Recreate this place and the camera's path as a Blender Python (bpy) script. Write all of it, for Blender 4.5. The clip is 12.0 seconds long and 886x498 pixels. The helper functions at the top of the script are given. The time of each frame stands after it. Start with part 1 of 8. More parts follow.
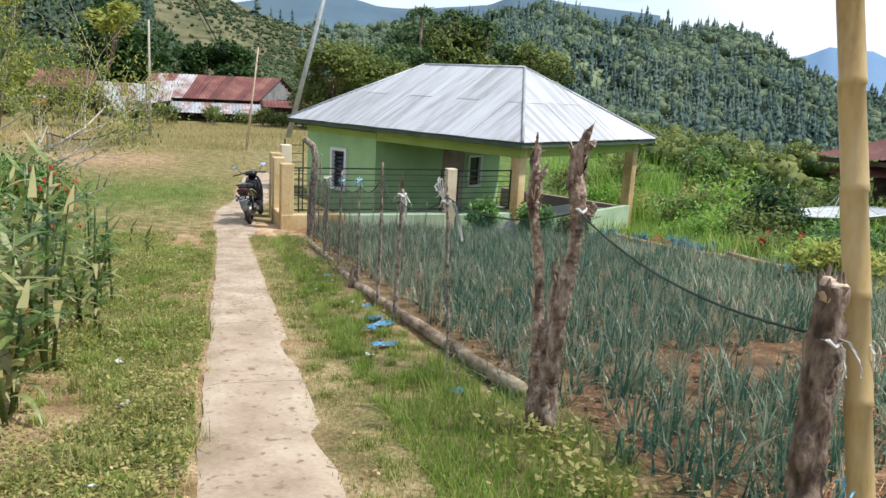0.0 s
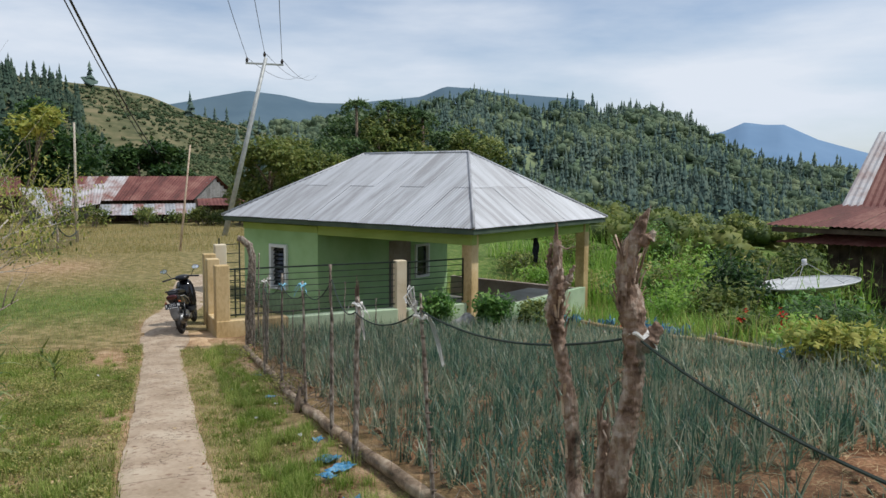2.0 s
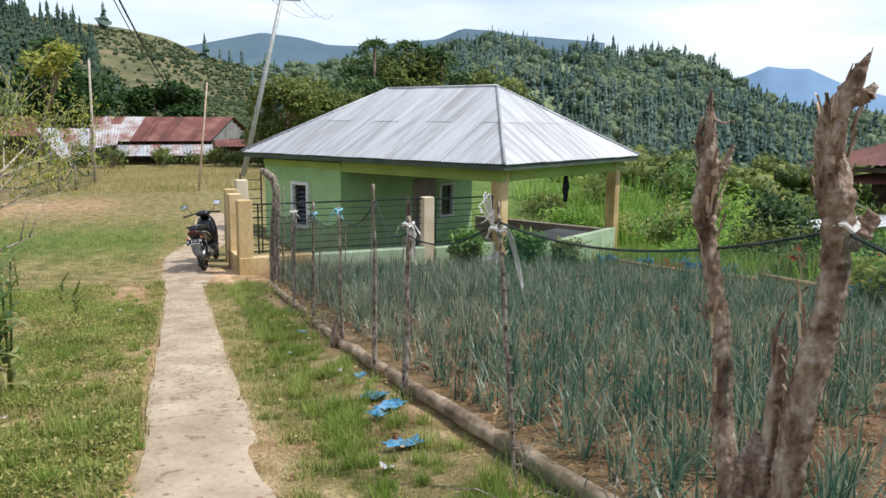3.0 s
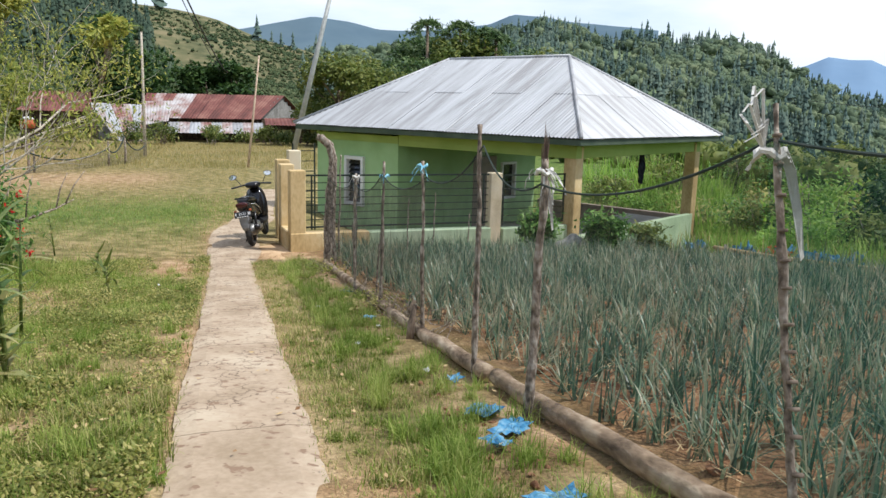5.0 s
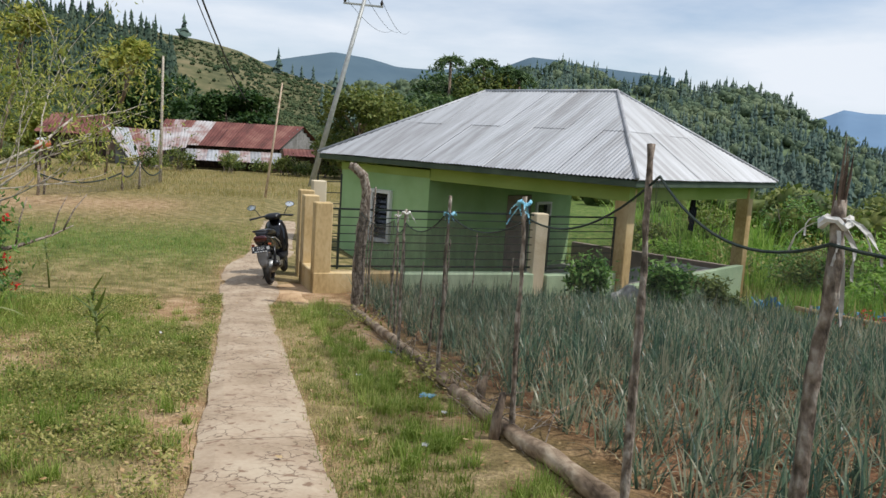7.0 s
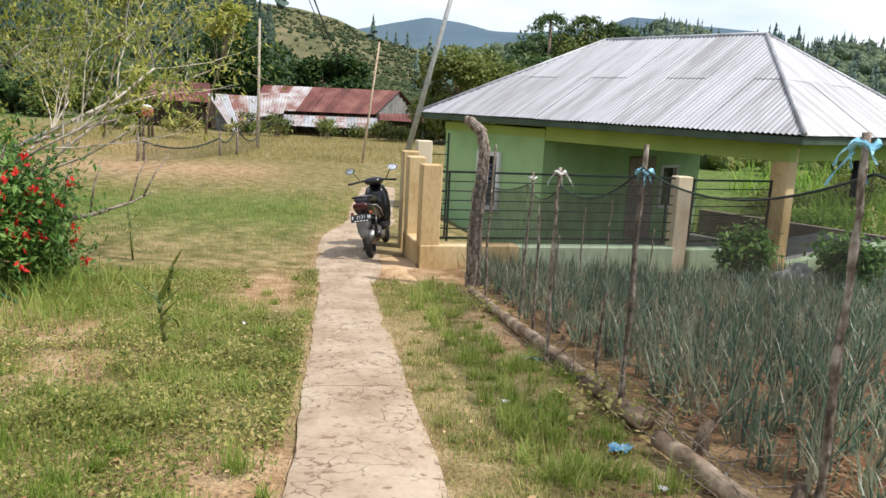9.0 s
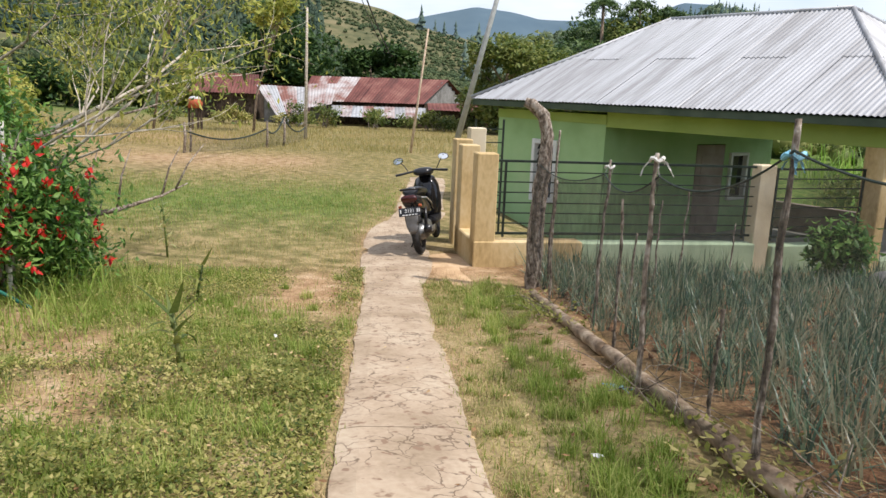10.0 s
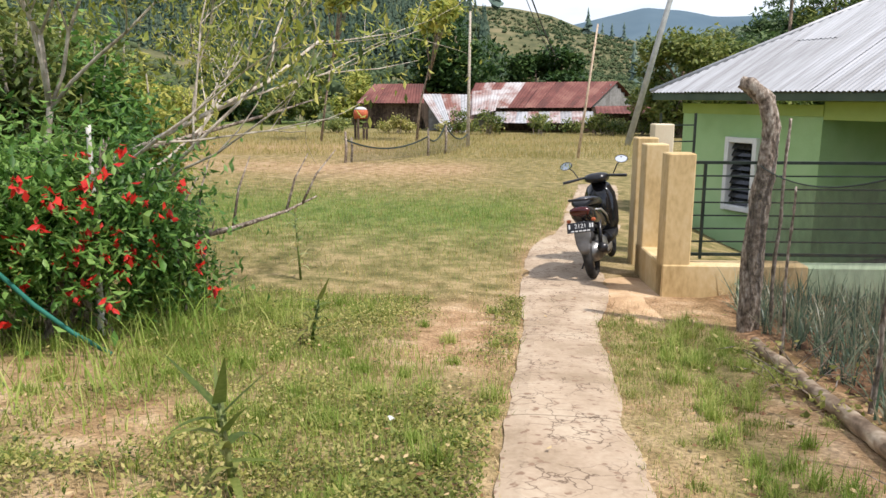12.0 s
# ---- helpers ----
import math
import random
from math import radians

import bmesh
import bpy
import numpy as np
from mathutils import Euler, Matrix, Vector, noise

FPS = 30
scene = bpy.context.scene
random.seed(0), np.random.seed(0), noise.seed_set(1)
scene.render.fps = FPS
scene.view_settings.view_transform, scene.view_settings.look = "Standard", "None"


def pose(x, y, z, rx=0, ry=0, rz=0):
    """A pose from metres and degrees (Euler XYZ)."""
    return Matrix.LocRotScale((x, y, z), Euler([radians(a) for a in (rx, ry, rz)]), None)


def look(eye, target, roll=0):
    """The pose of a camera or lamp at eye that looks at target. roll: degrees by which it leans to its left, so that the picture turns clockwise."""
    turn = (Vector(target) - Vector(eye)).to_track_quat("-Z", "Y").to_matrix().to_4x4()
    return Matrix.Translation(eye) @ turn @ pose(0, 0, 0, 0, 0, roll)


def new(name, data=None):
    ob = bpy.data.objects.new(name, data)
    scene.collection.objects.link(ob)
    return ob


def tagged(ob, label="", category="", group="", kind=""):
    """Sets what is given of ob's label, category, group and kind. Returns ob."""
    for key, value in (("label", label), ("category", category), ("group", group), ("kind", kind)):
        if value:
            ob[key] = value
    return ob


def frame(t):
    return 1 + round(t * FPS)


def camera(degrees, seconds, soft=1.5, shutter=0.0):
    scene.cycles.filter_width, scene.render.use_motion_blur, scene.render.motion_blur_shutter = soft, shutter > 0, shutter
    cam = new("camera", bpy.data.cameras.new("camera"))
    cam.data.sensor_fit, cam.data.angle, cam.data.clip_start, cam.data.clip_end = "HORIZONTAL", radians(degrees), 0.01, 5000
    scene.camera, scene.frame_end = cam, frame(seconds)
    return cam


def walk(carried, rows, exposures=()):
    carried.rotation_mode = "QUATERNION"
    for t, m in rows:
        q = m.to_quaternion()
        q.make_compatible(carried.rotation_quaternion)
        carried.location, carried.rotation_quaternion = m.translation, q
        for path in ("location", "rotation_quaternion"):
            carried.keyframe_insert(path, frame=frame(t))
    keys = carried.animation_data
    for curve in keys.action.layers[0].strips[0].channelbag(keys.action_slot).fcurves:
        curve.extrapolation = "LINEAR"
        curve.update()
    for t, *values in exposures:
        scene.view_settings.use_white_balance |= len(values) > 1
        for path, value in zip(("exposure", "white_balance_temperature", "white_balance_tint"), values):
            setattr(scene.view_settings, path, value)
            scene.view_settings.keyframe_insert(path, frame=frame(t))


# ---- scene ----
cam = camera(60.0, 12.0)
PATH = [
    (0, (12.536, -9.589, 2.973), (11.269, -8.098, 2.56), 3.2),
    (0.5, (12.339, -9.358, 3.035), (10.946, -7.957, 2.722), 1.3),
    (1, (12.14, -9.187, 3.032), (10.789, -7.725, 2.84), 1.1),
    (1.5, (11.92, -9.035, 2.994), (10.732, -7.437, 2.812), 1.1),
    (2, (11.708, -8.835, 2.938), (10.529, -7.231, 2.752), 0.4),
    (2.5, (11.418, -8.697, 2.715), (10.291, -7.098, 2.299), 0.9),
    (3, (11.179, -8.56, 2.702), (9.979, -6.994, 2.375), 0.6),
    (3.2, (11.106, -8.497, 2.704), (9.872, -6.947, 2.432), 0.3),
    (4.8, (10.221, -7.886, 2.41), (8.914, -6.411, 2.068), 1.4),
    (5, (10.082, -7.818, 2.362), (8.797, -6.328, 1.999), 1.6),
    (5.5, (9.751, -7.643, 2.343), (8.459, -6.158, 1.986), 2.5),
    (6, (9.433, -7.466, 2.316), (8.0, -6.105, 2.01), 2.5),
    (6.5, (9.103, -7.277, 2.276), (7.757, -5.824, 1.998), 3.3),
    (7, (8.856, -7.092, 2.236), (7.538, -5.612, 1.967), 3.7),
    (7.2, (8.752, -7.028, 2.22), (7.385, -5.599, 1.927), 3.4),
    (8.8, (7.633, -6.305, 2.045), (6.146, -5.014, 1.696), 2.9),
    (9, (7.511, -6.232, 2.036), (6.038, -4.93, 1.667), 2.9),
    (9.5, (7.202, -6.018, 1.999), (5.697, -4.76, 1.606), 3.1),
    (10, (6.831, -5.762, 1.946), (5.284, -4.559, 1.548), 2.3),
    (10.5, (6.501, -5.525, 1.908), (4.969, -4.295, 1.532), 1.5),
    (11, (6.147, -5.301, 1.854), (4.541, -4.17, 1.477), 1.2),
    (11.5, (5.798, -5.097, 1.809), (4.138, -4.047, 1.432), 0.8),
    (12, (5.494, -4.887, 1.781), (3.721, -4.046, 1.393), 0.1),
]
walk(cam, [(t, look(eye, target, roll)) for t, eye, target, roll in PATH], [(0.0, 0.56, 6150, 9), (0.5, 0.48, 6150, 9), (1.0, 0.12, 6200, 9), (1.5, 0.08, 6200, 9), (2.0, -0.04, 6200, 9), (2.5, 0.64, 6200, 9), (3.0, 0.42, 6200, 9), (5.0, 0.46, 6250, 9), (5.5, 0.43, 6250, 9), (6.0, 0.14, 6300, 9), (6.5, 0.09, 6350, 9), (7.0, 0.11, 6350, 9), (9.0, 0.52, 6500, 11), (10.5, 0.50, 6550, 13), (11.5, 0.54, 6600, 14), (12.0, 0.64, 6550, 13)])

# ---- world, sun ----
SUN_AZ, SUN_EL = radians(60.0), radians(59.0)  # azimuth from +y towards +x
world = bpy.data.worlds.new("world")
scene.world = world
world.use_nodes = True
wn, wl = world.node_tree.nodes, world.node_tree.links
wn.clear()
sky = wn.new("ShaderNodeTexSky")
sky.sky_type, sky.sun_disc = "NISHITA", False
sky.sun_elevation, sky.sun_rotation = SUN_EL, SUN_AZ
sky.dust_density, sky.altitude = 2.0, 900
coord = wn.new("ShaderNodeTexCoord")
squash = wn.new("ShaderNodeMapping")
squash.inputs["Scale"].default_value = (1.0, 1.0, 4.5)
cloud = wn.new("ShaderNodeTexNoise")
cloud.inputs["Scale"].default_value, cloud.inputs["Detail"].default_value, cloud.inputs["Roughness"].default_value = 1.9, 7.0, 0.55
ramp = wn.new("ShaderNodeValToRGB")
ramp.color_ramp.elements[0].position, ramp.color_ramp.elements[1].position = 0.34, 0.66
ramp.color_ramp.elements[0].color, ramp.color_ramp.elements[1].color = (0.10, 0.10, 0.10, 1), (1.0, 1.0, 1.0, 1)
white = wn.new("ShaderNodeRGB")
white.outputs[0].default_value = (6.5, 6.8, 7.3, 1)
mixsky = wn.new("ShaderNodeMixRGB")
back = wn.new("ShaderNodeBackground")
back.inputs["Strength"].default_value = 0.12
wout = wn.new("ShaderNodeOutputWorld")
wl.new(coord.outputs["Generated"], squash.inputs["Vector"])
wl.new(squash.outputs["Vector"], cloud.inputs["Vector"])
wl.new(cloud.outputs["Fac"], ramp.inputs["Fac"])
wl.new(ramp.outputs["Color"], mixsky.inputs["Fac"])
wl.new(sky.outputs["Color"], mixsky.inputs["Color1"])
wl.new(white.outputs[0], mixsky.inputs["Color2"])
wl.new(mixsky.outputs["Color"], back.inputs["Color"])
wl.new(back.outputs["Background"], wout.inputs["Surface"])
sun = new("sun", bpy.data.lights.new("sun", "SUN"))
sun.data.energy, sun.data.angle, sun.data.color = 3.0, radians(1.2), (1.0, 0.965, 0.90)
sun_dir = Vector((math.sin(SUN_AZ) * math.cos(SUN_EL), math.cos(SUN_AZ) * math.cos(SUN_EL), math.sin(SUN_EL)))
sun.matrix_world = look(sun_dir * 60, (0, 0, 0))


# ---- materials ----
def mat(name, colours, scale=4.0, rough=0.8, metal=0.0, bump=0.2, fine=60.0, thin=0.0, island=0.0, spec=0.3, random_object=0.0, stretch=(1, 1, 1)):
    """A surface with coarse and fine variation between the colours; thin: share of light let through (leaves)."""
    m = bpy.data.materials.new(name)
    m.use_nodes = True
    n, l = m.node_tree.nodes, m.node_tree.links
    n.clear()
    out, p = n.new("ShaderNodeOutputMaterial"), n.new("ShaderNodeBsdfPrincipled")
    geo = n.new("ShaderNodeNewGeometry")
    mp = n.new("ShaderNodeMapping")
    mp.inputs["Scale"].default_value = stretch
    l.new(geo.outputs["Position"], mp.inputs["Vector"])
    a, b = n.new("ShaderNodeTexNoise"), n.new("ShaderNodeTexNoise")
    a.inputs["Scale"].default_value, a.inputs["Detail"].default_value = scale, 5.0
    b.inputs["Scale"].default_value, b.inputs["Detail"].default_value = fine, 4.0
    for t in (a, b):
        l.new(mp.outputs["Vector"], t.inputs["Vector"])
    add = n.new("ShaderNodeMath")
    add.operation = "MULTIPLY_ADD"
    add.inputs[1].default_value = 0.35
    l.new(b.outputs["Fac"], add.inputs[0])
    l.new(a.outputs["Fac"], add.inputs[2])
    fac = add.outputs[0]
    for amount, node, socket in ((island, "ShaderNodeNewGeometry", "Random Per Island"), (random_object, "ShaderNodeObjectInfo", "Random")):
        if amount:
            src = n.new(node)
            more = n.new("ShaderNodeMath")
            more.operation = "MULTIPLY_ADD"
            more.inputs[1].default_value = amount
            l.new(src.outputs[socket], more.inputs[0])
            l.new(fac, more.inputs[2])
            less = n.new("ShaderNodeMath")
            less.operation = "SUBTRACT"
            less.inputs[1].default_value = amount / 2
            l.new(more.outputs[0], less.inputs[0])
            fac = less.outputs[0]
    cr = n.new("ShaderNodeValToRGB")
    el = cr.color_ramp.elements
    while len(el) < len(colours):
        el.new(0.5)
    for i, c in enumerate(colours):
        el[i].position = 0.49 + 0.38 * i / max(1, len(colours) - 1)
        el[i].color = (*c, 1)
    l.new(fac, cr.inputs["Fac"])
    l.new(cr.outputs["Color"], p.inputs["Base Color"])
    p.inputs["Roughness"].default_value, p.inputs["Metallic"].default_value = rough, metal
    p.inputs["Specular IOR Level"].default_value = spec
    if bump:
        bn = n.new("ShaderNodeBump")
        bn.inputs["Strength"].default_value, bn.inputs["Distance"].default_value = bump, 0.02
        l.new(fac, bn.inputs["Height"])
        l.new(bn.outputs["Normal"], p.inputs["Normal"])
    if thin:
        tr, mx = n.new("ShaderNodeBsdfTranslucent"), n.new("ShaderNodeMixShader")
        l.new(cr.outputs["Color"], tr.inputs["Color"])
        mx.inputs["Fac"].default_value = thin
        l.new(p.outputs["BSDF"], mx.inputs[1])
        l.new(tr.outputs["BSDF"], mx.inputs[2])
        l.new(mx.outputs["Shader"], out.inputs["Surface"])
    else:
        l.new(p.outputs["BSDF"], out.inputs["Surface"])
    return m


def ground_mat():
    """Grass turf, trampled straw and bare orange earth by patches; red tilled soil in the vegetable plot."""
    m = bpy.data.materials.new("ground_turf")
    m.use_nodes = True
    n, l = m.node_tree.nodes, m.node_tree.links
    p = n["Principled BSDF"]
    geo = n.new("ShaderNodeNewGeometry")
    att = n.new("ShaderNodeAttribute")
    att.attribute_name = "soil"
    big, mid, fine = (n.new("ShaderNodeTexNoise") for _ in range(3))
    for t, s in ((big, 0.9), (mid, 4.2), (fine, 45.0)):
        t.inputs["Scale"].default_value, t.inputs["Detail"].default_value = s, 5.0
        l.new(geo.outputs["Position"], t.inputs["Vector"])

    def rampnode(src, stops):
        cr = n.new("ShaderNodeValToRGB")
        el = cr.color_ramp.elements
        while len(el) < len(stops):
            el.new(0.5)
        for e, (pos, c) in zip(el, stops):
            e.position, e.color = pos, (*c, 1)
        l.new(src, cr.inputs["Fac"])
        return cr.outputs["Color"]

    def mix(f, a, b, mode="MIX"):
        x = n.new("ShaderNodeMixRGB")
        x.blend_type = mode
        if isinstance(f, float):
            x.inputs["Fac"].default_value = f
        else:
            l.new(f, x.inputs["Fac"])
        l.new(a, x.inputs["Color1"])
        l.new(b, x.inputs["Color2"])
        return x.outputs["Color"]

    turf = rampnode(mid.outputs["Fac"], [(0.30, (0.12, 0.115, 0.04)), (0.48, (0.23, 0.195, 0.08)), (0.66, (0.39, 0.30, 0.15))])
    earth = rampnode(mid.outputs["Fac"], [(0.3, (0.27, 0.155, 0.08)), (0.5, (0.45, 0.29, 0.165)), (0.7, (0.58, 0.42, 0.27))])
    soil = rampnode(mid.outputs["Fac"], [(0.3, (0.13, 0.06, 0.032)), (0.55, (0.30, 0.155, 0.082)), (0.75, (0.43, 0.255, 0.145))])
    bare = rampnode(big.outputs["Fac"], [(0.54, (0, 0, 0)), (0.68, (1, 1, 1))])
    grain = rampnode(fine.outputs["Fac"], [(0.3, (0.55, 0.55, 0.55)), (0.7, (1.2, 1.2, 1.2))])
    sep = n.new("ShaderNodeSeparateColor")
    l.new(att.outputs["Color"], sep.inputs["Color"])
    patch = n.new("ShaderNodeMath")
    patch.operation = "MULTIPLY"
    l.new(bare, patch.inputs[0])
    l.new(att.outputs["Alpha"], patch.inputs[1])
    col = mix(patch.outputs[0], turf, earth)
    scrub = rampnode(mid.outputs["Fac"], [(0.35, (0.075, 0.13, 0.03)), (0.55, (0.14, 0.20, 0.05)), (0.7, (0.24, 0.25, 0.09))])
    col = mix(sep.outputs["Blue"], col, scrub)
    col = mix(sep.outputs["Green"], col, earth)
    col = mix(sep.outputs["Red"], col, soil)
    col = mix(1.0, col, grain, "MULTIPLY")
    l.new(col, p.inputs["Base Color"])
    p.inputs["Roughness"].default_value, p.inputs["Specular IOR Level"].default_value = 0.95, 0.1
    bn = n.new("ShaderNodeBump")
    bn.inputs["Strength"].default_value, bn.inputs["Distance"].default_value = 0.6, 0.03
    l.new(fine.outputs["Fac"], bn.inputs["Height"])
    l.new(bn.outputs["Normal"], p.inputs["Normal"])
    return m


def concrete_mat(name, crack):
    """Dusty tan concrete with a branching network of cracks, worn and stained."""
    m = mat(name, [(0.32, 0.24, 0.16), (0.43, 0.33, 0.235), (0.51, 0.415, 0.305)], 2.2, 0.95, bump=0.45, fine=34)
    n, l = m.node_tree.nodes, m.node_tree.links
    p = next(x for x in n if x.type == "BSDF_PRINCIPLED")
    geo, warp, add = n.new("ShaderNodeNewGeometry"), n.new("ShaderNodeTexNoise"), n.new("ShaderNodeMixRGB")
    warp.inputs["Scale"].default_value, warp.inputs["Detail"].default_value = 5.0, 4.0
    add.blend_type, add.inputs["Fac"].default_value = "ADD", 0.30
    vor = n.new("ShaderNodeTexVoronoi")
    vor.feature = "DISTANCE_TO_EDGE"
    vor.inputs["Scale"].default_value = 8.0
    cr = n.new("ShaderNodeValToRGB")
    cr.color_ramp.elements[0].position, cr.color_ramp.elements[1].position = 0.005, 0.040
    where, wr = n.new("ShaderNodeTexNoise"), n.new("ShaderNodeValToRGB")
    where.inputs["Scale"].default_value, where.inputs["Detail"].default_value = 3.2, 3.0
    wr.color_ramp.elements[0].position, wr.color_ramp.elements[1].position = 0.42, 0.56
    l.new(geo.outputs["Position"], warp.inputs["Vector"])
    l.new(geo.outputs["Position"], where.inputs["Vector"])
    l.new(where.outputs["Fac"], wr.inputs["Fac"])
    l.new(geo.outputs["Position"], add.inputs["Color1"])
    l.new(warp.outputs["Color"], add.inputs["Color2"])
    l.new(add.outputs["Color"], vor.inputs["Vector"])
    l.new(vor.outputs["Distance"], cr.inputs["Fac"])
    inv = n.new("ShaderNodeMath")
    inv.operation = "MULTIPLY_ADD"
    inv.inputs[1].default_value, inv.inputs[2].default_value = -1.0, 1.0
    l.new(cr.outputs["Color"], inv.inputs[0])
    mul = n.new("ShaderNodeMath")
    mul.operation = "MULTIPLY"
    l.new(inv.outputs[0], mul.inputs[0])
    l.new(wr.outputs["Color"], mul.inputs[1])
    old = p.inputs["Base Color"].links[0].from_socket
    mix = n.new("ShaderNodeMixRGB")
    mix.inputs["Color2"].default_value = (0.11, 0.07, 0.045, 1)
    l.new(old, mix.inputs["Color1"])
    half = n.new("ShaderNodeMath")
    half.operation, half.inputs[1].default_value = "MULTIPLY", crack
    l.new(mul.outputs[0], half.inputs[0])
    l.new(half.outputs[0], mix.inputs["Fac"])
    pit, pr_, dark = n.new("ShaderNodeTexNoise"), n.new("ShaderNodeValToRGB"), n.new("ShaderNodeMixRGB")
    pit.inputs["Scale"].default_value, pit.inputs["Detail"].default_value = 17.0, 2.0
    pr_.color_ramp.elements[0].position, pr_.color_ramp.elements[1].position = 0.60, 0.68
    dark.inputs["Color2"].default_value = (0.25, 0.165, 0.11, 1)
    l.new(geo.outputs["Position"], pit.inputs["Vector"])
    l.new(pit.outputs["Fac"], pr_.inputs["Fac"])
    l.new(pr_.outputs["Color"], dark.inputs["Fac"])
    l.new(mix.outputs["Color"], dark.inputs["Color1"])
    l.new(dark.outputs["Color"], p.inputs["Base Color"])
    return m


def net_mat(name, colour, cover):
    """Woven shade net: dark threads that cover part of the view."""
    m = bpy.data.materials.new(name)
    m.use_nodes = True
    n, l = m.node_tree.nodes, m.node_tree.links
    p, out = n["Principled BSDF"], n["Material Output"]
    p.inputs["Base Color"].default_value, p.inputs["Roughness"].default_value = (*colour, 1), 0.7
    tr, mx = n.new("ShaderNodeBsdfTransparent"), n.new("ShaderNodeMixShader")
    geo, noi, mul = n.new("ShaderNodeNewGeometry"), n.new("ShaderNodeTexNoise"), n.new("ShaderNodeMath")
    noi.inputs["Scale"].default_value, noi.inputs["Detail"].default_value = 9.0, 4.0
    l.new(geo.outputs["Position"], noi.inputs["Vector"])
    mul.operation, mul.inputs[1].default_value, mul.inputs[2].default_value = "MULTIPLY_ADD", 0.5, cover - 0.25
    l.new(noi.outputs["Fac"], mul.inputs[0])
    l.new(mul.outputs[0], mx.inputs["Fac"])
    l.new(tr.outputs["BSDF"], mx.inputs[1])
    l.new(p.outputs["BSDF"], mx.inputs[2])
    l.new(mx.outputs["Shader"], out.inputs["Surface"])
    return m


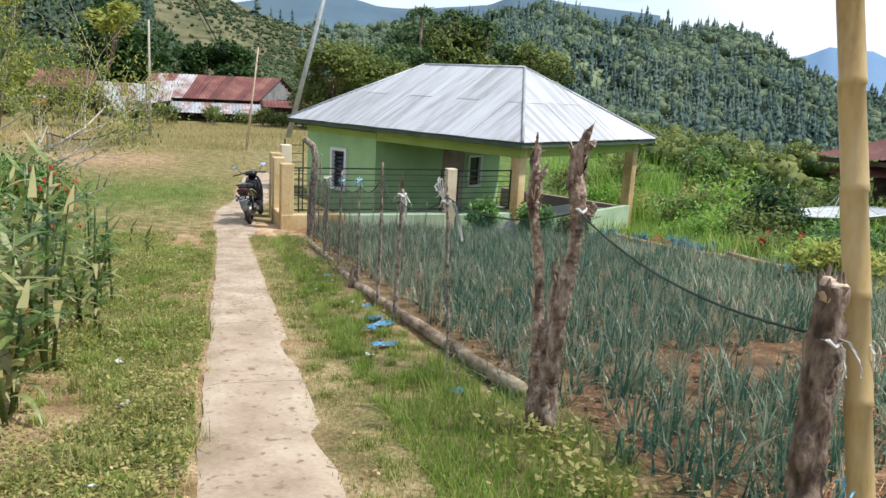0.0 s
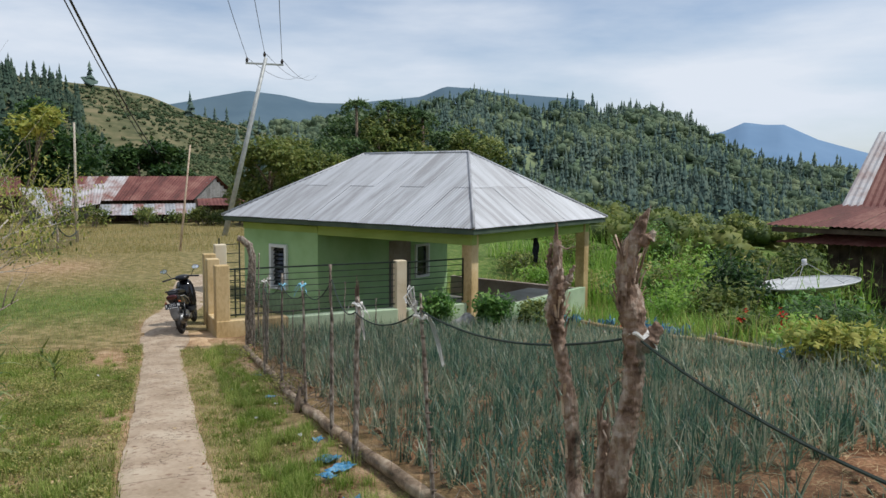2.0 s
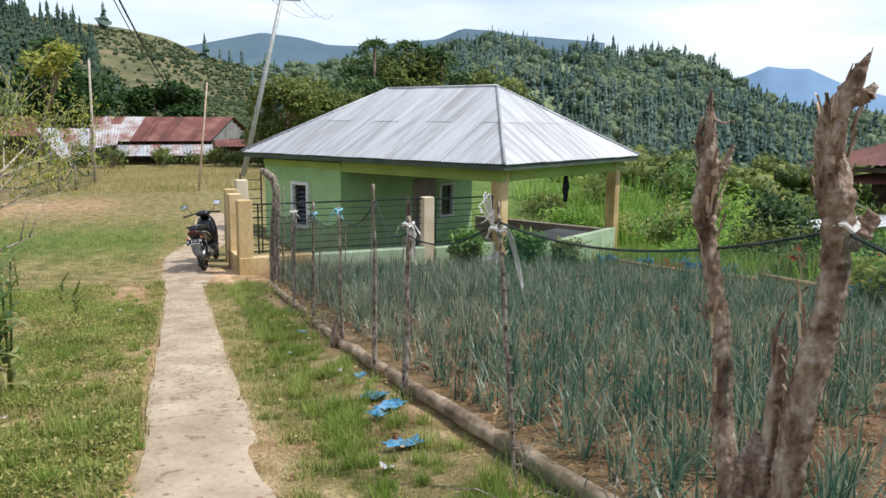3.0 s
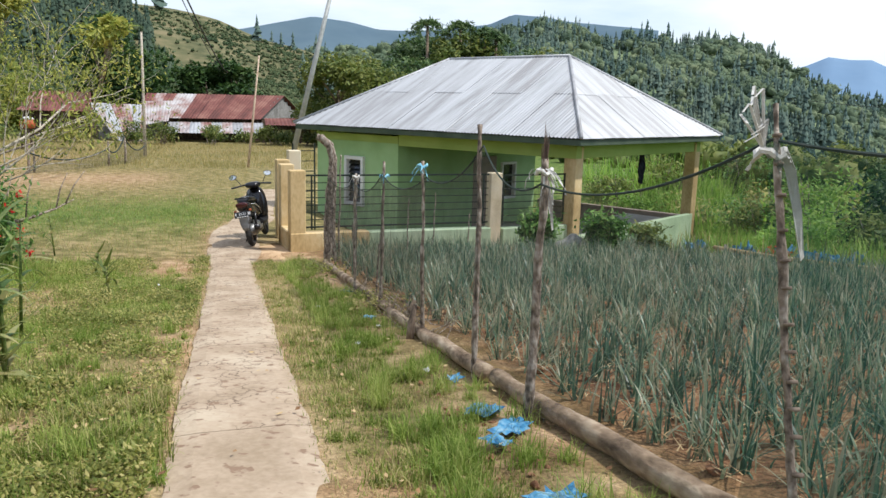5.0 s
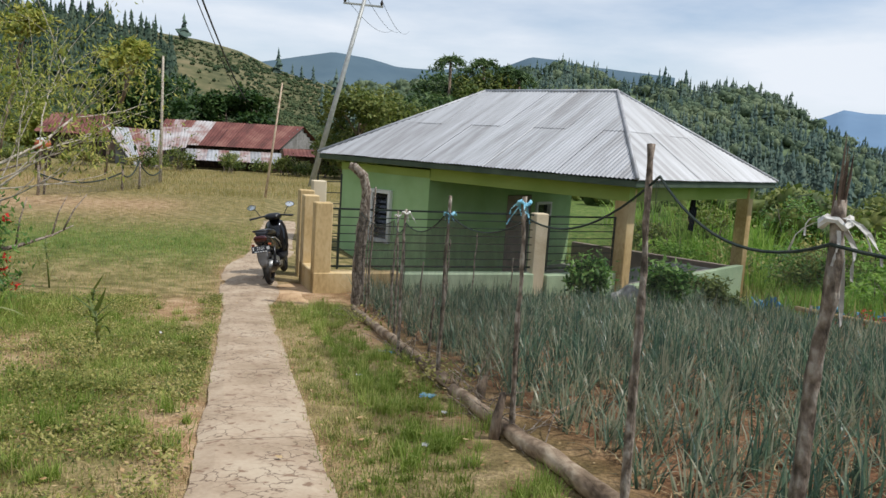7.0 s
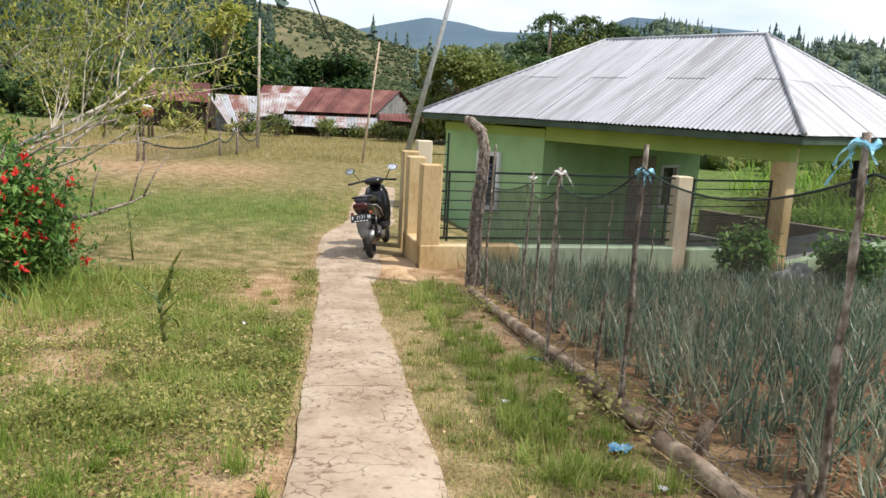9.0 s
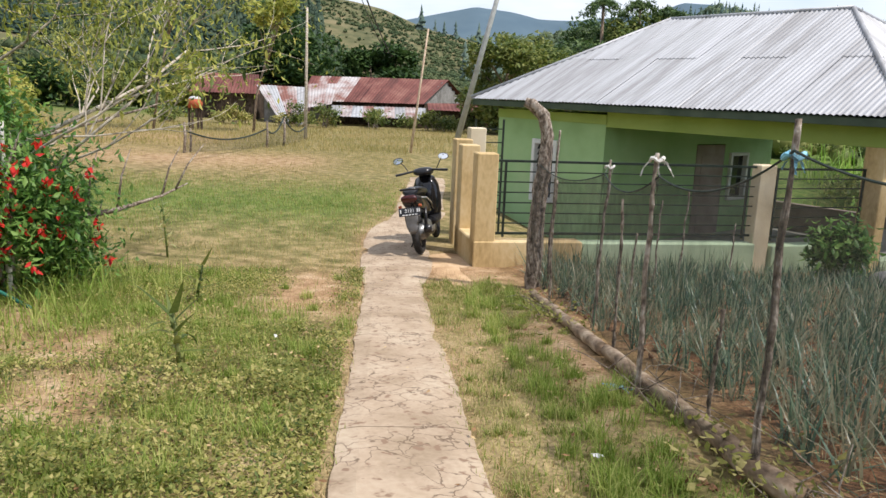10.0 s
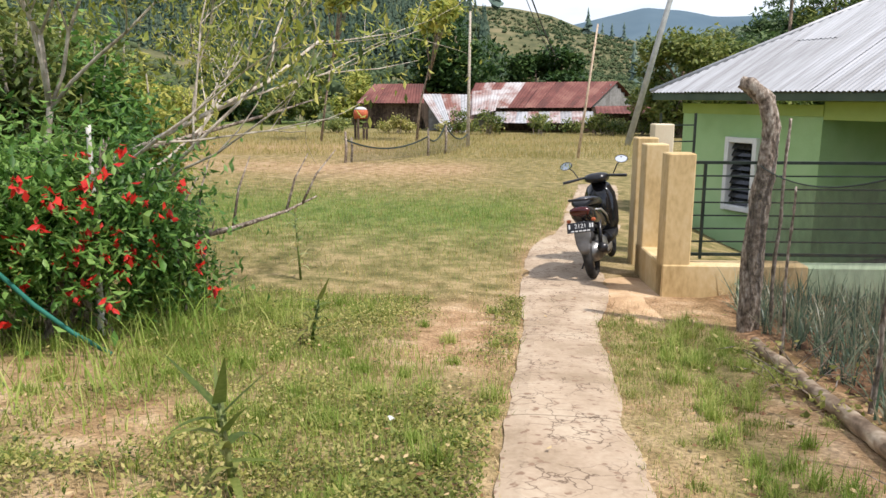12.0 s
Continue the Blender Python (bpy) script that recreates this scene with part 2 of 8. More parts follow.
M = {
    "ground": ground_mat(),
    "concrete": concrete_mat("cracked_concrete", 0.85),
    "concrete_whole": concrete_mat("sound_concrete", 0.12),
    "earth": mat("packed_earth", [(0.36, 0.22, 0.12), (0.52, 0.35, 0.20), (0.60, 0.44, 0.29)], 2.5, 0.95, bump=0.4, fine=40),
    "green": mat("green_plaster", [(0.30, 0.46, 0.21), (0.36, 0.54, 0.26), (0.42, 0.58, 0.30)], 1.3, 0.85, bump=0.06),
    "pale_green": mat("pale_green_plaster", [(0.328, 0.43, 0.274), (0.426, 0.533, 0.35), (0.459, 0.55, 0.38)], 1.5, 0.85, bump=0.08),
    "yellow": mat("ochre_plaster", [(0.38, 0.26, 0.11), (0.58, 0.42, 0.21), (0.68, 0.54, 0.32)], 1.8, 0.85, bump=0.15, fine=25, stretch=(1, 1, 0.5)),
    "pale_branch": mat("pale_bare_branch", [(0.26, 0.22, 0.17), (0.46, 0.40, 0.32), (0.60, 0.54, 0.45)], 14, 0.9, bump=0.5),
    "lime": mat("lime_beam_plaster", [(0.29, 0.39, 0.10), (0.38, 0.48, 0.15)], 1.5, 0.85, bump=0.05),
    "cream": mat("cream_plaster", [(0.52, 0.42, 0.27), (0.66, 0.55, 0.38), (0.70, 0.61, 0.45)], 2.2, 0.85, bump=0.1),
    "zinc": mat("zinc_roof", [(0.297, 0.293, 0.297), (0.402, 0.407, 0.42), (0.472, 0.48, 0.498)], 1.0, 0.55, metal=0.2, bump=0.02, fine=5, spec=0.5, random_object=0.18, stretch=(5, 0.45, 0.45)),
    "zinc_side": mat("zinc_roof_side", [(0.297, 0.293, 0.297), (0.402, 0.407, 0.42), (0.472, 0.48, 0.498)], 1.0, 0.55, metal=0.2, bump=0.02, fine=5, spec=0.5, random_object=0.18, stretch=(0.45, 5, 0.45)),
    "fascia": mat("dark_fascia", [(0.05, 0.075, 0.05), (0.09, 0.12, 0.08)], 3, 0.7),
    "white": mat("white_frame", [(0.66, 0.66, 0.64), (0.78, 0.78, 0.76)], 4, 0.6, bump=0.03),
    "dark_glass": mat("dark_glass", [(0.012, 0.014, 0.016), (0.03, 0.032, 0.035)], 2, 0.08, bump=0, spec=0.6),
    "door": mat("brown_grey_door", [(0.27, 0.20, 0.165), (0.40, 0.32, 0.27)], 3, 0.6, bump=0.05),
    "dark_metal": mat("dark_green_iron", [(0.012, 0.02, 0.014), (0.035, 0.045, 0.035)], 8, 0.5, metal=0.3, bump=0.05),
    "floor": mat("grey_cement", [(0.26, 0.25, 0.23), (0.40, 0.38, 0.35)], 2, 0.8),
    "bark": mat("grey_bark", [(0.077, 0.056, 0.042), (0.238, 0.175, 0.126), (0.420, 0.336, 0.252)], 16, 0.95, bump=1.0, fine=70, stretch=(1, 1, 0.35)),
    "redbark": mat("red_brown_bark", [(0.094, 0.058, 0.04), (0.259, 0.173, 0.122), (0.475, 0.389, 0.31)], 26, 0.9, bump=1.0, fine=90, stretch=(1, 1, 0.45)),
    "stick": mat("dry_pole", [(0.085, 0.064, 0.048), (0.25, 0.195, 0.15), (0.46, 0.40, 0.335)], 30, 0.9, bump=0.8, stretch=(1, 1, 0.55)),
    "log": mat("weathered_log", [(0.11, 0.072, 0.045), (0.33, 0.235, 0.155), (0.60, 0.48, 0.345)], 9, 0.8, bump=0.7, fine=40, stretch=(0.5, 0.7, 1.3)),
    "bamboo": mat("bamboo", [(0.312, 0.189, 0.074), (0.476, 0.328, 0.139), (0.541, 0.41, 0.213)], 5, 0.45, bump=0.1, stretch=(1, 1, 0.3)),
    "net": net_mat("dark_net", (0.060, 0.058, 0.048), 0.26),
    "net_near": net_mat("brown_net", (0.058, 0.052, 0.043), 0.47),
    "stump_bark": mat("dark_stump_bark", [(0.05, 0.035, 0.025), (0.16, 0.11, 0.08), (0.32, 0.245, 0.18)], 26, 0.95, bump=1.0, fine=80, stretch=(1, 1, 0.4)),
    "split_wood": mat("pale_split_wood", [(0.32, 0.21, 0.14), (0.58, 0.44, 0.32), (0.70, 0.58, 0.45)], 30, 0.9, bump=0.4, stretch=(1, 1, 0.2)),
    "ring_dark": mat("dark_ring_scar", [(0.13, 0.095, 0.07), (0.26, 0.20, 0.15)], 25, 0.9, bump=0.4),
    "green_net": net_mat("green_net", (0.018, 0.085, 0.062), 0.36),
    "rope": mat("dark_rope", [(0.02, 0.035, 0.03), (0.05, 0.06, 0.05)], 20, 0.9),
    "rag": mat("white_rag", [(0.50, 0.47, 0.42), (0.74, 0.72, 0.68)], 20, 0.8),
    "bluerag": mat("light_blue_cloth", [(0.14, 0.42, 0.58), (0.34, 0.62, 0.72)], 18, 0.8),
    "blue": mat("blue_plastic", [(0.03, 0.13, 0.26), (0.07, 0.28, 0.48), (0.26, 0.44, 0.54)], 18, 0.5, bump=0.3, spec=0.4),
    "onion": mat("onion_leaf", [(0.042, 0.098, 0.064), (0.09, 0.178, 0.11), (0.20, 0.30, 0.18), (0.40, 0.39, 0.26)], 1.6, 0.38, bump=0, thin=0.4, island=0.6, spec=0.5),
    "straw": mat("dry_straw", [(0.322, 0.218, 0.103), (0.552, 0.414, 0.230)], 5, 0.9, bump=0, island=0.3),
    "grass": mat("grass_blade", [(0.13, 0.194, 0.027), (0.248, 0.313, 0.059), (0.389, 0.4, 0.119), (0.562, 0.475, 0.227)], 1.3, 0.7, bump=0, thin=0.42, island=0.6),
    "reed": mat("reed_leaf", [(0.075, 0.14, 0.028), (0.185, 0.25, 0.065), (0.36, 0.385, 0.15), (0.46, 0.41, 0.18)], 3.0, 0.4, bump=0, thin=0.4, island=0.6, spec=0.5),
    "dead_leaf": mat("dead_leaf", [(0.16, 0.08, 0.035), (0.34, 0.20, 0.09), (0.52, 0.38, 0.20)], 6.0, 0.8, bump=0, island=0.6),
    "field": mat("yellowing_grass", [(0.26, 0.245, 0.07), (0.39, 0.325, 0.115), (0.50, 0.385, 0.17)], 0.3, 0.8, bump=0, thin=0.35, island=0.4),
    "field_green": mat("field_green_blade", [(0.15, 0.24, 0.04), (0.26, 0.37, 0.075), (0.38, 0.44, 0.13)], 0.5, 0.7, bump=0, thin=0.4, island=0.4),
    "clover": mat("broad_weed_leaf", [(0.128, 0.161, 0.031), (0.249, 0.264, 0.062), (0.417, 0.386, 0.123)], 1.4, 0.6, bump=0, thin=0.4, island=0.6),
    "weed": mat("weed_leaf", [(0.165, 0.18, 0.036), (0.33, 0.321, 0.079), (0.554, 0.483, 0.194)], 1.4, 0.6, bump=0, thin=0.42, island=0.6),
    "verge": mat("verge_blade", [(0.175, 0.269, 0.038), (0.298, 0.389, 0.076), (0.464, 0.492, 0.152)], 1.0, 0.6, bump=0, thin=0.42, island=0.5),
    "leaf": mat("shrub_leaf", [(0.052, 0.132, 0.025), (0.115, 0.247, 0.048), (0.241, 0.391, 0.098)], 1.2, 0.45, bump=0, thin=0.38, island=0.45),
    "leaf_dark": mat("dark_leaf", [(0.019, 0.049, 0.014), (0.043, 0.095, 0.023), (0.088, 0.149, 0.038)], 0.6, 0.55, bump=0, thin=0.3, island=0.45),
    "grove_leaf": mat("valley_wood_leaf", [(0.035, 0.075, 0.025), (0.075, 0.135, 0.04), (0.14, 0.20, 0.065)], 0.25, 0.55, bump=0, thin=0.3, island=0.4),
    "leaf_olive": mat("olive_leaf", [(0.065, 0.102, 0.023), (0.152, 0.196, 0.043), (0.275, 0.290, 0.080)], 0.6, 0.6, bump=0, thin=0.35, island=0.45),
    "leaf_yellow": mat("yellow_green_leaf", [(0.184, 0.232, 0.038), (0.346, 0.373, 0.076), (0.508, 0.475, 0.119)], 1.0, 0.6, bump=0, thin=0.42, island=0.5),
    "leaf_bright": mat("bright_green_leaf", [(0.13, 0.26, 0.03), (0.24, 0.41, 0.06), (0.38, 0.51, 0.11)], 0.8, 0.5, bump=0, thin=0.42, island=0.4),
    "red": mat("red_petal", [(0.48, 0.015, 0.012), (0.75, 0.05, 0.03)], 12, 0.5, bump=0, thin=0.3, island=0.3),
    "orange_leaf": mat("orange_leaf", [(0.40, 0.10, 0.03), (0.58, 0.20, 0.06)], 8, 0.6, bump=0, thin=0.3, island=0.3),
    "rust": mat("rusty_red_roof", [(0.10, 0.036, 0.030), (0.165, 0.056, 0.046), (0.24, 0.11, 0.085)], 0.8, 0.7, bump=0.05, fine=9, random_object=0.2),
    "worn": mat("worn_zinc_roof", [(0.22, 0.095, 0.075), (0.36, 0.29, 0.275), (0.48, 0.46, 0.46)], 1.1, 0.6, bump=0.05, fine=8, random_object=0.3),
    "plank": mat("dark_board", [(0.030, 0.020, 0.014), (0.075, 0.050, 0.036), (0.12, 0.085, 0.06)], 4, 0.85, bump=0.4, random_object=0.25),
    "greyplank": mat("grey_gable_board", [(0.20, 0.19, 0.18), (0.33, 0.32, 0.31)], 4, 0.85, bump=0.3, random_object=0.2),
    "pole": mat("grey_steel_pole", [(0.32, 0.33, 0.32), (0.48, 0.48, 0.46)], 4, 0.5, metal=0.2),
    "cable": mat("black_cable", [(0.012, 0.012, 0.013), (0.03, 0.03, 0.03)], 9, 0.6, bump=0),
    "insulator": mat("dark_porcelain", [(0.03, 0.024, 0.02), (0.07, 0.05, 0.04)], 9, 0.25, bump=0),
    "dish": mat("dish_mesh", [(0.46, 0.46, 0.45), (0.62, 0.62, 0.61)], 9, 0.5, metal=0.2),
    "black_plastic": mat("black_plastic", [(0.010, 0.010, 0.012), (0.024, 0.024, 0.027)], 14, 0.28, bump=0.02, spec=0.5),
    "black_paint": mat("black_gloss_paint", [(0.006, 0.006, 0.008), (0.013, 0.013, 0.016)], 6, 0.12, bump=0, spec=0.6),
    "tyre": mat("tyre_rubber", [(0.018, 0.018, 0.018), (0.045, 0.042, 0.04)], 20, 0.85, bump=0.3),
    "alloy": mat("grey_alloy", [(0.20, 0.20, 0.20), (0.36, 0.36, 0.35)], 18, 0.4, metal=0.8),
    "grey_plastic": mat("grey_mudguard", [(0.15, 0.155, 0.165), (0.24, 0.245, 0.255)], 10, 0.5, bump=0.05),
    "tail_red": mat("tail_light_red", [(0.045, 0.006, 0.006), (0.085, 0.012, 0.010)], 10, 0.15, bump=0, spec=0.6),
    "silver": mat("silver_trim", [(0.52, 0.52, 0.53), (0.68, 0.68, 0.68)], 10, 0.3, metal=0.7),
    "mirror": mat("mirror_glass", [(0.86, 0.86, 0.86), (0.9, 0.9, 0.9)], 1, 0.03, metal=1.0, bump=0),
    "plate_white": mat("plate_letters", [(0.66, 0.66, 0.66), (0.76, 0.76, 0.76)], 9, 0.5, bump=0),
    "rock": mat("grey_rock", [(0.16, 0.155, 0.145), (0.34, 0.33, 0.31), (0.46, 0.45, 0.42)], 6, 0.9, bump=0.8),
    "litter": mat("white_litter", [(0.52, 0.51, 0.50), (0.76, 0.75, 0.75)], 14, 0.6),
    "orange": mat("orange_plastic", [(0.36, 0.08, 0.035), (0.50, 0.13, 0.05)], 9, 0.6),
    "hill_grass": mat("hill_grass", [(0.078, 0.086, 0.045), (0.133, 0.131, 0.068), (0.207, 0.176, 0.099)], 0.16, 0.95, bump=0.0, fine=0.4, spec=0.05),
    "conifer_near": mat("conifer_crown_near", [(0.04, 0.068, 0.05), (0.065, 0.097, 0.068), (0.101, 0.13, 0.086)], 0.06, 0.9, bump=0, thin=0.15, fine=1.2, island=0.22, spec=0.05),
    # undergrowth base colour lightened to carry the haze of distance
    "hill_wood_hazed": mat("hill_undergrowth_hazed", [(0.11, 0.165, 0.10), (0.16, 0.215, 0.12), (0.22, 0.26, 0.14)], 0.03, 0.95, bump=0.0, fine=0.3, spec=0.05),
    # conifers farther off: paler and bluer than conifer_near, haze mixed into the colour
    "conifer_hazed": mat("conifer_crown_hazed", [(0.064, 0.106, 0.093), (0.106, 0.153, 0.128), (0.162, 0.204, 0.153)], 0.025, 0.9, bump=0, thin=0.15, fine=1.2, island=0.22, spec=0.05),
    # ridge crowns: lighter than hillbush_near, with haze painted in
    "hillbush_hazed": mat("hill_broadleaf_crown_hazed", [(0.115, 0.165, 0.11), (0.175, 0.23, 0.14), (0.26, 0.30, 0.175)], 0.03, 0.9, bump=0, fine=1.2, thin=0.3, island=0.25, spec=0.05),
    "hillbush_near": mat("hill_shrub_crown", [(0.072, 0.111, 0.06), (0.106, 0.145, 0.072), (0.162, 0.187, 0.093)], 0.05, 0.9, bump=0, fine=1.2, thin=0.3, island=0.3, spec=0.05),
    # aerial haze of the two farthest ranges, painted as blue base colour
    "far_haze": mat("far_hill_hazed", [(0.085, 0.13, 0.17), (0.115, 0.165, 0.20)], 0.004, 1.0, bump=0, fine=0.02, spec=0.0),
    "far_haze2": mat("far_mountain_hazed", [(0.15, 0.235, 0.35), (0.18, 0.27, 0.39)], 0.002, 1.0, bump=0, fine=0.01, spec=0.0),
    "teal": mat("teal_hose", [(0.012, 0.12, 0.085), (0.03, 0.18, 0.135)], 9, 0.5),
    "cloth_dark": mat("dark_cloth", [(0.012, 0.013, 0.02), (0.03, 0.03, 0.042)], 9, 0.9),
}


# ---- building helpers ----
U = Vector((0.835, -0.549))  # back along the path, uphill
R = Vector((0.549, 0.835))  # across it, towards the plot and the house


def at(s, r):
    return U.x * s + R.x * r, U.y * s + R.y * r


def sr(x, y):
    return U.x * x + U.y * y, R.x * x + R.y * y


def smooth(a, b, v):
    t = np.clip((v - a) / (b - a), 0, 1)
    return t * t * (3 - 2 * t)


def height(x, y):
    """The ground's height: the lane climbs towards +s, the plot and house terrace fall away to +r."""
    x, y = np.asarray(x, float), np.asarray(y, float)
    s, r = U.x * x + U.y * y, R.x * x + R.y * y
    lane = np.where(s > 1.0, 0.12 * np.minimum(s, 40) - 0.14, -0.02)
    low = -0.10 - 0.012 * np.clip(-s, 0, 32)
    left = np.where(s > 1.0, lane, -0.02 + (low + 0.02) * smooth(-1.2, 1.0, -s + 0.0))
    right = np.clip(0.12 * np.minimum(s, 40) - 0.14, -0.95, 6) - 0.075 * np.clip(r - 6, 0, 14)
    z = left + (right - left) * smooth(0.6, 2.6, r) * smooth(-14, -6, s) + np.clip(-14 - s, 0, 6) * 0.0
    valley = smooth(22, 120, r) * 22 + smooth(60, 160, -s) * 6
    return z - valley


def hz(x, y):
    return float(height(x, y))


def wob(x, y, k=1.0, seed=0.0):
    """Smooth value noise in two octaves, between about -1 and 1; k is its frequency."""
    total = 0.0
    for octave, weight in ((0.75, 0.67), (1.9, 0.33)):
        u, v = np.broadcast_arrays(np.asarray(x, float) * k * octave + seed * 17.31, np.asarray(y, float) * k * octave - seed * 9.77)
        iu, iv = np.floor(u), np.floor(v)
        fu, fv = u - iu, v - iv
        fu, fv = fu * fu * (3 - 2 * fu), fv * fv * (3 - 2 * fv)

        def cell(a, b):
            h = np.sin(a * 127.1 + b * 311.7) * 43758.5453
            return h - np.floor(h)

        low = cell(iu, iv) * (1 - fu) + cell(iu + 1, iv) * fu
        high = cell(iu, iv + 1) * (1 - fu) + cell(iu + 1, iv + 1) * fu
        total = total + weight * (low * (1 - fv) + high * fv)
    return (total - 0.5) * 2.4


def link(name, bm, material, parent=None, label="", smooth_shade=False):
    me = bpy.data.meshes.new(name)
    bm.to_mesh(me)
    bm.free()
    me.materials.append(material)
    if smooth_shade:
        for f in me.polygons:
            f.use_smooth = True
    ob = new(name, me)
    if parent is not None:
        ob.parent = parent
    if label:
        ob["label"] = label
    return ob


part = link


def raw(name, verts, faces, material, parent=None, smooth_shade=False):
    me = bpy.data.meshes.new(name)
    used = sorted({k for f in faces for k in f})
    place = {k: i for i, k in enumerate(used)}
    me.from_pydata([tuple(verts[k]) for k in used], [], [tuple(place[k] for k in f) for f in faces])
    me.materials.append(material)
    if smooth_shade:
        me.polygons.foreach_set("use_smooth", [True] * len(me.polygons))
    ob = new(name, me)
    if parent is not None:
        ob.parent = parent
    return ob


def fast(name, verts, faces, material, parent=None):
    """A large joined mesh from numpy arrays of verts (n, 3) and faces (m, 3 or 4)."""
    me = bpy.data.meshes.new(name)
    k = faces.shape[1]
    me.vertices.add(len(verts))
    me.vertices.foreach_set("co", np.ascontiguousarray(verts, np.float32).ravel())
    me.loops.add(faces.size)
    me.loops.foreach_set("vertex_index", np.ascontiguousarray(faces, np.int32).ravel())
    me.polygons.add(len(faces))
    me.polygons.foreach_set("loop_start", np.arange(0, faces.size, k, dtype=np.int32))
    me.update(calc_edges=True)
    me.materials.append(material)
    ob = new(name, me)
    if parent is not None:
        ob.parent = parent
    return ob


def thing(name, label, category, m=None, group="", kind=""):
    ob = new(name)
    ob.empty_display_size = 0.2
    if m is not None:
        ob.matrix_world = m
    return tagged(ob, label, category, group, kind)


def box(bm, size, centre, rz=0.0, bevel=0.0, tilt=None):
    m = Matrix.Translation(centre) @ Matrix.Rotation(rz, 4, "Z") @ (tilt or Matrix()) @ Matrix.Diagonal((*size, 1))
    made = bmesh.ops.create_cube(bm, size=1, matrix=m)["verts"]
    if bevel:
        edges = list({e for v in made for e in v.link_edges})
        bmesh.ops.bevel(bm, geom=edges, offset=bevel, segments=1, affect="EDGES", profile=0.5)


def box_part(name, size, centre, material, parent=None, rz=0.0, bevel=0.008, label=""):
    bm = bmesh.new()
    box(bm, size, centre, rz, bevel)
    return link(name, bm, material, parent, label)


def tube(bm, pts, radii, sides=8, wobble=0.0, caps=True, rng=random):
    """A tapered tube along points."""
    pts = [Vector(p) for p in pts]
    if not isinstance(radii, (list, tuple)):
        radii = [radii] * len(pts)
    rings = []
    ref = Vector((0.31, 0.17, 0.93)).normalized()
    for i, p in enumerate(pts):
        d = (pts[min(i + 1, len(pts) - 1)] - pts[max(i - 1, 0)]).normalized()
        if abs(d.dot(ref)) > 0.95:
            ref = Vector((0.93, 0.17, 0.31)).normalized()
        a = d.cross(ref).normalized()
        b = d.cross(a)
        ring = []
        for k in range(sides):
            t = 2 * math.pi * k / sides
            rr = radii[i] * (1 + wobble * (rng.random() - 0.5))
            ring.append(bm.verts.new(p + a * math.cos(t) * rr + b * math.sin(t) * rr))
        rings.append(ring)
    for i in range(len(rings) - 1):
        for k in range(sides):
            bm.faces.new((rings[i][k], rings[i][(k + 1) % sides], rings[i + 1][(k + 1) % sides], rings[i + 1][k]))
    if caps:
        bm.faces.new(rings[0][::-1])
        bm.faces.new(rings[-1])


def tube_part(name, pts, radii, material, parent=None, sides=8, wobble=0.0, label=""):
    bm = bmesh.new()
    tube(bm, pts, radii, sides, wobble)
    bmesh.ops.recalc_face_normals(bm, faces=bm.faces)
    return link(name, bm, material, parent, label, smooth_shade=sides > 5)


def roughen(bm, amp, freq):
    """Pushes a limb's skin in and out by a knotty noise."""
    bm.normal_update()
    moves = [(v, v.normal * amp * (noise.noise(v.co * freq) + 0.6 * noise.noise(v.co * freq * 2.7))) for v in bm.verts]
    for v, d in moves:
        v.co += d


def limb_part(name, pts, radii, material, parent, sides=14, steps=8, amp=0.012, freq=18.0, label=""):
    """A knotty limb: a finely divided tube with an uneven skin."""
    p2, r2 = [], []
    for i in range(len(pts) - 1):
        for k in range(steps):
            f = k / steps
            p2.append(Vector(pts[i]).lerp(Vector(pts[i + 1]), f))
            r2.append(radii[i] + (radii[i + 1] - radii[i]) * f)
    p2.append(Vector(pts[-1]))
    r2.append(radii[-1])
    bm = bmesh.new()
    tube(bm, p2, r2, sides)
    bmesh.ops.recalc_face_normals(bm, faces=bm.faces)
    roughen(bm, amp, freq)
    return link(name, bm, material, parent, label, smooth_shade=True)


def lane_shift(s):
    """How far the lane swings towards the yard beyond the gate."""
    return 0.5 * smooth(2.0, 5.0, -np.asarray(s, float)) + 0.4 * smooth(5.0, 11.0, -np.asarray(s, float))


def sag(a, b, drop, n=12):
    a, b = Vector(a), Vector(b)
    return [a.lerp(b, i / n) - Vector((0, 0, drop * 4 * (i / n) * (1 - i / n))) for i in range(n + 1)]


def blades(pos, length, width, lean, az, bend=0.5, segs=2):
    """Leaf blades as ribbons from arrays: foot, length, width, lean angle and heading. Returns verts and quads."""
    n = len(pos)
    d = np.stack([np.cos(az), np.sin(az)], 1)
    side = np.stack([-np.sin(az), np.cos(az), np.zeros(n)], 1)
    rows = []
    p = pos.copy()
    ang = lean.copy()
    for k in range(segs + 1):
        w = width * (1 - (k / segs) ** 1.6 * 0.92) / 2
        rows += [p - side * w[:, None], p + side * w[:, None]]
        step = length / segs
        p = p + np.stack([d[:, 0] * np.sin(ang), d[:, 1] * np.sin(ang), np.cos(ang)], 1) * step[:, None]
        ang = ang + bend / segs * (0.6 + 0.8 * np.sin(az * 7.3 + 1))
    verts = np.stack(rows, 1).reshape(-1, 3)
    base = (np.arange(n) * 2 * (segs + 1))[:, None, None] + (2 * np.arange(segs))[None, :, None] + np.array([0, 1, 3, 2])[None, None]
    return verts, base.reshape(-1, 4)


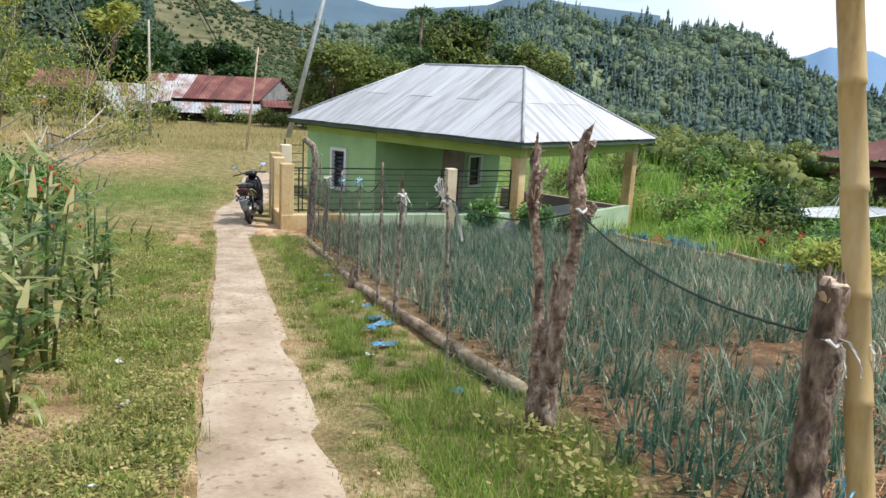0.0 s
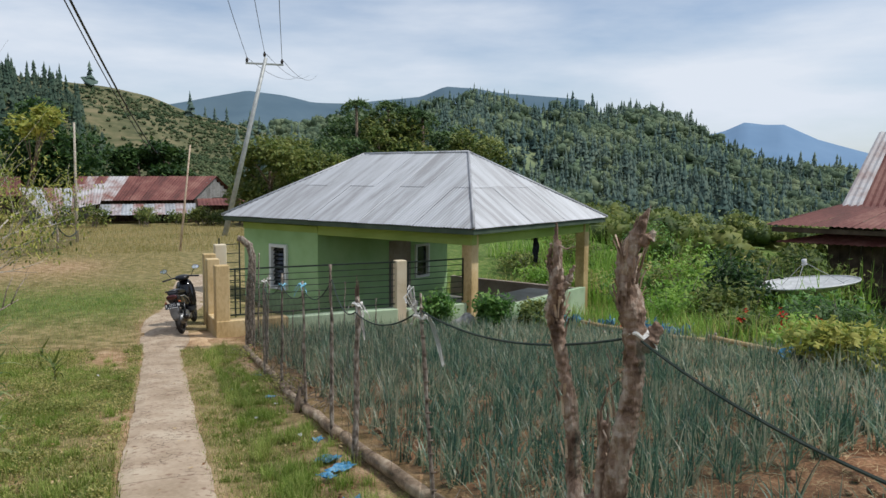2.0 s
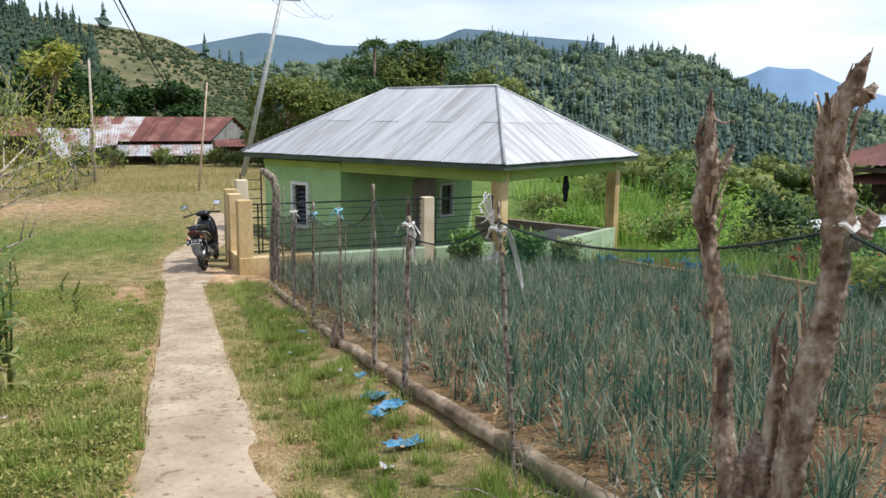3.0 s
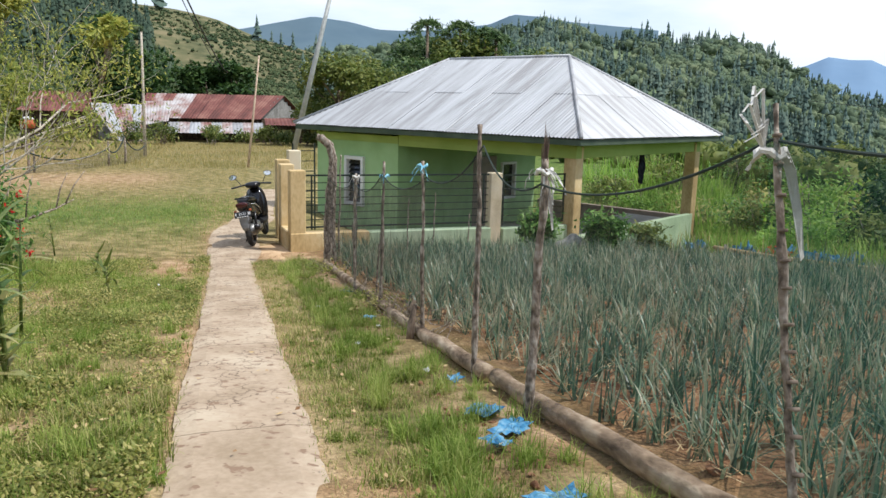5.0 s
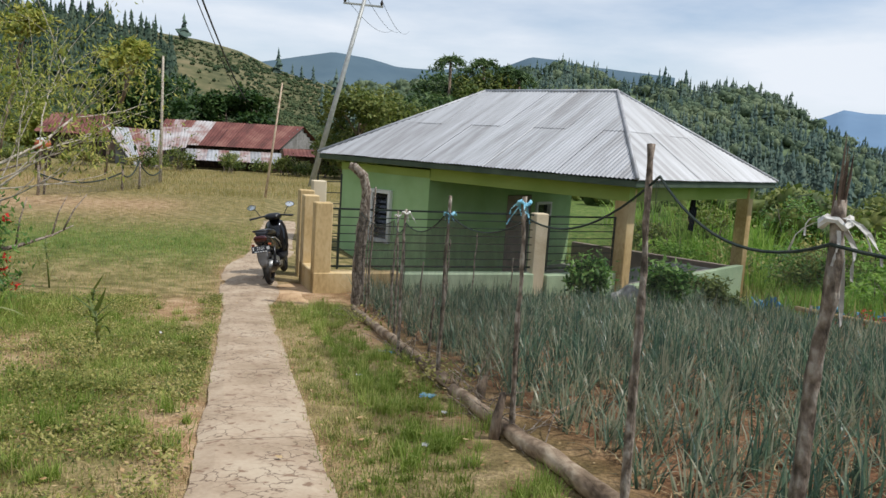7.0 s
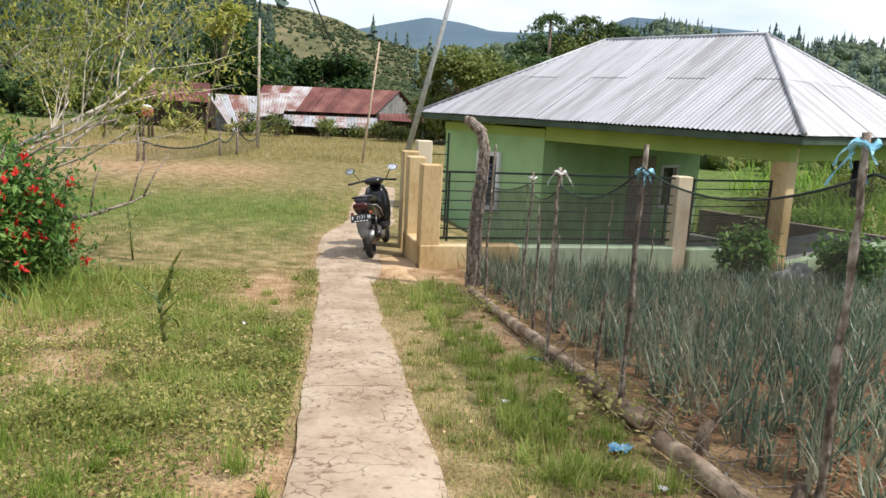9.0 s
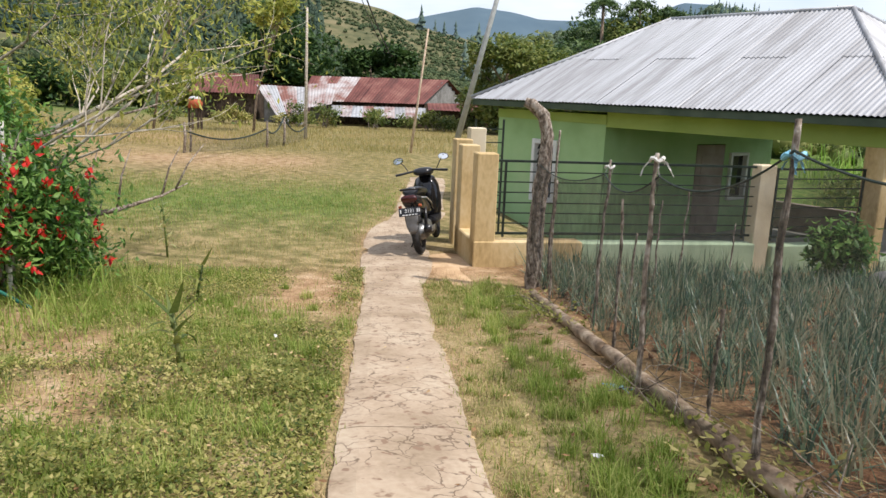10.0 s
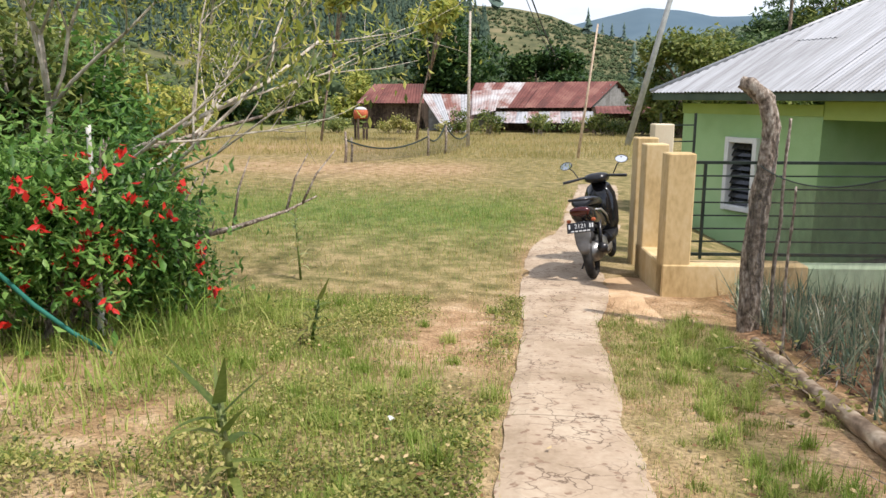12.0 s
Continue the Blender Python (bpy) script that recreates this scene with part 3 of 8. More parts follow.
def leaves(centres, size, rng, droop=0.3, ratio=0.45):
    """Pointed leaves (two halves folded on the midrib) about the centres with random turns."""
    n = len(centres)
    az, tilt = rng.uniform(0, 2 * np.pi, n), rng.normal(droop, 0.55, n)
    ln = size * rng.uniform(0.6, 1.3, n)
    f = np.stack([np.cos(az) * np.cos(tilt), np.sin(az) * np.cos(tilt), -np.sin(tilt)], 1)
    s = np.stack([-np.sin(az), np.cos(az), rng.normal(0, 0.4, n)], 1)
    up = np.cross(f, s) * 0.12
    c = centres
    L, W = ln[:, None], (ln * ratio)[:, None] / 2
    v = np.stack([c, c + f * L * 0.45 + s * W - up * L, c + f * L, c + f * L * 0.45 - s * W - up * L], 1)
    verts = v.reshape(-1, 3)
    b = (np.arange(n) * 4)[:, None, None]
    tris = b + np.array([[0, 1, 2], [0, 2, 3]])[None]
    return verts, tris.reshape(-1, 3)


# ---- ground, lane, hills ----
def build_ground():
    near = np.concatenate([np.linspace(-2600, -160, 14), np.linspace(-150, -36, 20), np.linspace(-34, -14, 24), np.arange(-13.6, 24, 0.28), np.linspace(25, 80, 14), np.linspace(95, 2600, 14)])
    x, y = np.meshgrid(near, near, indexing="ij")
    # grid laid along the lane
    wx, wy = U.x * x + R.x * y, U.y * x + R.y * y
    z = height(wx, wy)
    close = (x > -14) & (x < 24) & (np.abs(y) < 14)
    plot = (y > 0.55) & (y < 6.2) & (x > -0.4) & (x < 17)
    z = z + np.where(close, 0.018 * wob(wx, wy, 2.4, 3) + 0.012 * wob(wx, wy, 6.1, 1), 0)
    lane = (y - lane_shift(x) > -1.17) & (y - lane_shift(x) < -0.74) & (x > -12) & (x < 24)
    z = np.where(lane, height(wx, wy) - 0.035, z)
    z = z + np.where(plot, 0.05 * np.abs(np.sin(x * 9 + wob(wx, wy, 2))) + 0.03 * wob(wx, wy, 11, 2), 0)
    z = z + 0.045 * np.exp(-((y - 0.26) / 0.16) ** 2) * smooth(1.8, 2.6, x) * (1 - smooth(12.2, 13.5, x))
    n = len(near)
    i = np.arange(n - 1)
    a = (i[:, None] * n + i[None]).ravel()
    faces = np.stack([a, a + n, a + n + 1, a + 1], 1)
    verts = np.stack([wx, wy, z], -1).reshape(-1, 3)
    ob = fast("ground", verts, faces, M["ground"])
    soil = np.zeros((n * n, 4), np.float32)
    soil[:, 0] = smooth(0.25, 0.6, y.ravel()) * (1 - smooth(5.9, 6.6, y.ravel())) * smooth(-0.6, 0.2, x.ravel()) * (1 - smooth(17, 18, x.ravel()))
    edge = np.exp(-((y.ravel() - 0.1) / 0.22) ** 2) * smooth(1.5, 3, x.ravel()) * (1 - smooth(10.8, 12, x.ravel())) * np.clip(0.7 + 0.8 * wob(wx, wy, 1.1, 5).ravel(), 0, 1)
    yard = np.exp(-((y.ravel() + 0.1) / 0.7) ** 2) * np.exp(-((x.ravel() - 0.2) / 1.3) ** 2)
    side = 0.3 * np.exp(-((y.ravel() + 1.55) / 0.28) ** 2) * smooth(0, 1, x.ravel()) * smooth(0.0, 0.6, wob(wx, wy, 0.8, 1).ravel())
    far = (np.exp(-((x.ravel() + 14.8) / 3.2) ** 2) * smooth(1.8, 4.0, -y.ravel()) + 0.8 * np.exp(-((x.ravel() + 25) / 5) ** 2) * smooth(6, 9, -y.ravel())) * (0.35 + 0.65 * smooth(-0.5, 0.3, wob(wx, wy, 0.3, 2).ravel()))
    mid_lane = -0.955 + lane_shift(x.ravel())
    verge = np.exp(-((np.abs(y.ravel() - mid_lane) - 0.32) / 0.14) ** 2) * smooth(-11, -8, x.ravel()) * (0.55 + 0.45 * wob(wx, wy, 1.7, 9).ravel())
    dug = 1.3 * np.exp(-((y.ravel() + 1.75) / 0.4) ** 2) * np.exp(-((x.ravel() - 1.9) / 1.2) ** 2)
    spots = smooth(0.3, 0.6, wob(wx, wy, 1.3, 8).ravel()) * smooth(0.5, 1.5, x.ravel()) * (1 - smooth(5.5, 7, -y.ravel())) * (y.ravel() < -1.25)
    soil[:, 1] = np.clip(0.8 * spots + edge + yard + side + verge + dug + far * 0.8, 0, 1)
    soil[:, 2] = smooth(6.0, 7.5, y.ravel()) + smooth(45, 60, -x.ravel()) * (y.ravel() < 6)
    soil[:, 2] += np.exp(-((x.ravel() + 5.6) / 2.6) ** 2) * smooth(1.3, 1.8, -y.ravel()) * 0.85
    soil[:, 3] = smooth(-1.5, 1.0, x.ravel())
    att = ob.data.color_attributes.new("soil", "FLOAT_COLOR", "POINT")
    att.data.foreach_set("color", soil.ravel())
    ob.data.polygons.foreach_set("use_smooth", [True] * len(ob.data.polygons))
    tagged(ob, "sloping village ground of patchy grass and orange earth", "ground", kind="structure")


build_ground()


def build_lane():
    """The cast concrete footpath in bays, cracked, widening at the gate."""
    lane = thing("path", "narrow worn concrete footpath with cracks and dusty edges", "path", kind="structure")
    rng = random.Random(4)
    s0 = -11.0
    edges = []
    while s0 < 20:
        edges.append(s0)
        s0 += 1.9 + rng.uniform(-0.15, 0.15)
    for a, b in zip(edges, edges[1:]):
        bm = bmesh.new()
        n, m = 26, 6
        a2, b2 = a + 0.004, b - 0.004
        grid = []
        for i in range(n + 1):
            s = a2 + (b2 - a2) * i / n
            wide = 1 - float(smooth(-0.2, 1.6, s))
            lo = -1.235 - 0.09 * wide + float(lane_shift(s)) + 0.014 * float(wob(s, 1, 1.7)) + 0.012 * float(wob(s, 3, 4)) + 0.008 * float(wob(s, 5, 23))
            hi = -0.675 + 0.22 * wide + float(lane_shift(s)) + 0.014 * float(wob(s, 7, 1.6)) + 0.012 * float(wob(s, 9, 4.4)) + 0.008 * float(wob(s, 2, 21))
            row = []
            for k in range(m + 1):
                r = lo + (hi - lo) * k / m
                x, y = at(s, r)
                edge = 0.012 if k in (0, m) else 0.0
                row.append(bm.verts.new((x, y, hz(x, y) + 0.016 - edge + 0.004 * float(wob(s * 3, r * 3, 2)))))
            grid.append(row)
        for i in range(n):
            for k in range(m):
                bm.faces.new((grid[i][k], grid[i + 1][k], grid[i + 1][k + 1], grid[i][k + 1]))
        boundary = [e for e in bm.edges if e.is_boundary]
        ext = bmesh.ops.extrude_edge_only(bm, edges=boundary)["geom"]
        for v in ext:
            if isinstance(v, bmesh.types.BMVert):
                v.co.z -= 0.09
        bmesh.ops.recalc_face_normals(bm, faces=bm.faces)
        part("slab", bm, M["concrete" if a < 8.0 else "concrete_whole"], lane, smooth_shade=False)
    # thin earth apron before the gate pillar
    bm = bmesh.new()
    pts = []
    for k in range(40):
        t = 2 * math.pi * k / 40
        rr = 1 + 0.14 * float(wob(math.cos(t) * 2, math.sin(t) * 2, 1.6))
        x, y = at(-0.15 + 1.5 * rr * math.cos(t), -0.3 + 0.75 * rr * math.sin(t))
        pts.append(bm.verts.new((x, y, hz(x, y) - 0.03)))
    cx, cy = at(-0.15, -0.3)
    c = bm.verts.new((cx, cy, hz(cx, cy) + 0.014))
    for k in range(40):
        bm.faces.new((c, pts[k], pts[(k + 1) % 40]))
    link("forecourt", bm, M["earth"], lane)


build_lane()


def hill(name, label, az0, az1, crest, near, far, material, base=-20, lump=2.0, back=1.6):
    """A hill seen as a band of bearings: crest gives (bearing, elevation angle) pairs, in degrees."""
    eye = Vector((9.0, -7.0, 2.4))
    na, nt = int(abs(az1 - az0) * 2.2) + 8, 22
    az = np.linspace(az0, az1, na)
    el = np.interp(az, [c[0] for c in crest], [c[1] for c in crest])
    verts = np.zeros((na, nt + 4, 3))
    for k in range(nt + 4):
        t = k / (nt - 1)
        d = near + (far - near) * t if t <= 1 else far * (1 + (back - 1) * (t - 1) * 6)
        top = eye.z + np.tan(np.radians(el)) * far
        prof = t ** 1.25 if t <= 1 else 1 - (t - 1) * 4
        a = np.radians(az)
        x, y = eye.x - np.sin(a) * d, eye.y + np.cos(a) * d
        z = base + (top - base) * prof
        if 0 < t:
            k2 = 14.0 / far
            z = z + lump * wob(x, y, k2 * 1.3, 1) * min(1, 3 * t) * (1.0 if t < 0.93 else 0.35)
        verts[:, k] = np.stack([x, y, z], -1)
    i, j = np.meshgrid(np.arange(na - 1), np.arange(nt + 3), indexing="ij")
    a = (i * (nt + 4) + j).ravel()
    faces = np.stack([a, a + 1, a + nt + 5, a + nt + 4], 1)
    ob = fast(name, verts.reshape(-1, 3), faces, material)
    ob.data.polygons.foreach_set("use_smooth", [True] * len(ob.data.polygons))
    tagged(ob, label, "hill", kind="structure")
    return verts[:, :nt]


def spread(verts, n, rng, t0=0.0, t1=1.0, keep=None):
    """Random places on a hill's grid."""
    na, nt = verts.shape[:2]
    i, k = rng.uniform(0, na - 1.001, n), rng.uniform(t0 * (nt - 1), t1 * (nt - 1) - 0.01, n)
    i0, k0 = i.astype(int), k.astype(int)
    fi, fk = (i - i0)[:, None], (k - k0)[:, None]
    p = (verts[i0, k0] * (1 - fi) + verts[i0 + 1, k0] * fi) * (1 - fk) + (verts[i0, k0 + 1] * (1 - fi) + verts[i0 + 1, k0 + 1] * fi) * fk
    if keep is not None:
        p = p[keep(p, i / (na - 1), k / (nt - 1))]
    return p


def facets(c, size, rng, flat=0.5):
    """Small ragged four-cornered sprays of foliage about the centres."""
    n = len(c)
    az, el = rng.uniform(0, 2 * np.pi, n), rng.normal(0.2, flat, n)
    f = np.stack([np.cos(az) * np.cos(el), np.sin(az) * np.cos(el), -np.sin(el)], 1)
    s = np.stack([-np.sin(az), np.cos(az), rng.normal(0, 0.5, n)], 1)
    k = (np.asarray(size) * rng.uniform(0.6, 1.35, n))[:, None]
    v = np.stack([c - f * k * 0.5 - s * k * 0.25, c + s * k * rng.uniform(0.35, 0.6, (n, 1)), c + f * k * 0.6], 1).reshape(-1, 3)
    return v, np.arange(3 * n).reshape(n, 3)


def conifers(name, label, places, rng, tall, material):
    """Far pines: each a spire of ragged drooping whorls."""
    n, tiers, seg = len(places), 6, 7
    h = tall * np.clip(rng.normal(0.9, 0.3, n), 0.35, 1.6)
    plump = rng.uniform(0.15, 0.27, n)
    az = rng.uniform(0, 6.28, (n, tiers, 1)) + np.arange(seg)[None, None] * 2 * np.pi / seg
    k = np.arange(tiers)[None, :] / tiers
    foot_z = h[:, None] * (0.03 + 0.90 * k)
    rad = (h * plump)[:, None] * (1.0 - 0.86 * k) * rng.uniform(0.7, 1.25, (n, tiers))
    ring_r = rad[..., None] * rng.uniform(0.45, 1.25, az.shape)
    ring = np.stack([ring_r * np.cos(az), ring_r * np.sin(az), foot_z[..., None] + rad[..., None] * rng.normal(0, 0.25, az.shape)], -1)
    apex = np.stack([0.1 * rad * rng.normal(0, 1, rad.shape), 0.1 * rad * rng.normal(0, 1, rad.shape), np.minimum(foot_z + h[:, None] * 0.24, h[:, None] * 1.02)], -1)[:, :, None]
    v = (np.concatenate([apex, ring], 2) + places[:, None, None]).reshape(-1, 3)
    j = np.arange(seg)
    tri = np.stack([np.zeros(seg, int), 1 + j, 1 + (j + 1) % seg], 1)
    f = (np.arange(n * tiers) * (seg + 1))[:, None, None] + tri[None]
    tagged(fast(name, v, f.reshape(-1, 3), material), label, "forest", kind="stuff")


def clumps(name, label, places, rng, size, material, category="bushes", count=60, spray=0.16):
    """Far broadleaf crowns: several uneven lumps, each with ragged sprays standing out of it."""
    n, lobes = len(places), 5
    sz = size * rng.uniform(0.35, 1.4, n)
    off = rng.normal(0, 1, (n, lobes, 3))
    off /= np.linalg.norm(off, axis=-1, keepdims=True)
    off[..., 2] = np.abs(off[..., 2]) * 0.9
    mid = places[:, None] + off * sz[:, None, None] * 0.36 + np.array([0, 0, 1.0]) * sz[:, None, None] * 0.18
    g = (1 + 5 ** 0.5) / 2
    ico = np.array([(-1, g, 0), (1, g, 0), (-1, -g, 0), (1, -g, 0), (0, -1, g), (0, 1, g), (0, -1, -g), (0, 1, -g), (g, 0, -1), (g, 0, 1), (-g, 0, -1), (-g, 0, 1)]) / (1 + g * g) ** 0.5
    tri = np.array([(0, 11, 5), (0, 5, 1), (0, 1, 7), (0, 7, 10), (0, 10, 11), (1, 5, 9), (5, 11, 4), (11, 10, 2), (10, 7, 6), (7, 1, 8), (3, 9, 4), (3, 4, 2), (3, 2, 6), (3, 6, 8), (3, 8, 9), (4, 9, 5), (2, 4, 11), (6, 2, 10), (8, 6, 7), (9, 8, 1)])
    lr = sz[:, None] * rng.uniform(0.2, 0.36, (n, lobes))
    v = mid[:, :, None] + ico[None, None] * lr[..., None, None] * rng.uniform(0.6, 1.25, (n, lobes, 12, 1))
    f = (np.arange(n * lobes) * 12)[:, None, None] + tri[None]
    pick = rng.integers(0, lobes, (n, count))
    d = rng.normal(0, 1, (n, count, 3))
    d /= np.linalg.norm(d, axis=-1, keepdims=True)
    d[..., 2] = np.where(d[..., 2] < -0.3, -d[..., 2], d[..., 2])
    idx = np.arange(n)[:, None]
    c = mid[idx, pick] + d * lr[idx, pick][..., None] * rng.uniform(0.8, 1.2, (n, count, 1))
    v2, f2 = facets(c.reshape(-1, 3), np.repeat(sz, count) * spray, rng, 0.7)
    v = v.reshape(-1, 3)
    tagged(fast(name, np.concatenate([v, v2]), np.concatenate([f.reshape(-1, 3), f2 + len(v)]), material), label, category, kind="stuff")


hrng = np.random.default_rng(3)
WOOD = hill("hill_wooded_left", "steep wooded hillside with dark conifers", 60, 118, [(60, 2.0), (62.0, 6.0), (66, 6.6), (75, 7.0), (95, 7.5), (118, 7)], 100, 260, M["hill_grass"], -3, 2.5)
GRASSY = hill("hill_grassy", "open grassy hillside with scattered shrubs", 46, 68, [(46, 2.4), (50, 3.4), (52.4, 4.1), (55, 4.7), (57, 5.4), (61, 6.1), (64, 6.4), (68, 6.0)], 95, 330, M["hill_grass"], -4, 3.0)
RIGHT = hill("hill_wooded_right", "long forested ridge with conifers and clearings", -12, 52, [(-12, -2.5), (0, -1.2), (9, 0.3), (11.9, 0.7), (14.2, 1.5), (17, 3.1), (20, 4.25), (22, 4.4), (26.3, 5.0), (29.4, 4.6), (33, 6.0), (38, 4.8), (44, 4.2), (52, 3.0)], 130, 430, M["hill_wood_hazed"], -28, 6.0)
hill("hill_far", "distant hills with haze painted into their blue-green colour", 26, 62, [(26, 5.6), (30, 6.0), (34.1, 6.55), (36.2, 6.55), (38, 5.8), (43.2, 5.4), (46, 5.4), (48, 5.8), (50.5, 6.05), (52.8, 5.6), (57, 4.6), (62, 4.0)], 900, 1700, M["far_haze"], -60, 9.0)
hill("mountain_far", "mountain on the horizon, painted pale blue for haze", -14, 24, [(-14, 0.8), (0, 1.2), (6.9, 1.55), (10.5, 2.65), (12.6, 3.7), (13.8, 3.75), (15.1, 3.95), (16.5, 3.3), (20, 2.4), (24, 2.0)], 2800, 4300, M["far_haze2"], -120, 18.0)
hill("hill_behind", "green hills closing the valley behind", 118, 350, [(118, 7), (160, 5), (250, 4), (320, 2), (350, 0)], 130, 420, M["hill_wood_hazed"], -6, 5.0)

conifers("conifer_forest_ridge", "dense dark conifers covering the ridge", spread(RIGHT, 9500, hrng, 0.06, 1.0, lambda p, i, t: wob(p[:, 0], p[:, 1], 0.021, 4) + 0.25 * hrng.normal(size=len(p)) > 0.1), hrng, 7.4, M["conifer_hazed"])
clumps("woodland_ridge", "broadleaf woodland among the conifers on the ridge", spread(RIGHT, 6500, hrng, 0.0, 1.0, lambda p, i, t: wob(p[:, 0], p[:, 1], 0.021, 4) + 0.3 * hrng.normal(size=len(p)) < 0.45), hrng, 6.5, M["hillbush_hazed"], "woodland")
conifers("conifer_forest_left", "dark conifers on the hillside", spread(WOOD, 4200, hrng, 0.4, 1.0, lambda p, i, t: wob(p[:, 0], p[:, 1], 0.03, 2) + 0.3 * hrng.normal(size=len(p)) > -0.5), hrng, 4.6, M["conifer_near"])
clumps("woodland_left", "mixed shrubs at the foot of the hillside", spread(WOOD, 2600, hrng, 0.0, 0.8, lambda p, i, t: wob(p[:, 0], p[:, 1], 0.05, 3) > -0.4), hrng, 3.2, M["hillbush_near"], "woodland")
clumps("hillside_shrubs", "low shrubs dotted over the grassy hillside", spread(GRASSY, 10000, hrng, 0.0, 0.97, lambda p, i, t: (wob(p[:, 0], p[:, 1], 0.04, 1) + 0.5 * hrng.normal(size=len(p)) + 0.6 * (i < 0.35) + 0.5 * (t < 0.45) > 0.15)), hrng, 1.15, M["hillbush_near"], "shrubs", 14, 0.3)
conifers("conifer_skyline", "a few lone conifers on the grassy crest", np.concatenate([spread(GRASSY, 26, hrng, 0.93, 1.0, lambda p, i, t: (i < 0.42) | (np.abs(i - 0.68) < 0.03)), spread(GRASSY, 110, hrng, 0.2, 0.8, lambda p, i, t: i < 0.24)]), hrng, 7.5, M["conifer_hazed"])


# ---- the green house ----
def wall_with_hole(name, x0, x1, y0, y1, z0, z1, hole, material, parent, axis="x"):
    """A wall slab with one opening (a0, a1, b0, b1) along its axis and height."""
    a0, a1, b0, b1 = hole

    def piece(p0, p1, q0, q1):
        if axis == "x":
            box_part(name, (p1 - p0, y1 - y0, q1 - q0), ((p0 + p1) / 2, (y0 + y1) / 2, (q0 + q1) / 2), material, parent, 0, 0)
        else:
            box_part(name, (x1 - x0, p1 - p0, q1 - q0), ((x0 + x1) / 2, (p0 + p1) / 2, (q0 + q1) / 2), material, parent, 0, 0)

    lo, hi = (x0, x1) if axis == "x" else (y0, y1)
    piece(lo, a0, z0, z1)
    piece(a1, hi, z0, z1)
    piece(a0, a1, z0, b0)
    piece(a0, a1, b1, z1)


EX0, EX1, EY0, EY1, EZ = -5.46, 2.80, 4.36, 10.94, 1.87
RX0, RX1, RY, RZ = -3.17, 0.43, 7.6, 3.58


def corrugated(a, b, c, d, parent, sheets, material, pitch=0.085, amp=0.011, lap=0.5):
    """Roof sheets on the slope a-b (eave) to d-c (ridge): each sheet one mesh, waves running up the slope."""
    a, b, c, d = map(Vector, (a, b, c, d))
    along = (b - a).normalized()
    length = (b - a).length
    n = along.cross(d - a).normalized()
    if n.z < 0:
        n = -n
    up = n.cross(along)
    if up.z < 0:
        up = -up
    ld, lc, hgt = (d - a).dot(along), (c - a).dot(along), (d - a).dot(up)

    def reach(u):
        if u < ld:
            return hgt * u / ld
        if u > lc:
            return hgt * (length - u) / (length - lc)
        return hgt

    w = length / sheets
    for s in range(sheets):
        for row in range(2):
            cols = max(8, int(w / pitch * 5))
            vs = []
            lift = 0.007 * ((s + row) % 2) + 0.003 * row
            for i in range(cols + 1):
                u = s * w + (w + 0.03) * i / cols
                u = min(u, length)
                top = reach(u)
                lo, hi = (0, min(top, hgt * lap)) if row == 0 else (min(top, hgt * lap - 0.06), top)
                off = n * (amp * math.sin(2 * math.pi * u / pitch) + lift)
                for q in (lo, (lo + hi) / 2, hi):
                    vs.append(a + along * u + up * q + off)
            if max((vs[k * 3 + 2] - vs[k * 3]).length for k in range(cols + 1)) < 0.05:
                continue
            fs = [(i * 3 + k, i * 3 + 3 + k, i * 3 + 4 + k, i * 3 + 1 + k) for i in range(cols) for k in range(2) if (vs[i * 3 + 2] - vs[i * 3]).length + (vs[i * 3 + 5] - vs[i * 3 + 3]).length > 1e-3]
            raw("roof_sheet", vs, fs, material, parent, True)


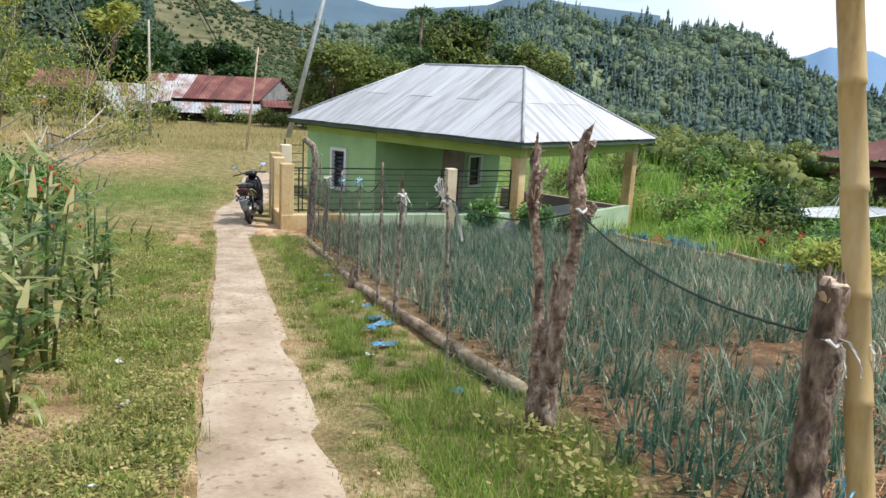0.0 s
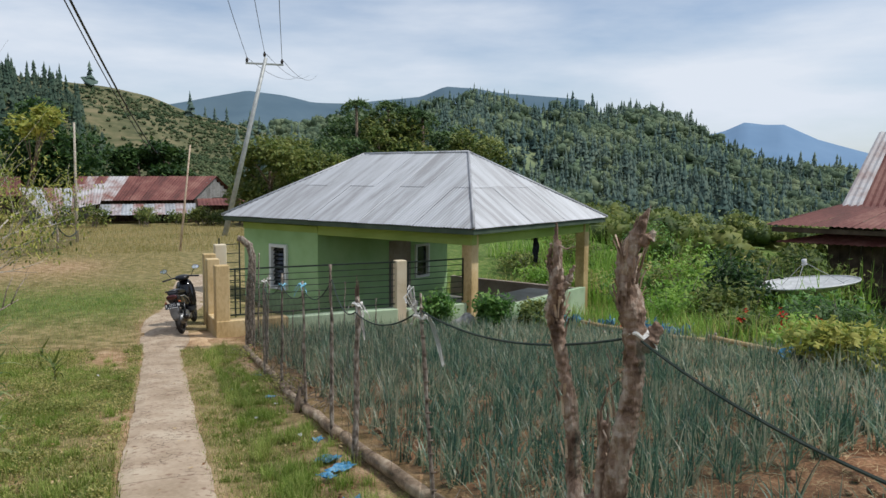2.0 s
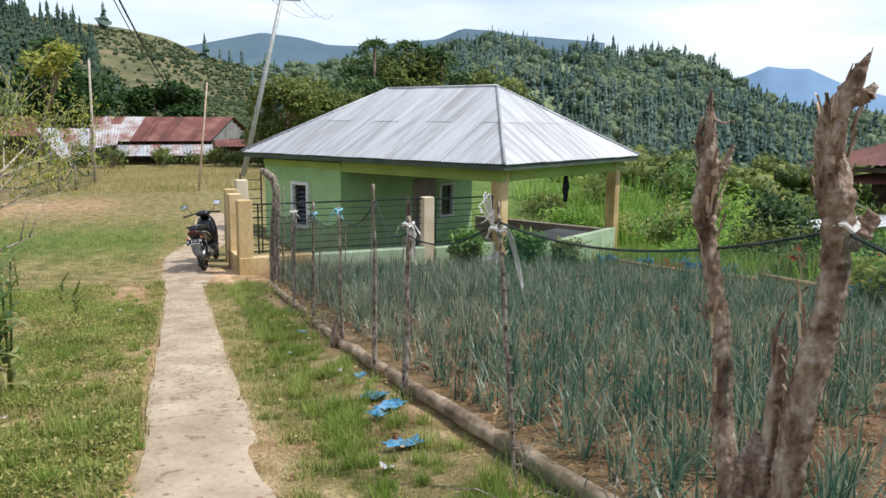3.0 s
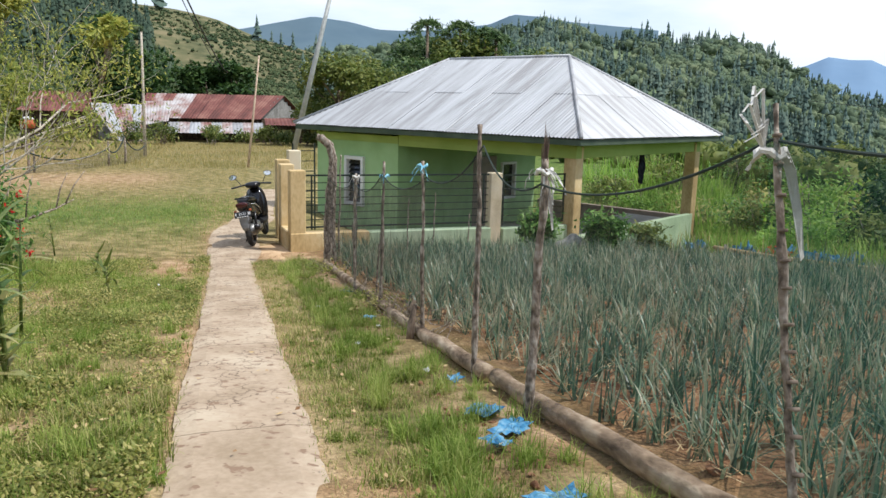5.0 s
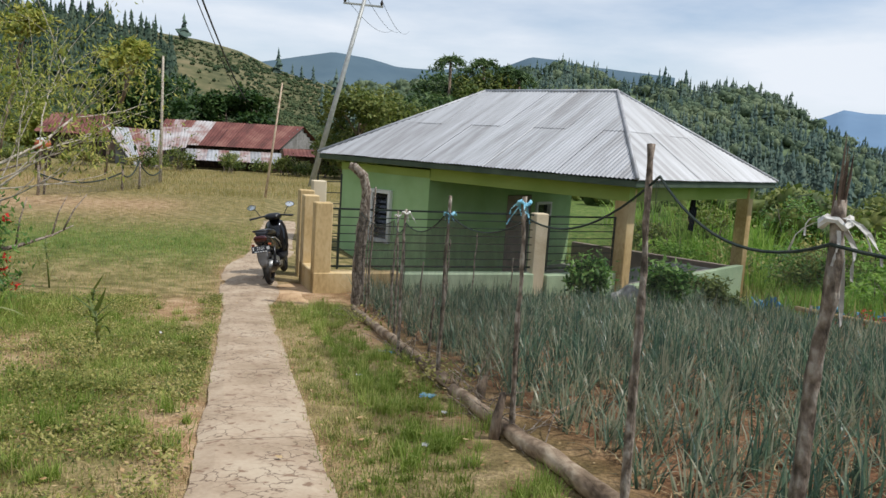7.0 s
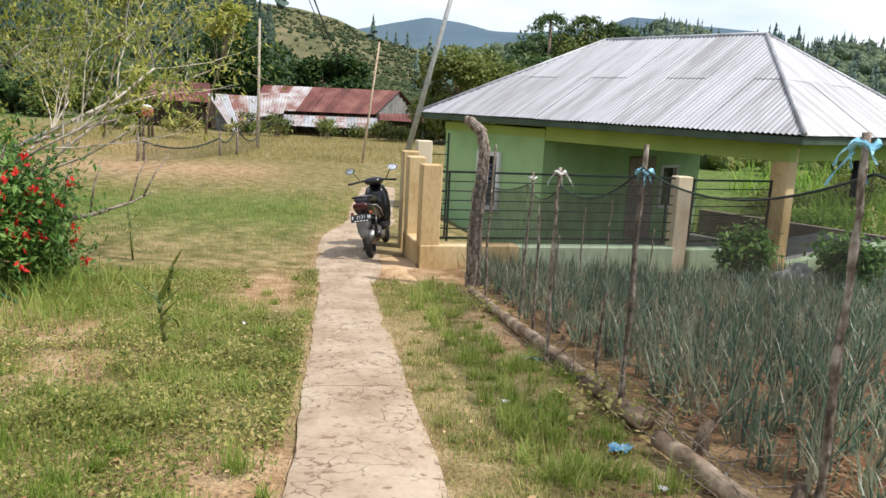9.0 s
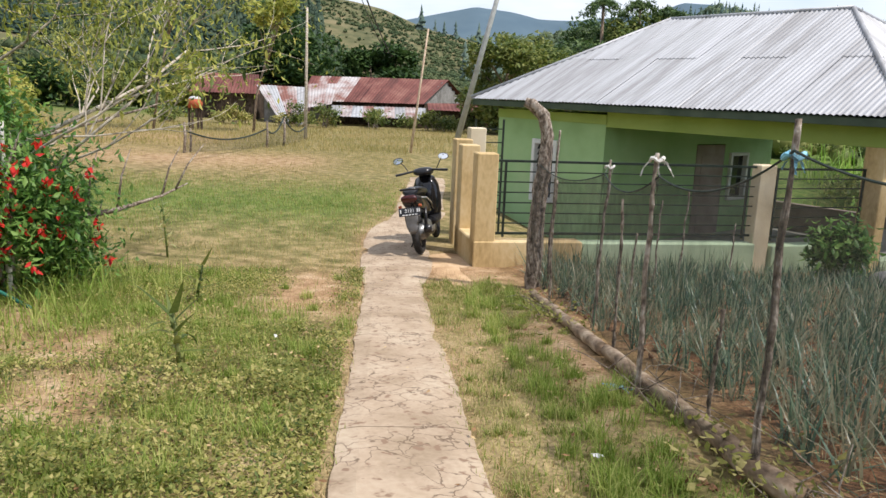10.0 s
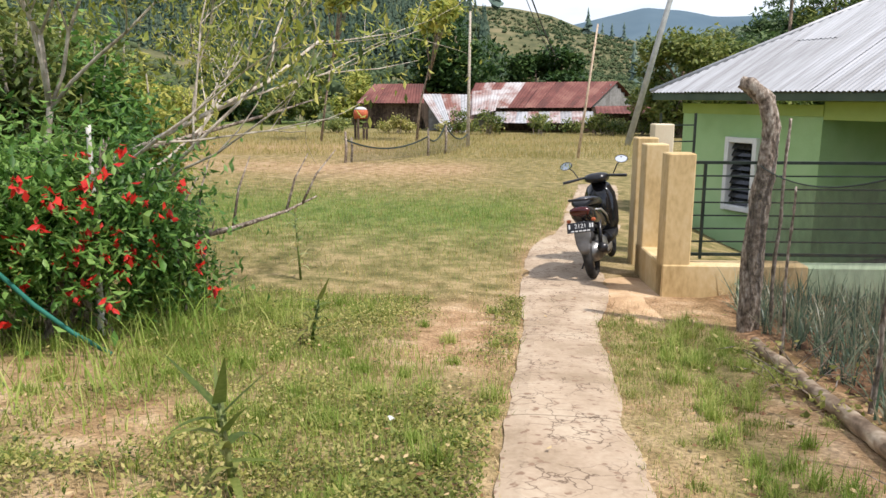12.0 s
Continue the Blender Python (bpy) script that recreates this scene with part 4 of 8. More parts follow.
def build_house():
    house = thing("house", "small single-storey green plastered house with hipped zinc roof and open porch", "house")
    roof = new("roof")
    roof.parent = house
    A, B, C, D = (EX0, EY0, EZ), (EX1, EY0, EZ), (EX1, EY1, EZ), (EX0, EY1, EZ)
    P, Q = (RX0, RY, RZ), (RX1, RY, RZ)
    corrugated(A, B, Q, P, roof, 10, M["zinc"])
    corrugated(B, C, Q, Q, roof, 8, M["zinc_side"])
    corrugated(C, D, P, Q, roof, 10, M["zinc"])
    corrugated(D, A, P, P, roof, 8, M["zinc_side"])
    for p, q in ((P, Q), (P, A), (P, D), (Q, B), (Q, C)):
        tube_part("ridge_cap", [Vector(p) + Vector((0, 0, 0.01)), Vector(q) + Vector((0, 0, 0.02))], 0.035, M["zinc"], roof, 8)
    # fascia boards under the sheet edge
    for (p, q) in ((A, B), (B, C), (C, D), (D, A)):
        p, q = Vector(p), Vector(q)
        c = (p + q) / 2
        inward = (Vector((-1.3, 7.6, EZ)) - c).normalized() * 0.05
        ln = (q - p).length - 0.06
        ang = math.atan2(q.y - p.y, q.x - p.x)
        box_part("fascia", (ln, 0.025, 0.11), c + inward + Vector((0, 0, -0.075)), M["fascia"], roof, ang, 0.004, "dark green painted fascia board")
    # soffit
    box_part("soffit", (EX1 - EX0 - 0.16, EY1 - EY0 - 0.16, 0.02), ((EX0 + EX1) / 2, (EY0 + EY1) / 2, EZ - 0.125), M["lime"], roof, 0, 0, "green painted soffit")
    z0, z1 = -1.25, 1.66
    ft = 0.13
    # room block
    wall_with_hole("wall", -5.12, -2.28, 4.85, 4.85 + ft, z0, z1, (-4.0, -3.42, 0.0, 1.11), M["green"], house)
    box_part("wall", (ft, 5.3, z1 - z0), (-5.055, 7.66, (z0 + z1) / 2), M["green"], house)
    box_part("wall", (2.84, ft, z1 - z0), (-3.7, 10.36, (z0 + z1) / 2), M["green"], house)
    for y0, y1, b0, b1 in ((4.98, 7.62, z0, z1), (7.62, 8.62, 1.15, z1), (8.62, 8.82, z0, z1), (8.82, 9.42, z0, 0.0), (8.82, 9.42, 0.93, z1), (9.42, 10.29, z0, z1)):
        box_part("wall", (ft, y1 - y0, b1 - b0), (-2.345, (y0 + y1) / 2, (b0 + b1) / 2), M["green"], house, 0, 0)
    # front window: white frame with dark louvre panes
    win = new("window")
    win.parent = house
    for sx in (-4.0, -3.42):
        box_part("window_frame", (0.085, 0.16, 1.2), (sx, 4.85, 0.555), M["white"], win)
    for sz in (0.0, 1.11):
        box_part("window_frame", (0.5, 0.158, 0.085), (-3.71, 4.85, sz), M["white"], win)
    for k in range(9):
        bm = bmesh.new()
        box(bm, (0.5, 0.008, 0.115), (-3.71, 4.885, 0.105 + k * 0.113), 0, 0, Matrix.Rotation(radians(-32), 4, "X"))
        link("louvre_pane", bm, M["dark_glass"], win)
    box_part("backing", (0.5, 0.01, 1.03), (-3.71, 4.965, 0.555), M["dark_glass"], win, 0, 0)
    # porch door and window
    door = box_part("door", (0.05, 0.96, 2.18), (-2.30, 8.12, 0.04), M["door"], house, 0, 0.006, "brown wooden panel door")
    for zz in (-0.45, 0.55):
        box_part("door_panel", (0.012, 0.62, 0.75), (-2.27, 8.12, zz), M["door"], door)
    w2 = new("window")
    w2.parent = house
    for yy in (8.82, 9.42):
        box_part("window_frame", (0.16, 0.07, 0.99), (-2.30, yy, 0.465), M["white"], w2)
    for zz in (0.0, 0.93):
        box_part("window_frame", (0.158, 0.53, 0.07), (-2.30, 9.12, zz), M["white"], w2)
    box_part("pane", (0.01, 0.53, 0.86), (-2.33, 9.12, 0.465), M["dark_glass"], w2, 0, 0)
    # porch floor, low walls, columns and beam
    box_part("porch_floor", (4.7, 5.6, 0.55), (0.03, 7.65, -0.98), M["floor"], house)
    box_part("low_wall", (0.14, 5.3, 1.35), (2.36, 7.8, -0.72), M["pale_green"], house, 0, 0.01, "pale green porch parapet")
    box_part("low_wall", (4.5, 0.14, 1.2), (0.05, 10.56, -0.72), M["door"], house, 0, 0.01)
    box_part("platform", (1.55, 5.1, 0.5), (1.5, 7.75, -0.46), M["floor"], house, 0, 0.01, "raised grey cement platform along the porch parapet")
    for cx, cy in ((2.28, 5.0), (2.28, 10.5)):
        box_part("column", (0.27, 0.27, 2.9), (cx, cy, 0.24), M["yellow"], house, 0, 0.012, "ochre painted column")
    box_part("beam", (4.7, 0.2, 0.26), (0.07, 4.95, 1.60), M["lime"], house, 0, 0.006)
    box_part("beam", (0.2, 5.2, 0.26), (2.28, 7.75, 1.60), M["lime"], house, 0, 0.006)
    box_part("beam", (4.7, 0.2, 0.26), (0.07, 10.5, 1.60), M["lime"], house, 0, 0.006)
    box_part("wall_band", (2.86, 0.02, 0.17), (-3.70, 4.838, 1.60), M["lime"], house, 0, 0.003)
    cloth = thing("hanging_cloth", "dark cloth hanging from the porch beam", "cloth", pose(2.0, 8.4, 0))
    bm = bmesh.new()
    n = 8
    g = [[bm.verts.new((0.05 * math.sin(k * 1.3 + j), -0.1 + 0.2 * k / n, 1.5 - 0.72 * j / n + 0.02 * math.sin(k))) for k in range(n + 1)] for j in range(n + 1)]
    for j in range(n):
        for k in range(n):
            bm.faces.new((g[j][k], g[j][k + 1], g[j + 1][k + 1], g[j + 1][k]))
    part("fabric", bm, M["cloth_dark"], cloth)


build_house()


# ---- yard wall with iron railing ----
FD = Vector((1.75, 3.32)).normalized()  # along the railing
FN = Vector((-FD.y, FD.x))  # back into the yard entrance
FA = math.atan2(FD.y, FD.x)


def fx(a, b, z):
    return (FD.x * a + FN.x * b, FD.y * a + FN.y * b, z)


def railing(name, p, q, z0, z1, bars, label, mid=2):
    p, q = Vector((*p, 0)), Vector((*q, 0))
    d = q - p
    ang = math.atan2(d.y, d.x)
    t = thing(name, label, "railing", group="yard railing")
    c = (p + q) / 2
    for k in range(bars):
        z = z0 + (z1 - z0) * k / (bars - 1)
        thick = 0.028 if k in (0, bars - 1) else 0.014
        box_part("bar", (d.length, thick, thick), c + Vector((0, 0, z)), M["dark_metal"], t, ang, 0)
    for k in range(mid + 1):
        x = p.lerp(q, (0.03 + 0.94 * k / mid))
        box_part("upright", (0.026, 0.026, z1 - z0 + 0.05), x + Vector((0, 0, (z0 + z1) / 2 - 0.02)), M["dark_metal"], t, ang, 0)


def pillar(label, centre, size, z0, z1, material, rz):
    t = thing("pillar", label, "pillar", group="yard pillars")
    x, y = centre[0], centre[1]
    box_part("shaft", (size[0], size[1], z1 - z0), (x, y, (z0 + z1) / 2), material, t, rz, 0.012)
    return t


pillar("ochre plastered gate pillar on a low wall", fx(0.13, 0.11, 0), (0.26, 0.23), -0.35, 1.28, M["yellow"], FA)
pillar("ochre plastered gate pillar beside the scooter", fx(0.12, 1.05, 0), (0.24, 0.24), -0.3, 1.31, M["yellow"], FA)
pillar("ochre plastered gate pillar at the entrance", fx(0.17, 1.75, 0), (0.24, 0.26), -0.3, 1.34, M["yellow"], FA)
pillar("cream plastered gate pillar further back", fx(0.5, 2.4, 0), (0.24, 0.24), -0.4, 1.47, M["cream"], FA)
pillar("cream plastered fence pillar between the railings", fx(3.75, 0.15, 0), (0.23, 0.20), -0.5, 1.22, M["cream"], FA)
base = thing("yard_wall", "low plastered yard wall, ochre at the gate and pale green beyond", "wall", kind="structure")
box_part("wall_block", (1.35, 0.26, 0.72), fx(0.675, 0.11, -0.12), M["yellow"], base, FA, 0.012)
box_part("wall_block", (2.30, 0.24, 0.95), fx(2.50, 0.12, -0.25), M["pale_green"], base, FA, 0.012)
box_part("wall_block", (0.24, 1.0, 0.74), fx(0.12, 0.72, -0.14), M["yellow"], base, FA, 0.012)
pe = Vector((2.2, 4.9))
p2 = Vector(fx(3.88, 0.12, 0)[:2])
dd = pe - p2
box_part("wall_block", (dd.length, 0.22, 0.9), ((p2.x + pe.x) / 2, (p2.y + pe.y) / 2, -0.25), M["pale_green"], base, math.atan2(dd.y, dd.x), 0.012)
railing("iron_railing", fx(0.28, 0.12, 0)[:2], fx(3.62, 0.12, 0)[:2], 0.32, 1.19, 8, "dark iron railing of horizontal bars on a low wall", 1)
railing("iron_railing", p2, pe, 0.30, 1.17, 8, "short dark iron railing between pillar and porch column", 1)
g = thing("iron_gate", "dark iron gate with scrolls, standing open at the yard entrance", "gate")
gp, gq = Vector(fx(0.5, 2.5, 0)[:2]), Vector(fx(0.95, 2.6, 0)[:2])
for k in range(7):
    box_part("bar", (0.45, 0.016, 0.016), ((gp.x + gq.x) / 2, (gp.y + gq.y) / 2, 0.25 + k * 0.2), M["dark_metal"], g, math.atan2(gq.y - gp.y, gq.x - gp.x), 0)
for p in (gp, gq):
    box_part("upright", (0.028, 0.028, 1.75), (p.x, p.y, 0.72), M["dark_metal"], g, FA, 0)


# ---- garden fence: posts, net, log edging ----
def stake(s, r, top, radius, lean=(0.0, 0.0), label="thin crooked wooden fence stake", seed=0, material="stick", crook=0.009):
    rng = random.Random(seed)
    x, y = at(s, r)
    z = hz(x, y)
    t = thing("fence_post", label, "fence post", group="garden fence posts")
    n = 7
    pts, rad = [], []
    for k in range(n + 1):
        f = k / n
        pts.append((x + lean[0] * f + rng.uniform(-1, 1) * crook, y + lean[1] * f + rng.uniform(-1, 1) * crook, z - 0.15 + (top - z + 0.15) * f))
        rad.append(0.64 * radius * (1.12 - 0.35 * f) * rng.uniform(0.88, 1.12))
    limb_part("pole", pts, rad, M[material], t, 9, 4, 0.006, 30.0)
    return t, Vector(pts[-1])


def ribbon(parent, pts, width, material, label=""):
    """A thin flat strip along points, twisting a little."""
    bm = bmesh.new()
    rows = []
    for k, p in enumerate(pts):
        a = 0.7 * k
        w = width * (1 - 0.35 * k / len(pts)) / 2
        e = Vector((math.cos(a) * 0.6 + U.x * 0.4, math.sin(a) * 0.6 + U.y * 0.4, 0.15)).normalized() * w
        d = Vector((-e.y, e.x, 0)).normalized() * 0.0012
        rows.append([bm.verts.new(Vector(p) + q) for q in (e + d, -e + d, -e - d, e - d)])
    for r0, r1 in zip(rows, rows[1:]):
        for j in range(4):
            bm.faces.new((r0[j], r0[(j + 1) % 4], r1[(j + 1) % 4], r1[j]))
    bm.faces.new(rows[0])
    bm.faces.new(rows[-1])
    part("strip", bm, M[material], parent, label)


def knot(parent, p, material, rng, strands=6, length=0.16, size=0.018, label=""):
    """A torn cloth strip tied round a stake, with short loose ends."""
    bm = bmesh.new()
    ring = [p + Vector((math.cos(a) * 0.030, math.sin(a) * 0.030, 0.010 * math.sin(3 * a))) for a in [k * math.pi / 5 for k in range(11)]]
    tube(bm, ring, size * 0.7, 6, 0.4, rng=rng)
    part("tie", bm, M[material], parent, label)
    for k in range(min(strands, 6)):
        a = rng.uniform(0, 6.28)
        d = Vector((math.cos(a), math.sin(a), rng.uniform(-1.0, 0.5))).normalized()
        q = p + d * 0.028
        pts = [q]
        ln = length * rng.uniform(0.25, 0.7)
        for j in range(5):
            d = (d + Vector((rng.uniform(-0.5, 0.5), rng.uniform(-0.5, 0.5), -0.55))).normalized()
            q = q + d * ln / 5
            pts.append(q)
        ribbon(parent, pts, size * rng.uniform(0.5, 1.1), material)


def splinters(parent, p, axis, rng, n, length, width, material):
    """Broken upright fibres at a torn end."""
    for k in range(n):
        a = rng.uniform(0, 6.28)
        o = Vector((math.cos(a), math.sin(a), 0)) * width * rng.uniform(0.2, 0.8)
        tip = p + o * rng.uniform(1.0, 2.0) + axis * length * rng.uniform(0.35, 1.0)
        tube_part("splinter", [p + o - axis * 0.03, (p + o).lerp(tip, 0.5) + o * 0.3, tip], [width * 0.30, width * 0.22, width * 0.05], M[material], parent, 5, 0.2)


def build_fence():
    rng = random.Random(8)
    tops = {}
    spec = [(2.35, 0.42, 1.25, 0.014, (0, 0)), (3.64, 0.46, 1.54, 0.019, (0.02, 0.03)), (4.55, 0.34, 1.38, 0.014, (-0.03, 0.0)), (5.42, 0.20, 1.71, 0.021, (-0.07, 0.06)), (6.50, 0.24, 1.91, 0.021, (-0.03, 0.05)), (7.96, 0.24, 2.02, 0.019, (-0.03, 0.0)), (9.08, 0.24, 2.28, 0.022, (-0.07, 0.045)), (9.87, 0.22, 2.17, 0.030, (0.01, 0.01)), (11.52, 0.20, 2.39, 0.025, (-0.24, 0.16))]
    for i, (s, r, top, rad, lean) in enumerate(spec):
        tops[i] = stake(s, r, top, rad * (0.60 if i == 8 else 1), lean, seed=20 + i, crook=0.002 if i == 8 else 0.009)
    knot(tops[1][0], tops[1][1] + Vector((0, 0, -0.05)), "rag", rng, 3, 0.08, 0.010, "grey cloth strip")
    knot(tops[3][0], tops[3][1] + Vector((0, 0, -0.03)), "rag", rng, 8, 0.16, 0.013, "frayed white cloth strip")
    knot(tops[4][0], tops[4][1] + Vector((0, 0, -0.12)), "bluerag", rng, 4, 0.10, 0.014, "pale blue cloth strip")
    knot(tops[5][0], tops[5][1] + Vector((0, 0, -0.03)), "bluerag", rng, 5, 0.15, 0.012, "pale blue cloth strip tied in a cross")
    knot(tops[7][0], tops[7][1] + Vector((0, 0, -0.05)), "rag", rng, 6, 0.26, 0.013, "long frayed white rag")
    hang = tops[7][1] + Vector((0, 0, -0.05))
    for a, drop in ((0.035, 0.17), (0.05, 0.24)):
        ribbon(tops[7][0], [hang + Vector((R.x * a * f, R.y * a * f, -drop * f * f)) for f in (0.4, 0.7, 0.9, 1.0)], 0.014, "rag")
    splinters(tops[7][0], tops[7][1], Vector((0, 0, 1)), rng, 9, 0.15, 0.013, "stump_bark")
    top8 = tops[8][1]
    knot(tops[8][0], top8 + Vector((0, 0, -0.11)), "rag", rng, 4, 0.10, 0.012, "white rag")
    ribbon(tops[8][0], [top8 + Vector((R.x * a, R.y * a, c)) for a, c in ((0.03, -0.10), (0.06, -0.15), (0.09, -0.24), (0.12, -0.36))], 0.026, "rag", "long white plastic ribbon")
    for k in range(9):
        a, c = rng.uniform(-0.09, -0.01), rng.uniform(-0.10, 0.03)
        q = top8 + Vector((R.x * a, R.y * a, c))
        ribbon(tops[8][0], [top8 + Vector((R.x * -0.02, R.y * -0.02, -0.10)), q + Vector((rng.uniform(-0.03, 0.03), 0.02, 0.02)), q], 0.007, "rag")
    f = 0.12
    base8 = Vector((*at(11.52, 0.20), 0))
    base8.z = hz(base8.x, base8.y)
    while f < 0.985:
        c = base8.lerp(top8, f)
        tube_part("ring_band", [c, c + (top8 - base8).normalized() * 0.007], 0.0142 - 0.0042 * f, M["ring_dark"], tops[8][0], 9, 0.15)
        f += 0.05 + 0.02 * rng.random()
    for i, (s, r, h) in enumerate([(5.95, 0.30, 0.55), (3.05, 0.9, 0.7), (1.8, 1.55, 0.95), (0.7, 2.25, 1.05), (0.55, 2.9, 0.7)]):
        x, y = at(s, r)
        stake(s, r, hz(x, y) + h, 0.016, (0.01, 0.03), "short thin stick set in the vegetable plot", 60 + i)
    # heavy crooked post bent over at the top
    t = thing("fence_post", "thick grey crooked post bent over at its top", "fence post", group="garden fence posts")
    x, y = at(1.31, 0.46)
    z = hz(x, y)
    prof = [(0.03, 0.0, -0.2, 0.085), (0.02, 0.0, 0.2, 0.082), (0.0, 0.02, 0.6, 0.080), (0.01, 0.03, 1.0, 0.074), (0.05, 0.04, 1.3, 0.066), (0.06, 0.04, 1.55, 0.062), (0.03, 0.0, 1.75, 0.060), (-0.05, -0.08, 1.85, 0.055), (-0.10, -0.14, 1.88, 0.046)]
    limb_part("pole", [(x + a, y + b, z + c) for a, b, c, d in prof], [d for *_, d in prof], M["stick"], t, 16, 5, 0.016, 14.0)
    stake(1.42, 0.60, hz(x, y) + 1.62, 0.022, (0.02, 0.02), "straight grey stake beside the bent post", 71)
    # net
    net = thing("net_fence", "dark fine-meshed net slung between the stakes", "net")
    knots = [(1.31, 0.46, 1.30)] + [(s, r, top - 0.10) for s, r, top, *_ in spec]
    knots = [k for k in knots if k[0] not in (2.35, 4.55)]
    path = [(at(s, r), z) for s, r, z in knots[:-1]] + [((tops[8][1].x, tops[8][1].y), 2.31), ((10.86, -6.73), 2.48), ((12.07, -7.50), 2.40)]
    for i in range(len(path) - 1):
        (x0, y0), z0 = path[i]
        (x1, y1), z1 = path[i + 1]
        dense = i < 6
        n, m = 14, 8
        drop = 0.10 if dense else 0.08
        tops2 = sag((x0, y0, z0), (x1, y1, z1), drop, n)
        vs = []
        for k, p in enumerate(tops2):
            foot = hz(p.x, p.y) + 0.06
            for j in range(m + 1):
                f = j / m
                sway = 0.035 * math.sin(f * 3.1) * float(wob(k * 0.7, i * 3.1, 1.0)) + 0.015 * float(wob(k, j, 1.3))
                vs.append((p.x + R.x * sway, p.y + R.y * sway, p.z + (foot - p.z) * f))
        fs = [(k * (m + 1) + j, (k + 1) * (m + 1) + j, (k + 1) * (m + 1) + j + 1, k * (m + 1) + j + 1) for k in range(n) for j in range(m)]
        raw("net_panel", vs, fs, M["net_near"] if i < 4 else M["net"] if i < 7 else M["green_net"], net, True)
        tube_part("rope", tops2, 0.0045, M["rope"], net, 5)
    # log edging
    for i, (s0, s1, r0, r1, rad) in enumerate([(12.1, 9.3, 0.42, 0.27, 0.047), (9.2, 7.0, 0.27, 0.22, 0.045), (6.75, 4.6, 0.25, 0.27, 0.045), (4.55, 2.2, 0.275, 0.30, 0.043)]):
        lg = thing("log", "weathered pale log laid along the edge of the plot", "log", group="plot edging logs")
        pts = []
        rr = random.Random(i)
        for k in range(9):
            s, r = s0 + (s1 - s0) * k / 8, r0 + (r1 - r0) * k / 8
            x, y = at(s, r + rr.uniform(-0.012, 0.012))
            pts.append((x, y, hz(x, y) + rad * 0.75 + 0.035 + rr.uniform(-0.008, 0.008)))
        limb_part("trunk", pts, [rad * rr.uniform(0.97, 1.03) * (1 - 0.15 * k / 8) for k in range(9)], M["log"], lg, 18, 9, 0.006, 6.0)
    for i, (s, r, rad, h) in enumerate([(7.92, 0.16, 0.026, 0.26), (7.0, 0.38, 0.03, 0.16)]):
        x, y = at(s, r)
        st = thing("stump", "dark rotten stump at the log edging", "stump")
        tube_part("wood", [(x, y, hz(x, y) - 0.08), (x + 0.01, y, hz(x, y) + h * 0.5), (x + 0.02, y + 0.03, hz(x, y) + h)], [rad * 1.3, rad, rad * 0.5], M["bark"], st, 9, 0.3)
    brush = thing("brushwood", "tangle of dry twigs heaped against the log", "brushwood", kind="stuff")
    bm = bmesh.new()
    for c_s in (7.75, 7.0, 11.8, 5.5, 3.0):
        for k in range(22):
            x, y = at(c_s + rng.gauss(0, 0.25), 0.28 + rng.gauss(0, 0.10))
            a, b = rng.uniform(0, 6.28), rng.uniform(-0.1, 0.9)
            ln = rng.uniform(0.12, 0.38)
            p = Vector((x, y, hz(x, y) + rng.uniform(0.01, 0.08)))
            q = p + Vector((math.cos(a) * math.cos(b), math.sin(a) * math.cos(b), math.sin(b))) * ln
            tube(bm, [p, p.lerp(q, 0.5) + Vector((rng.uniform(-0.03, 0.03), rng.uniform(-0.03, 0.03), 0.02)), q], [0.0035, 0.003, 0.0015], 4)
    part("twigs", bm, M["stick"], brush)


build_fence()


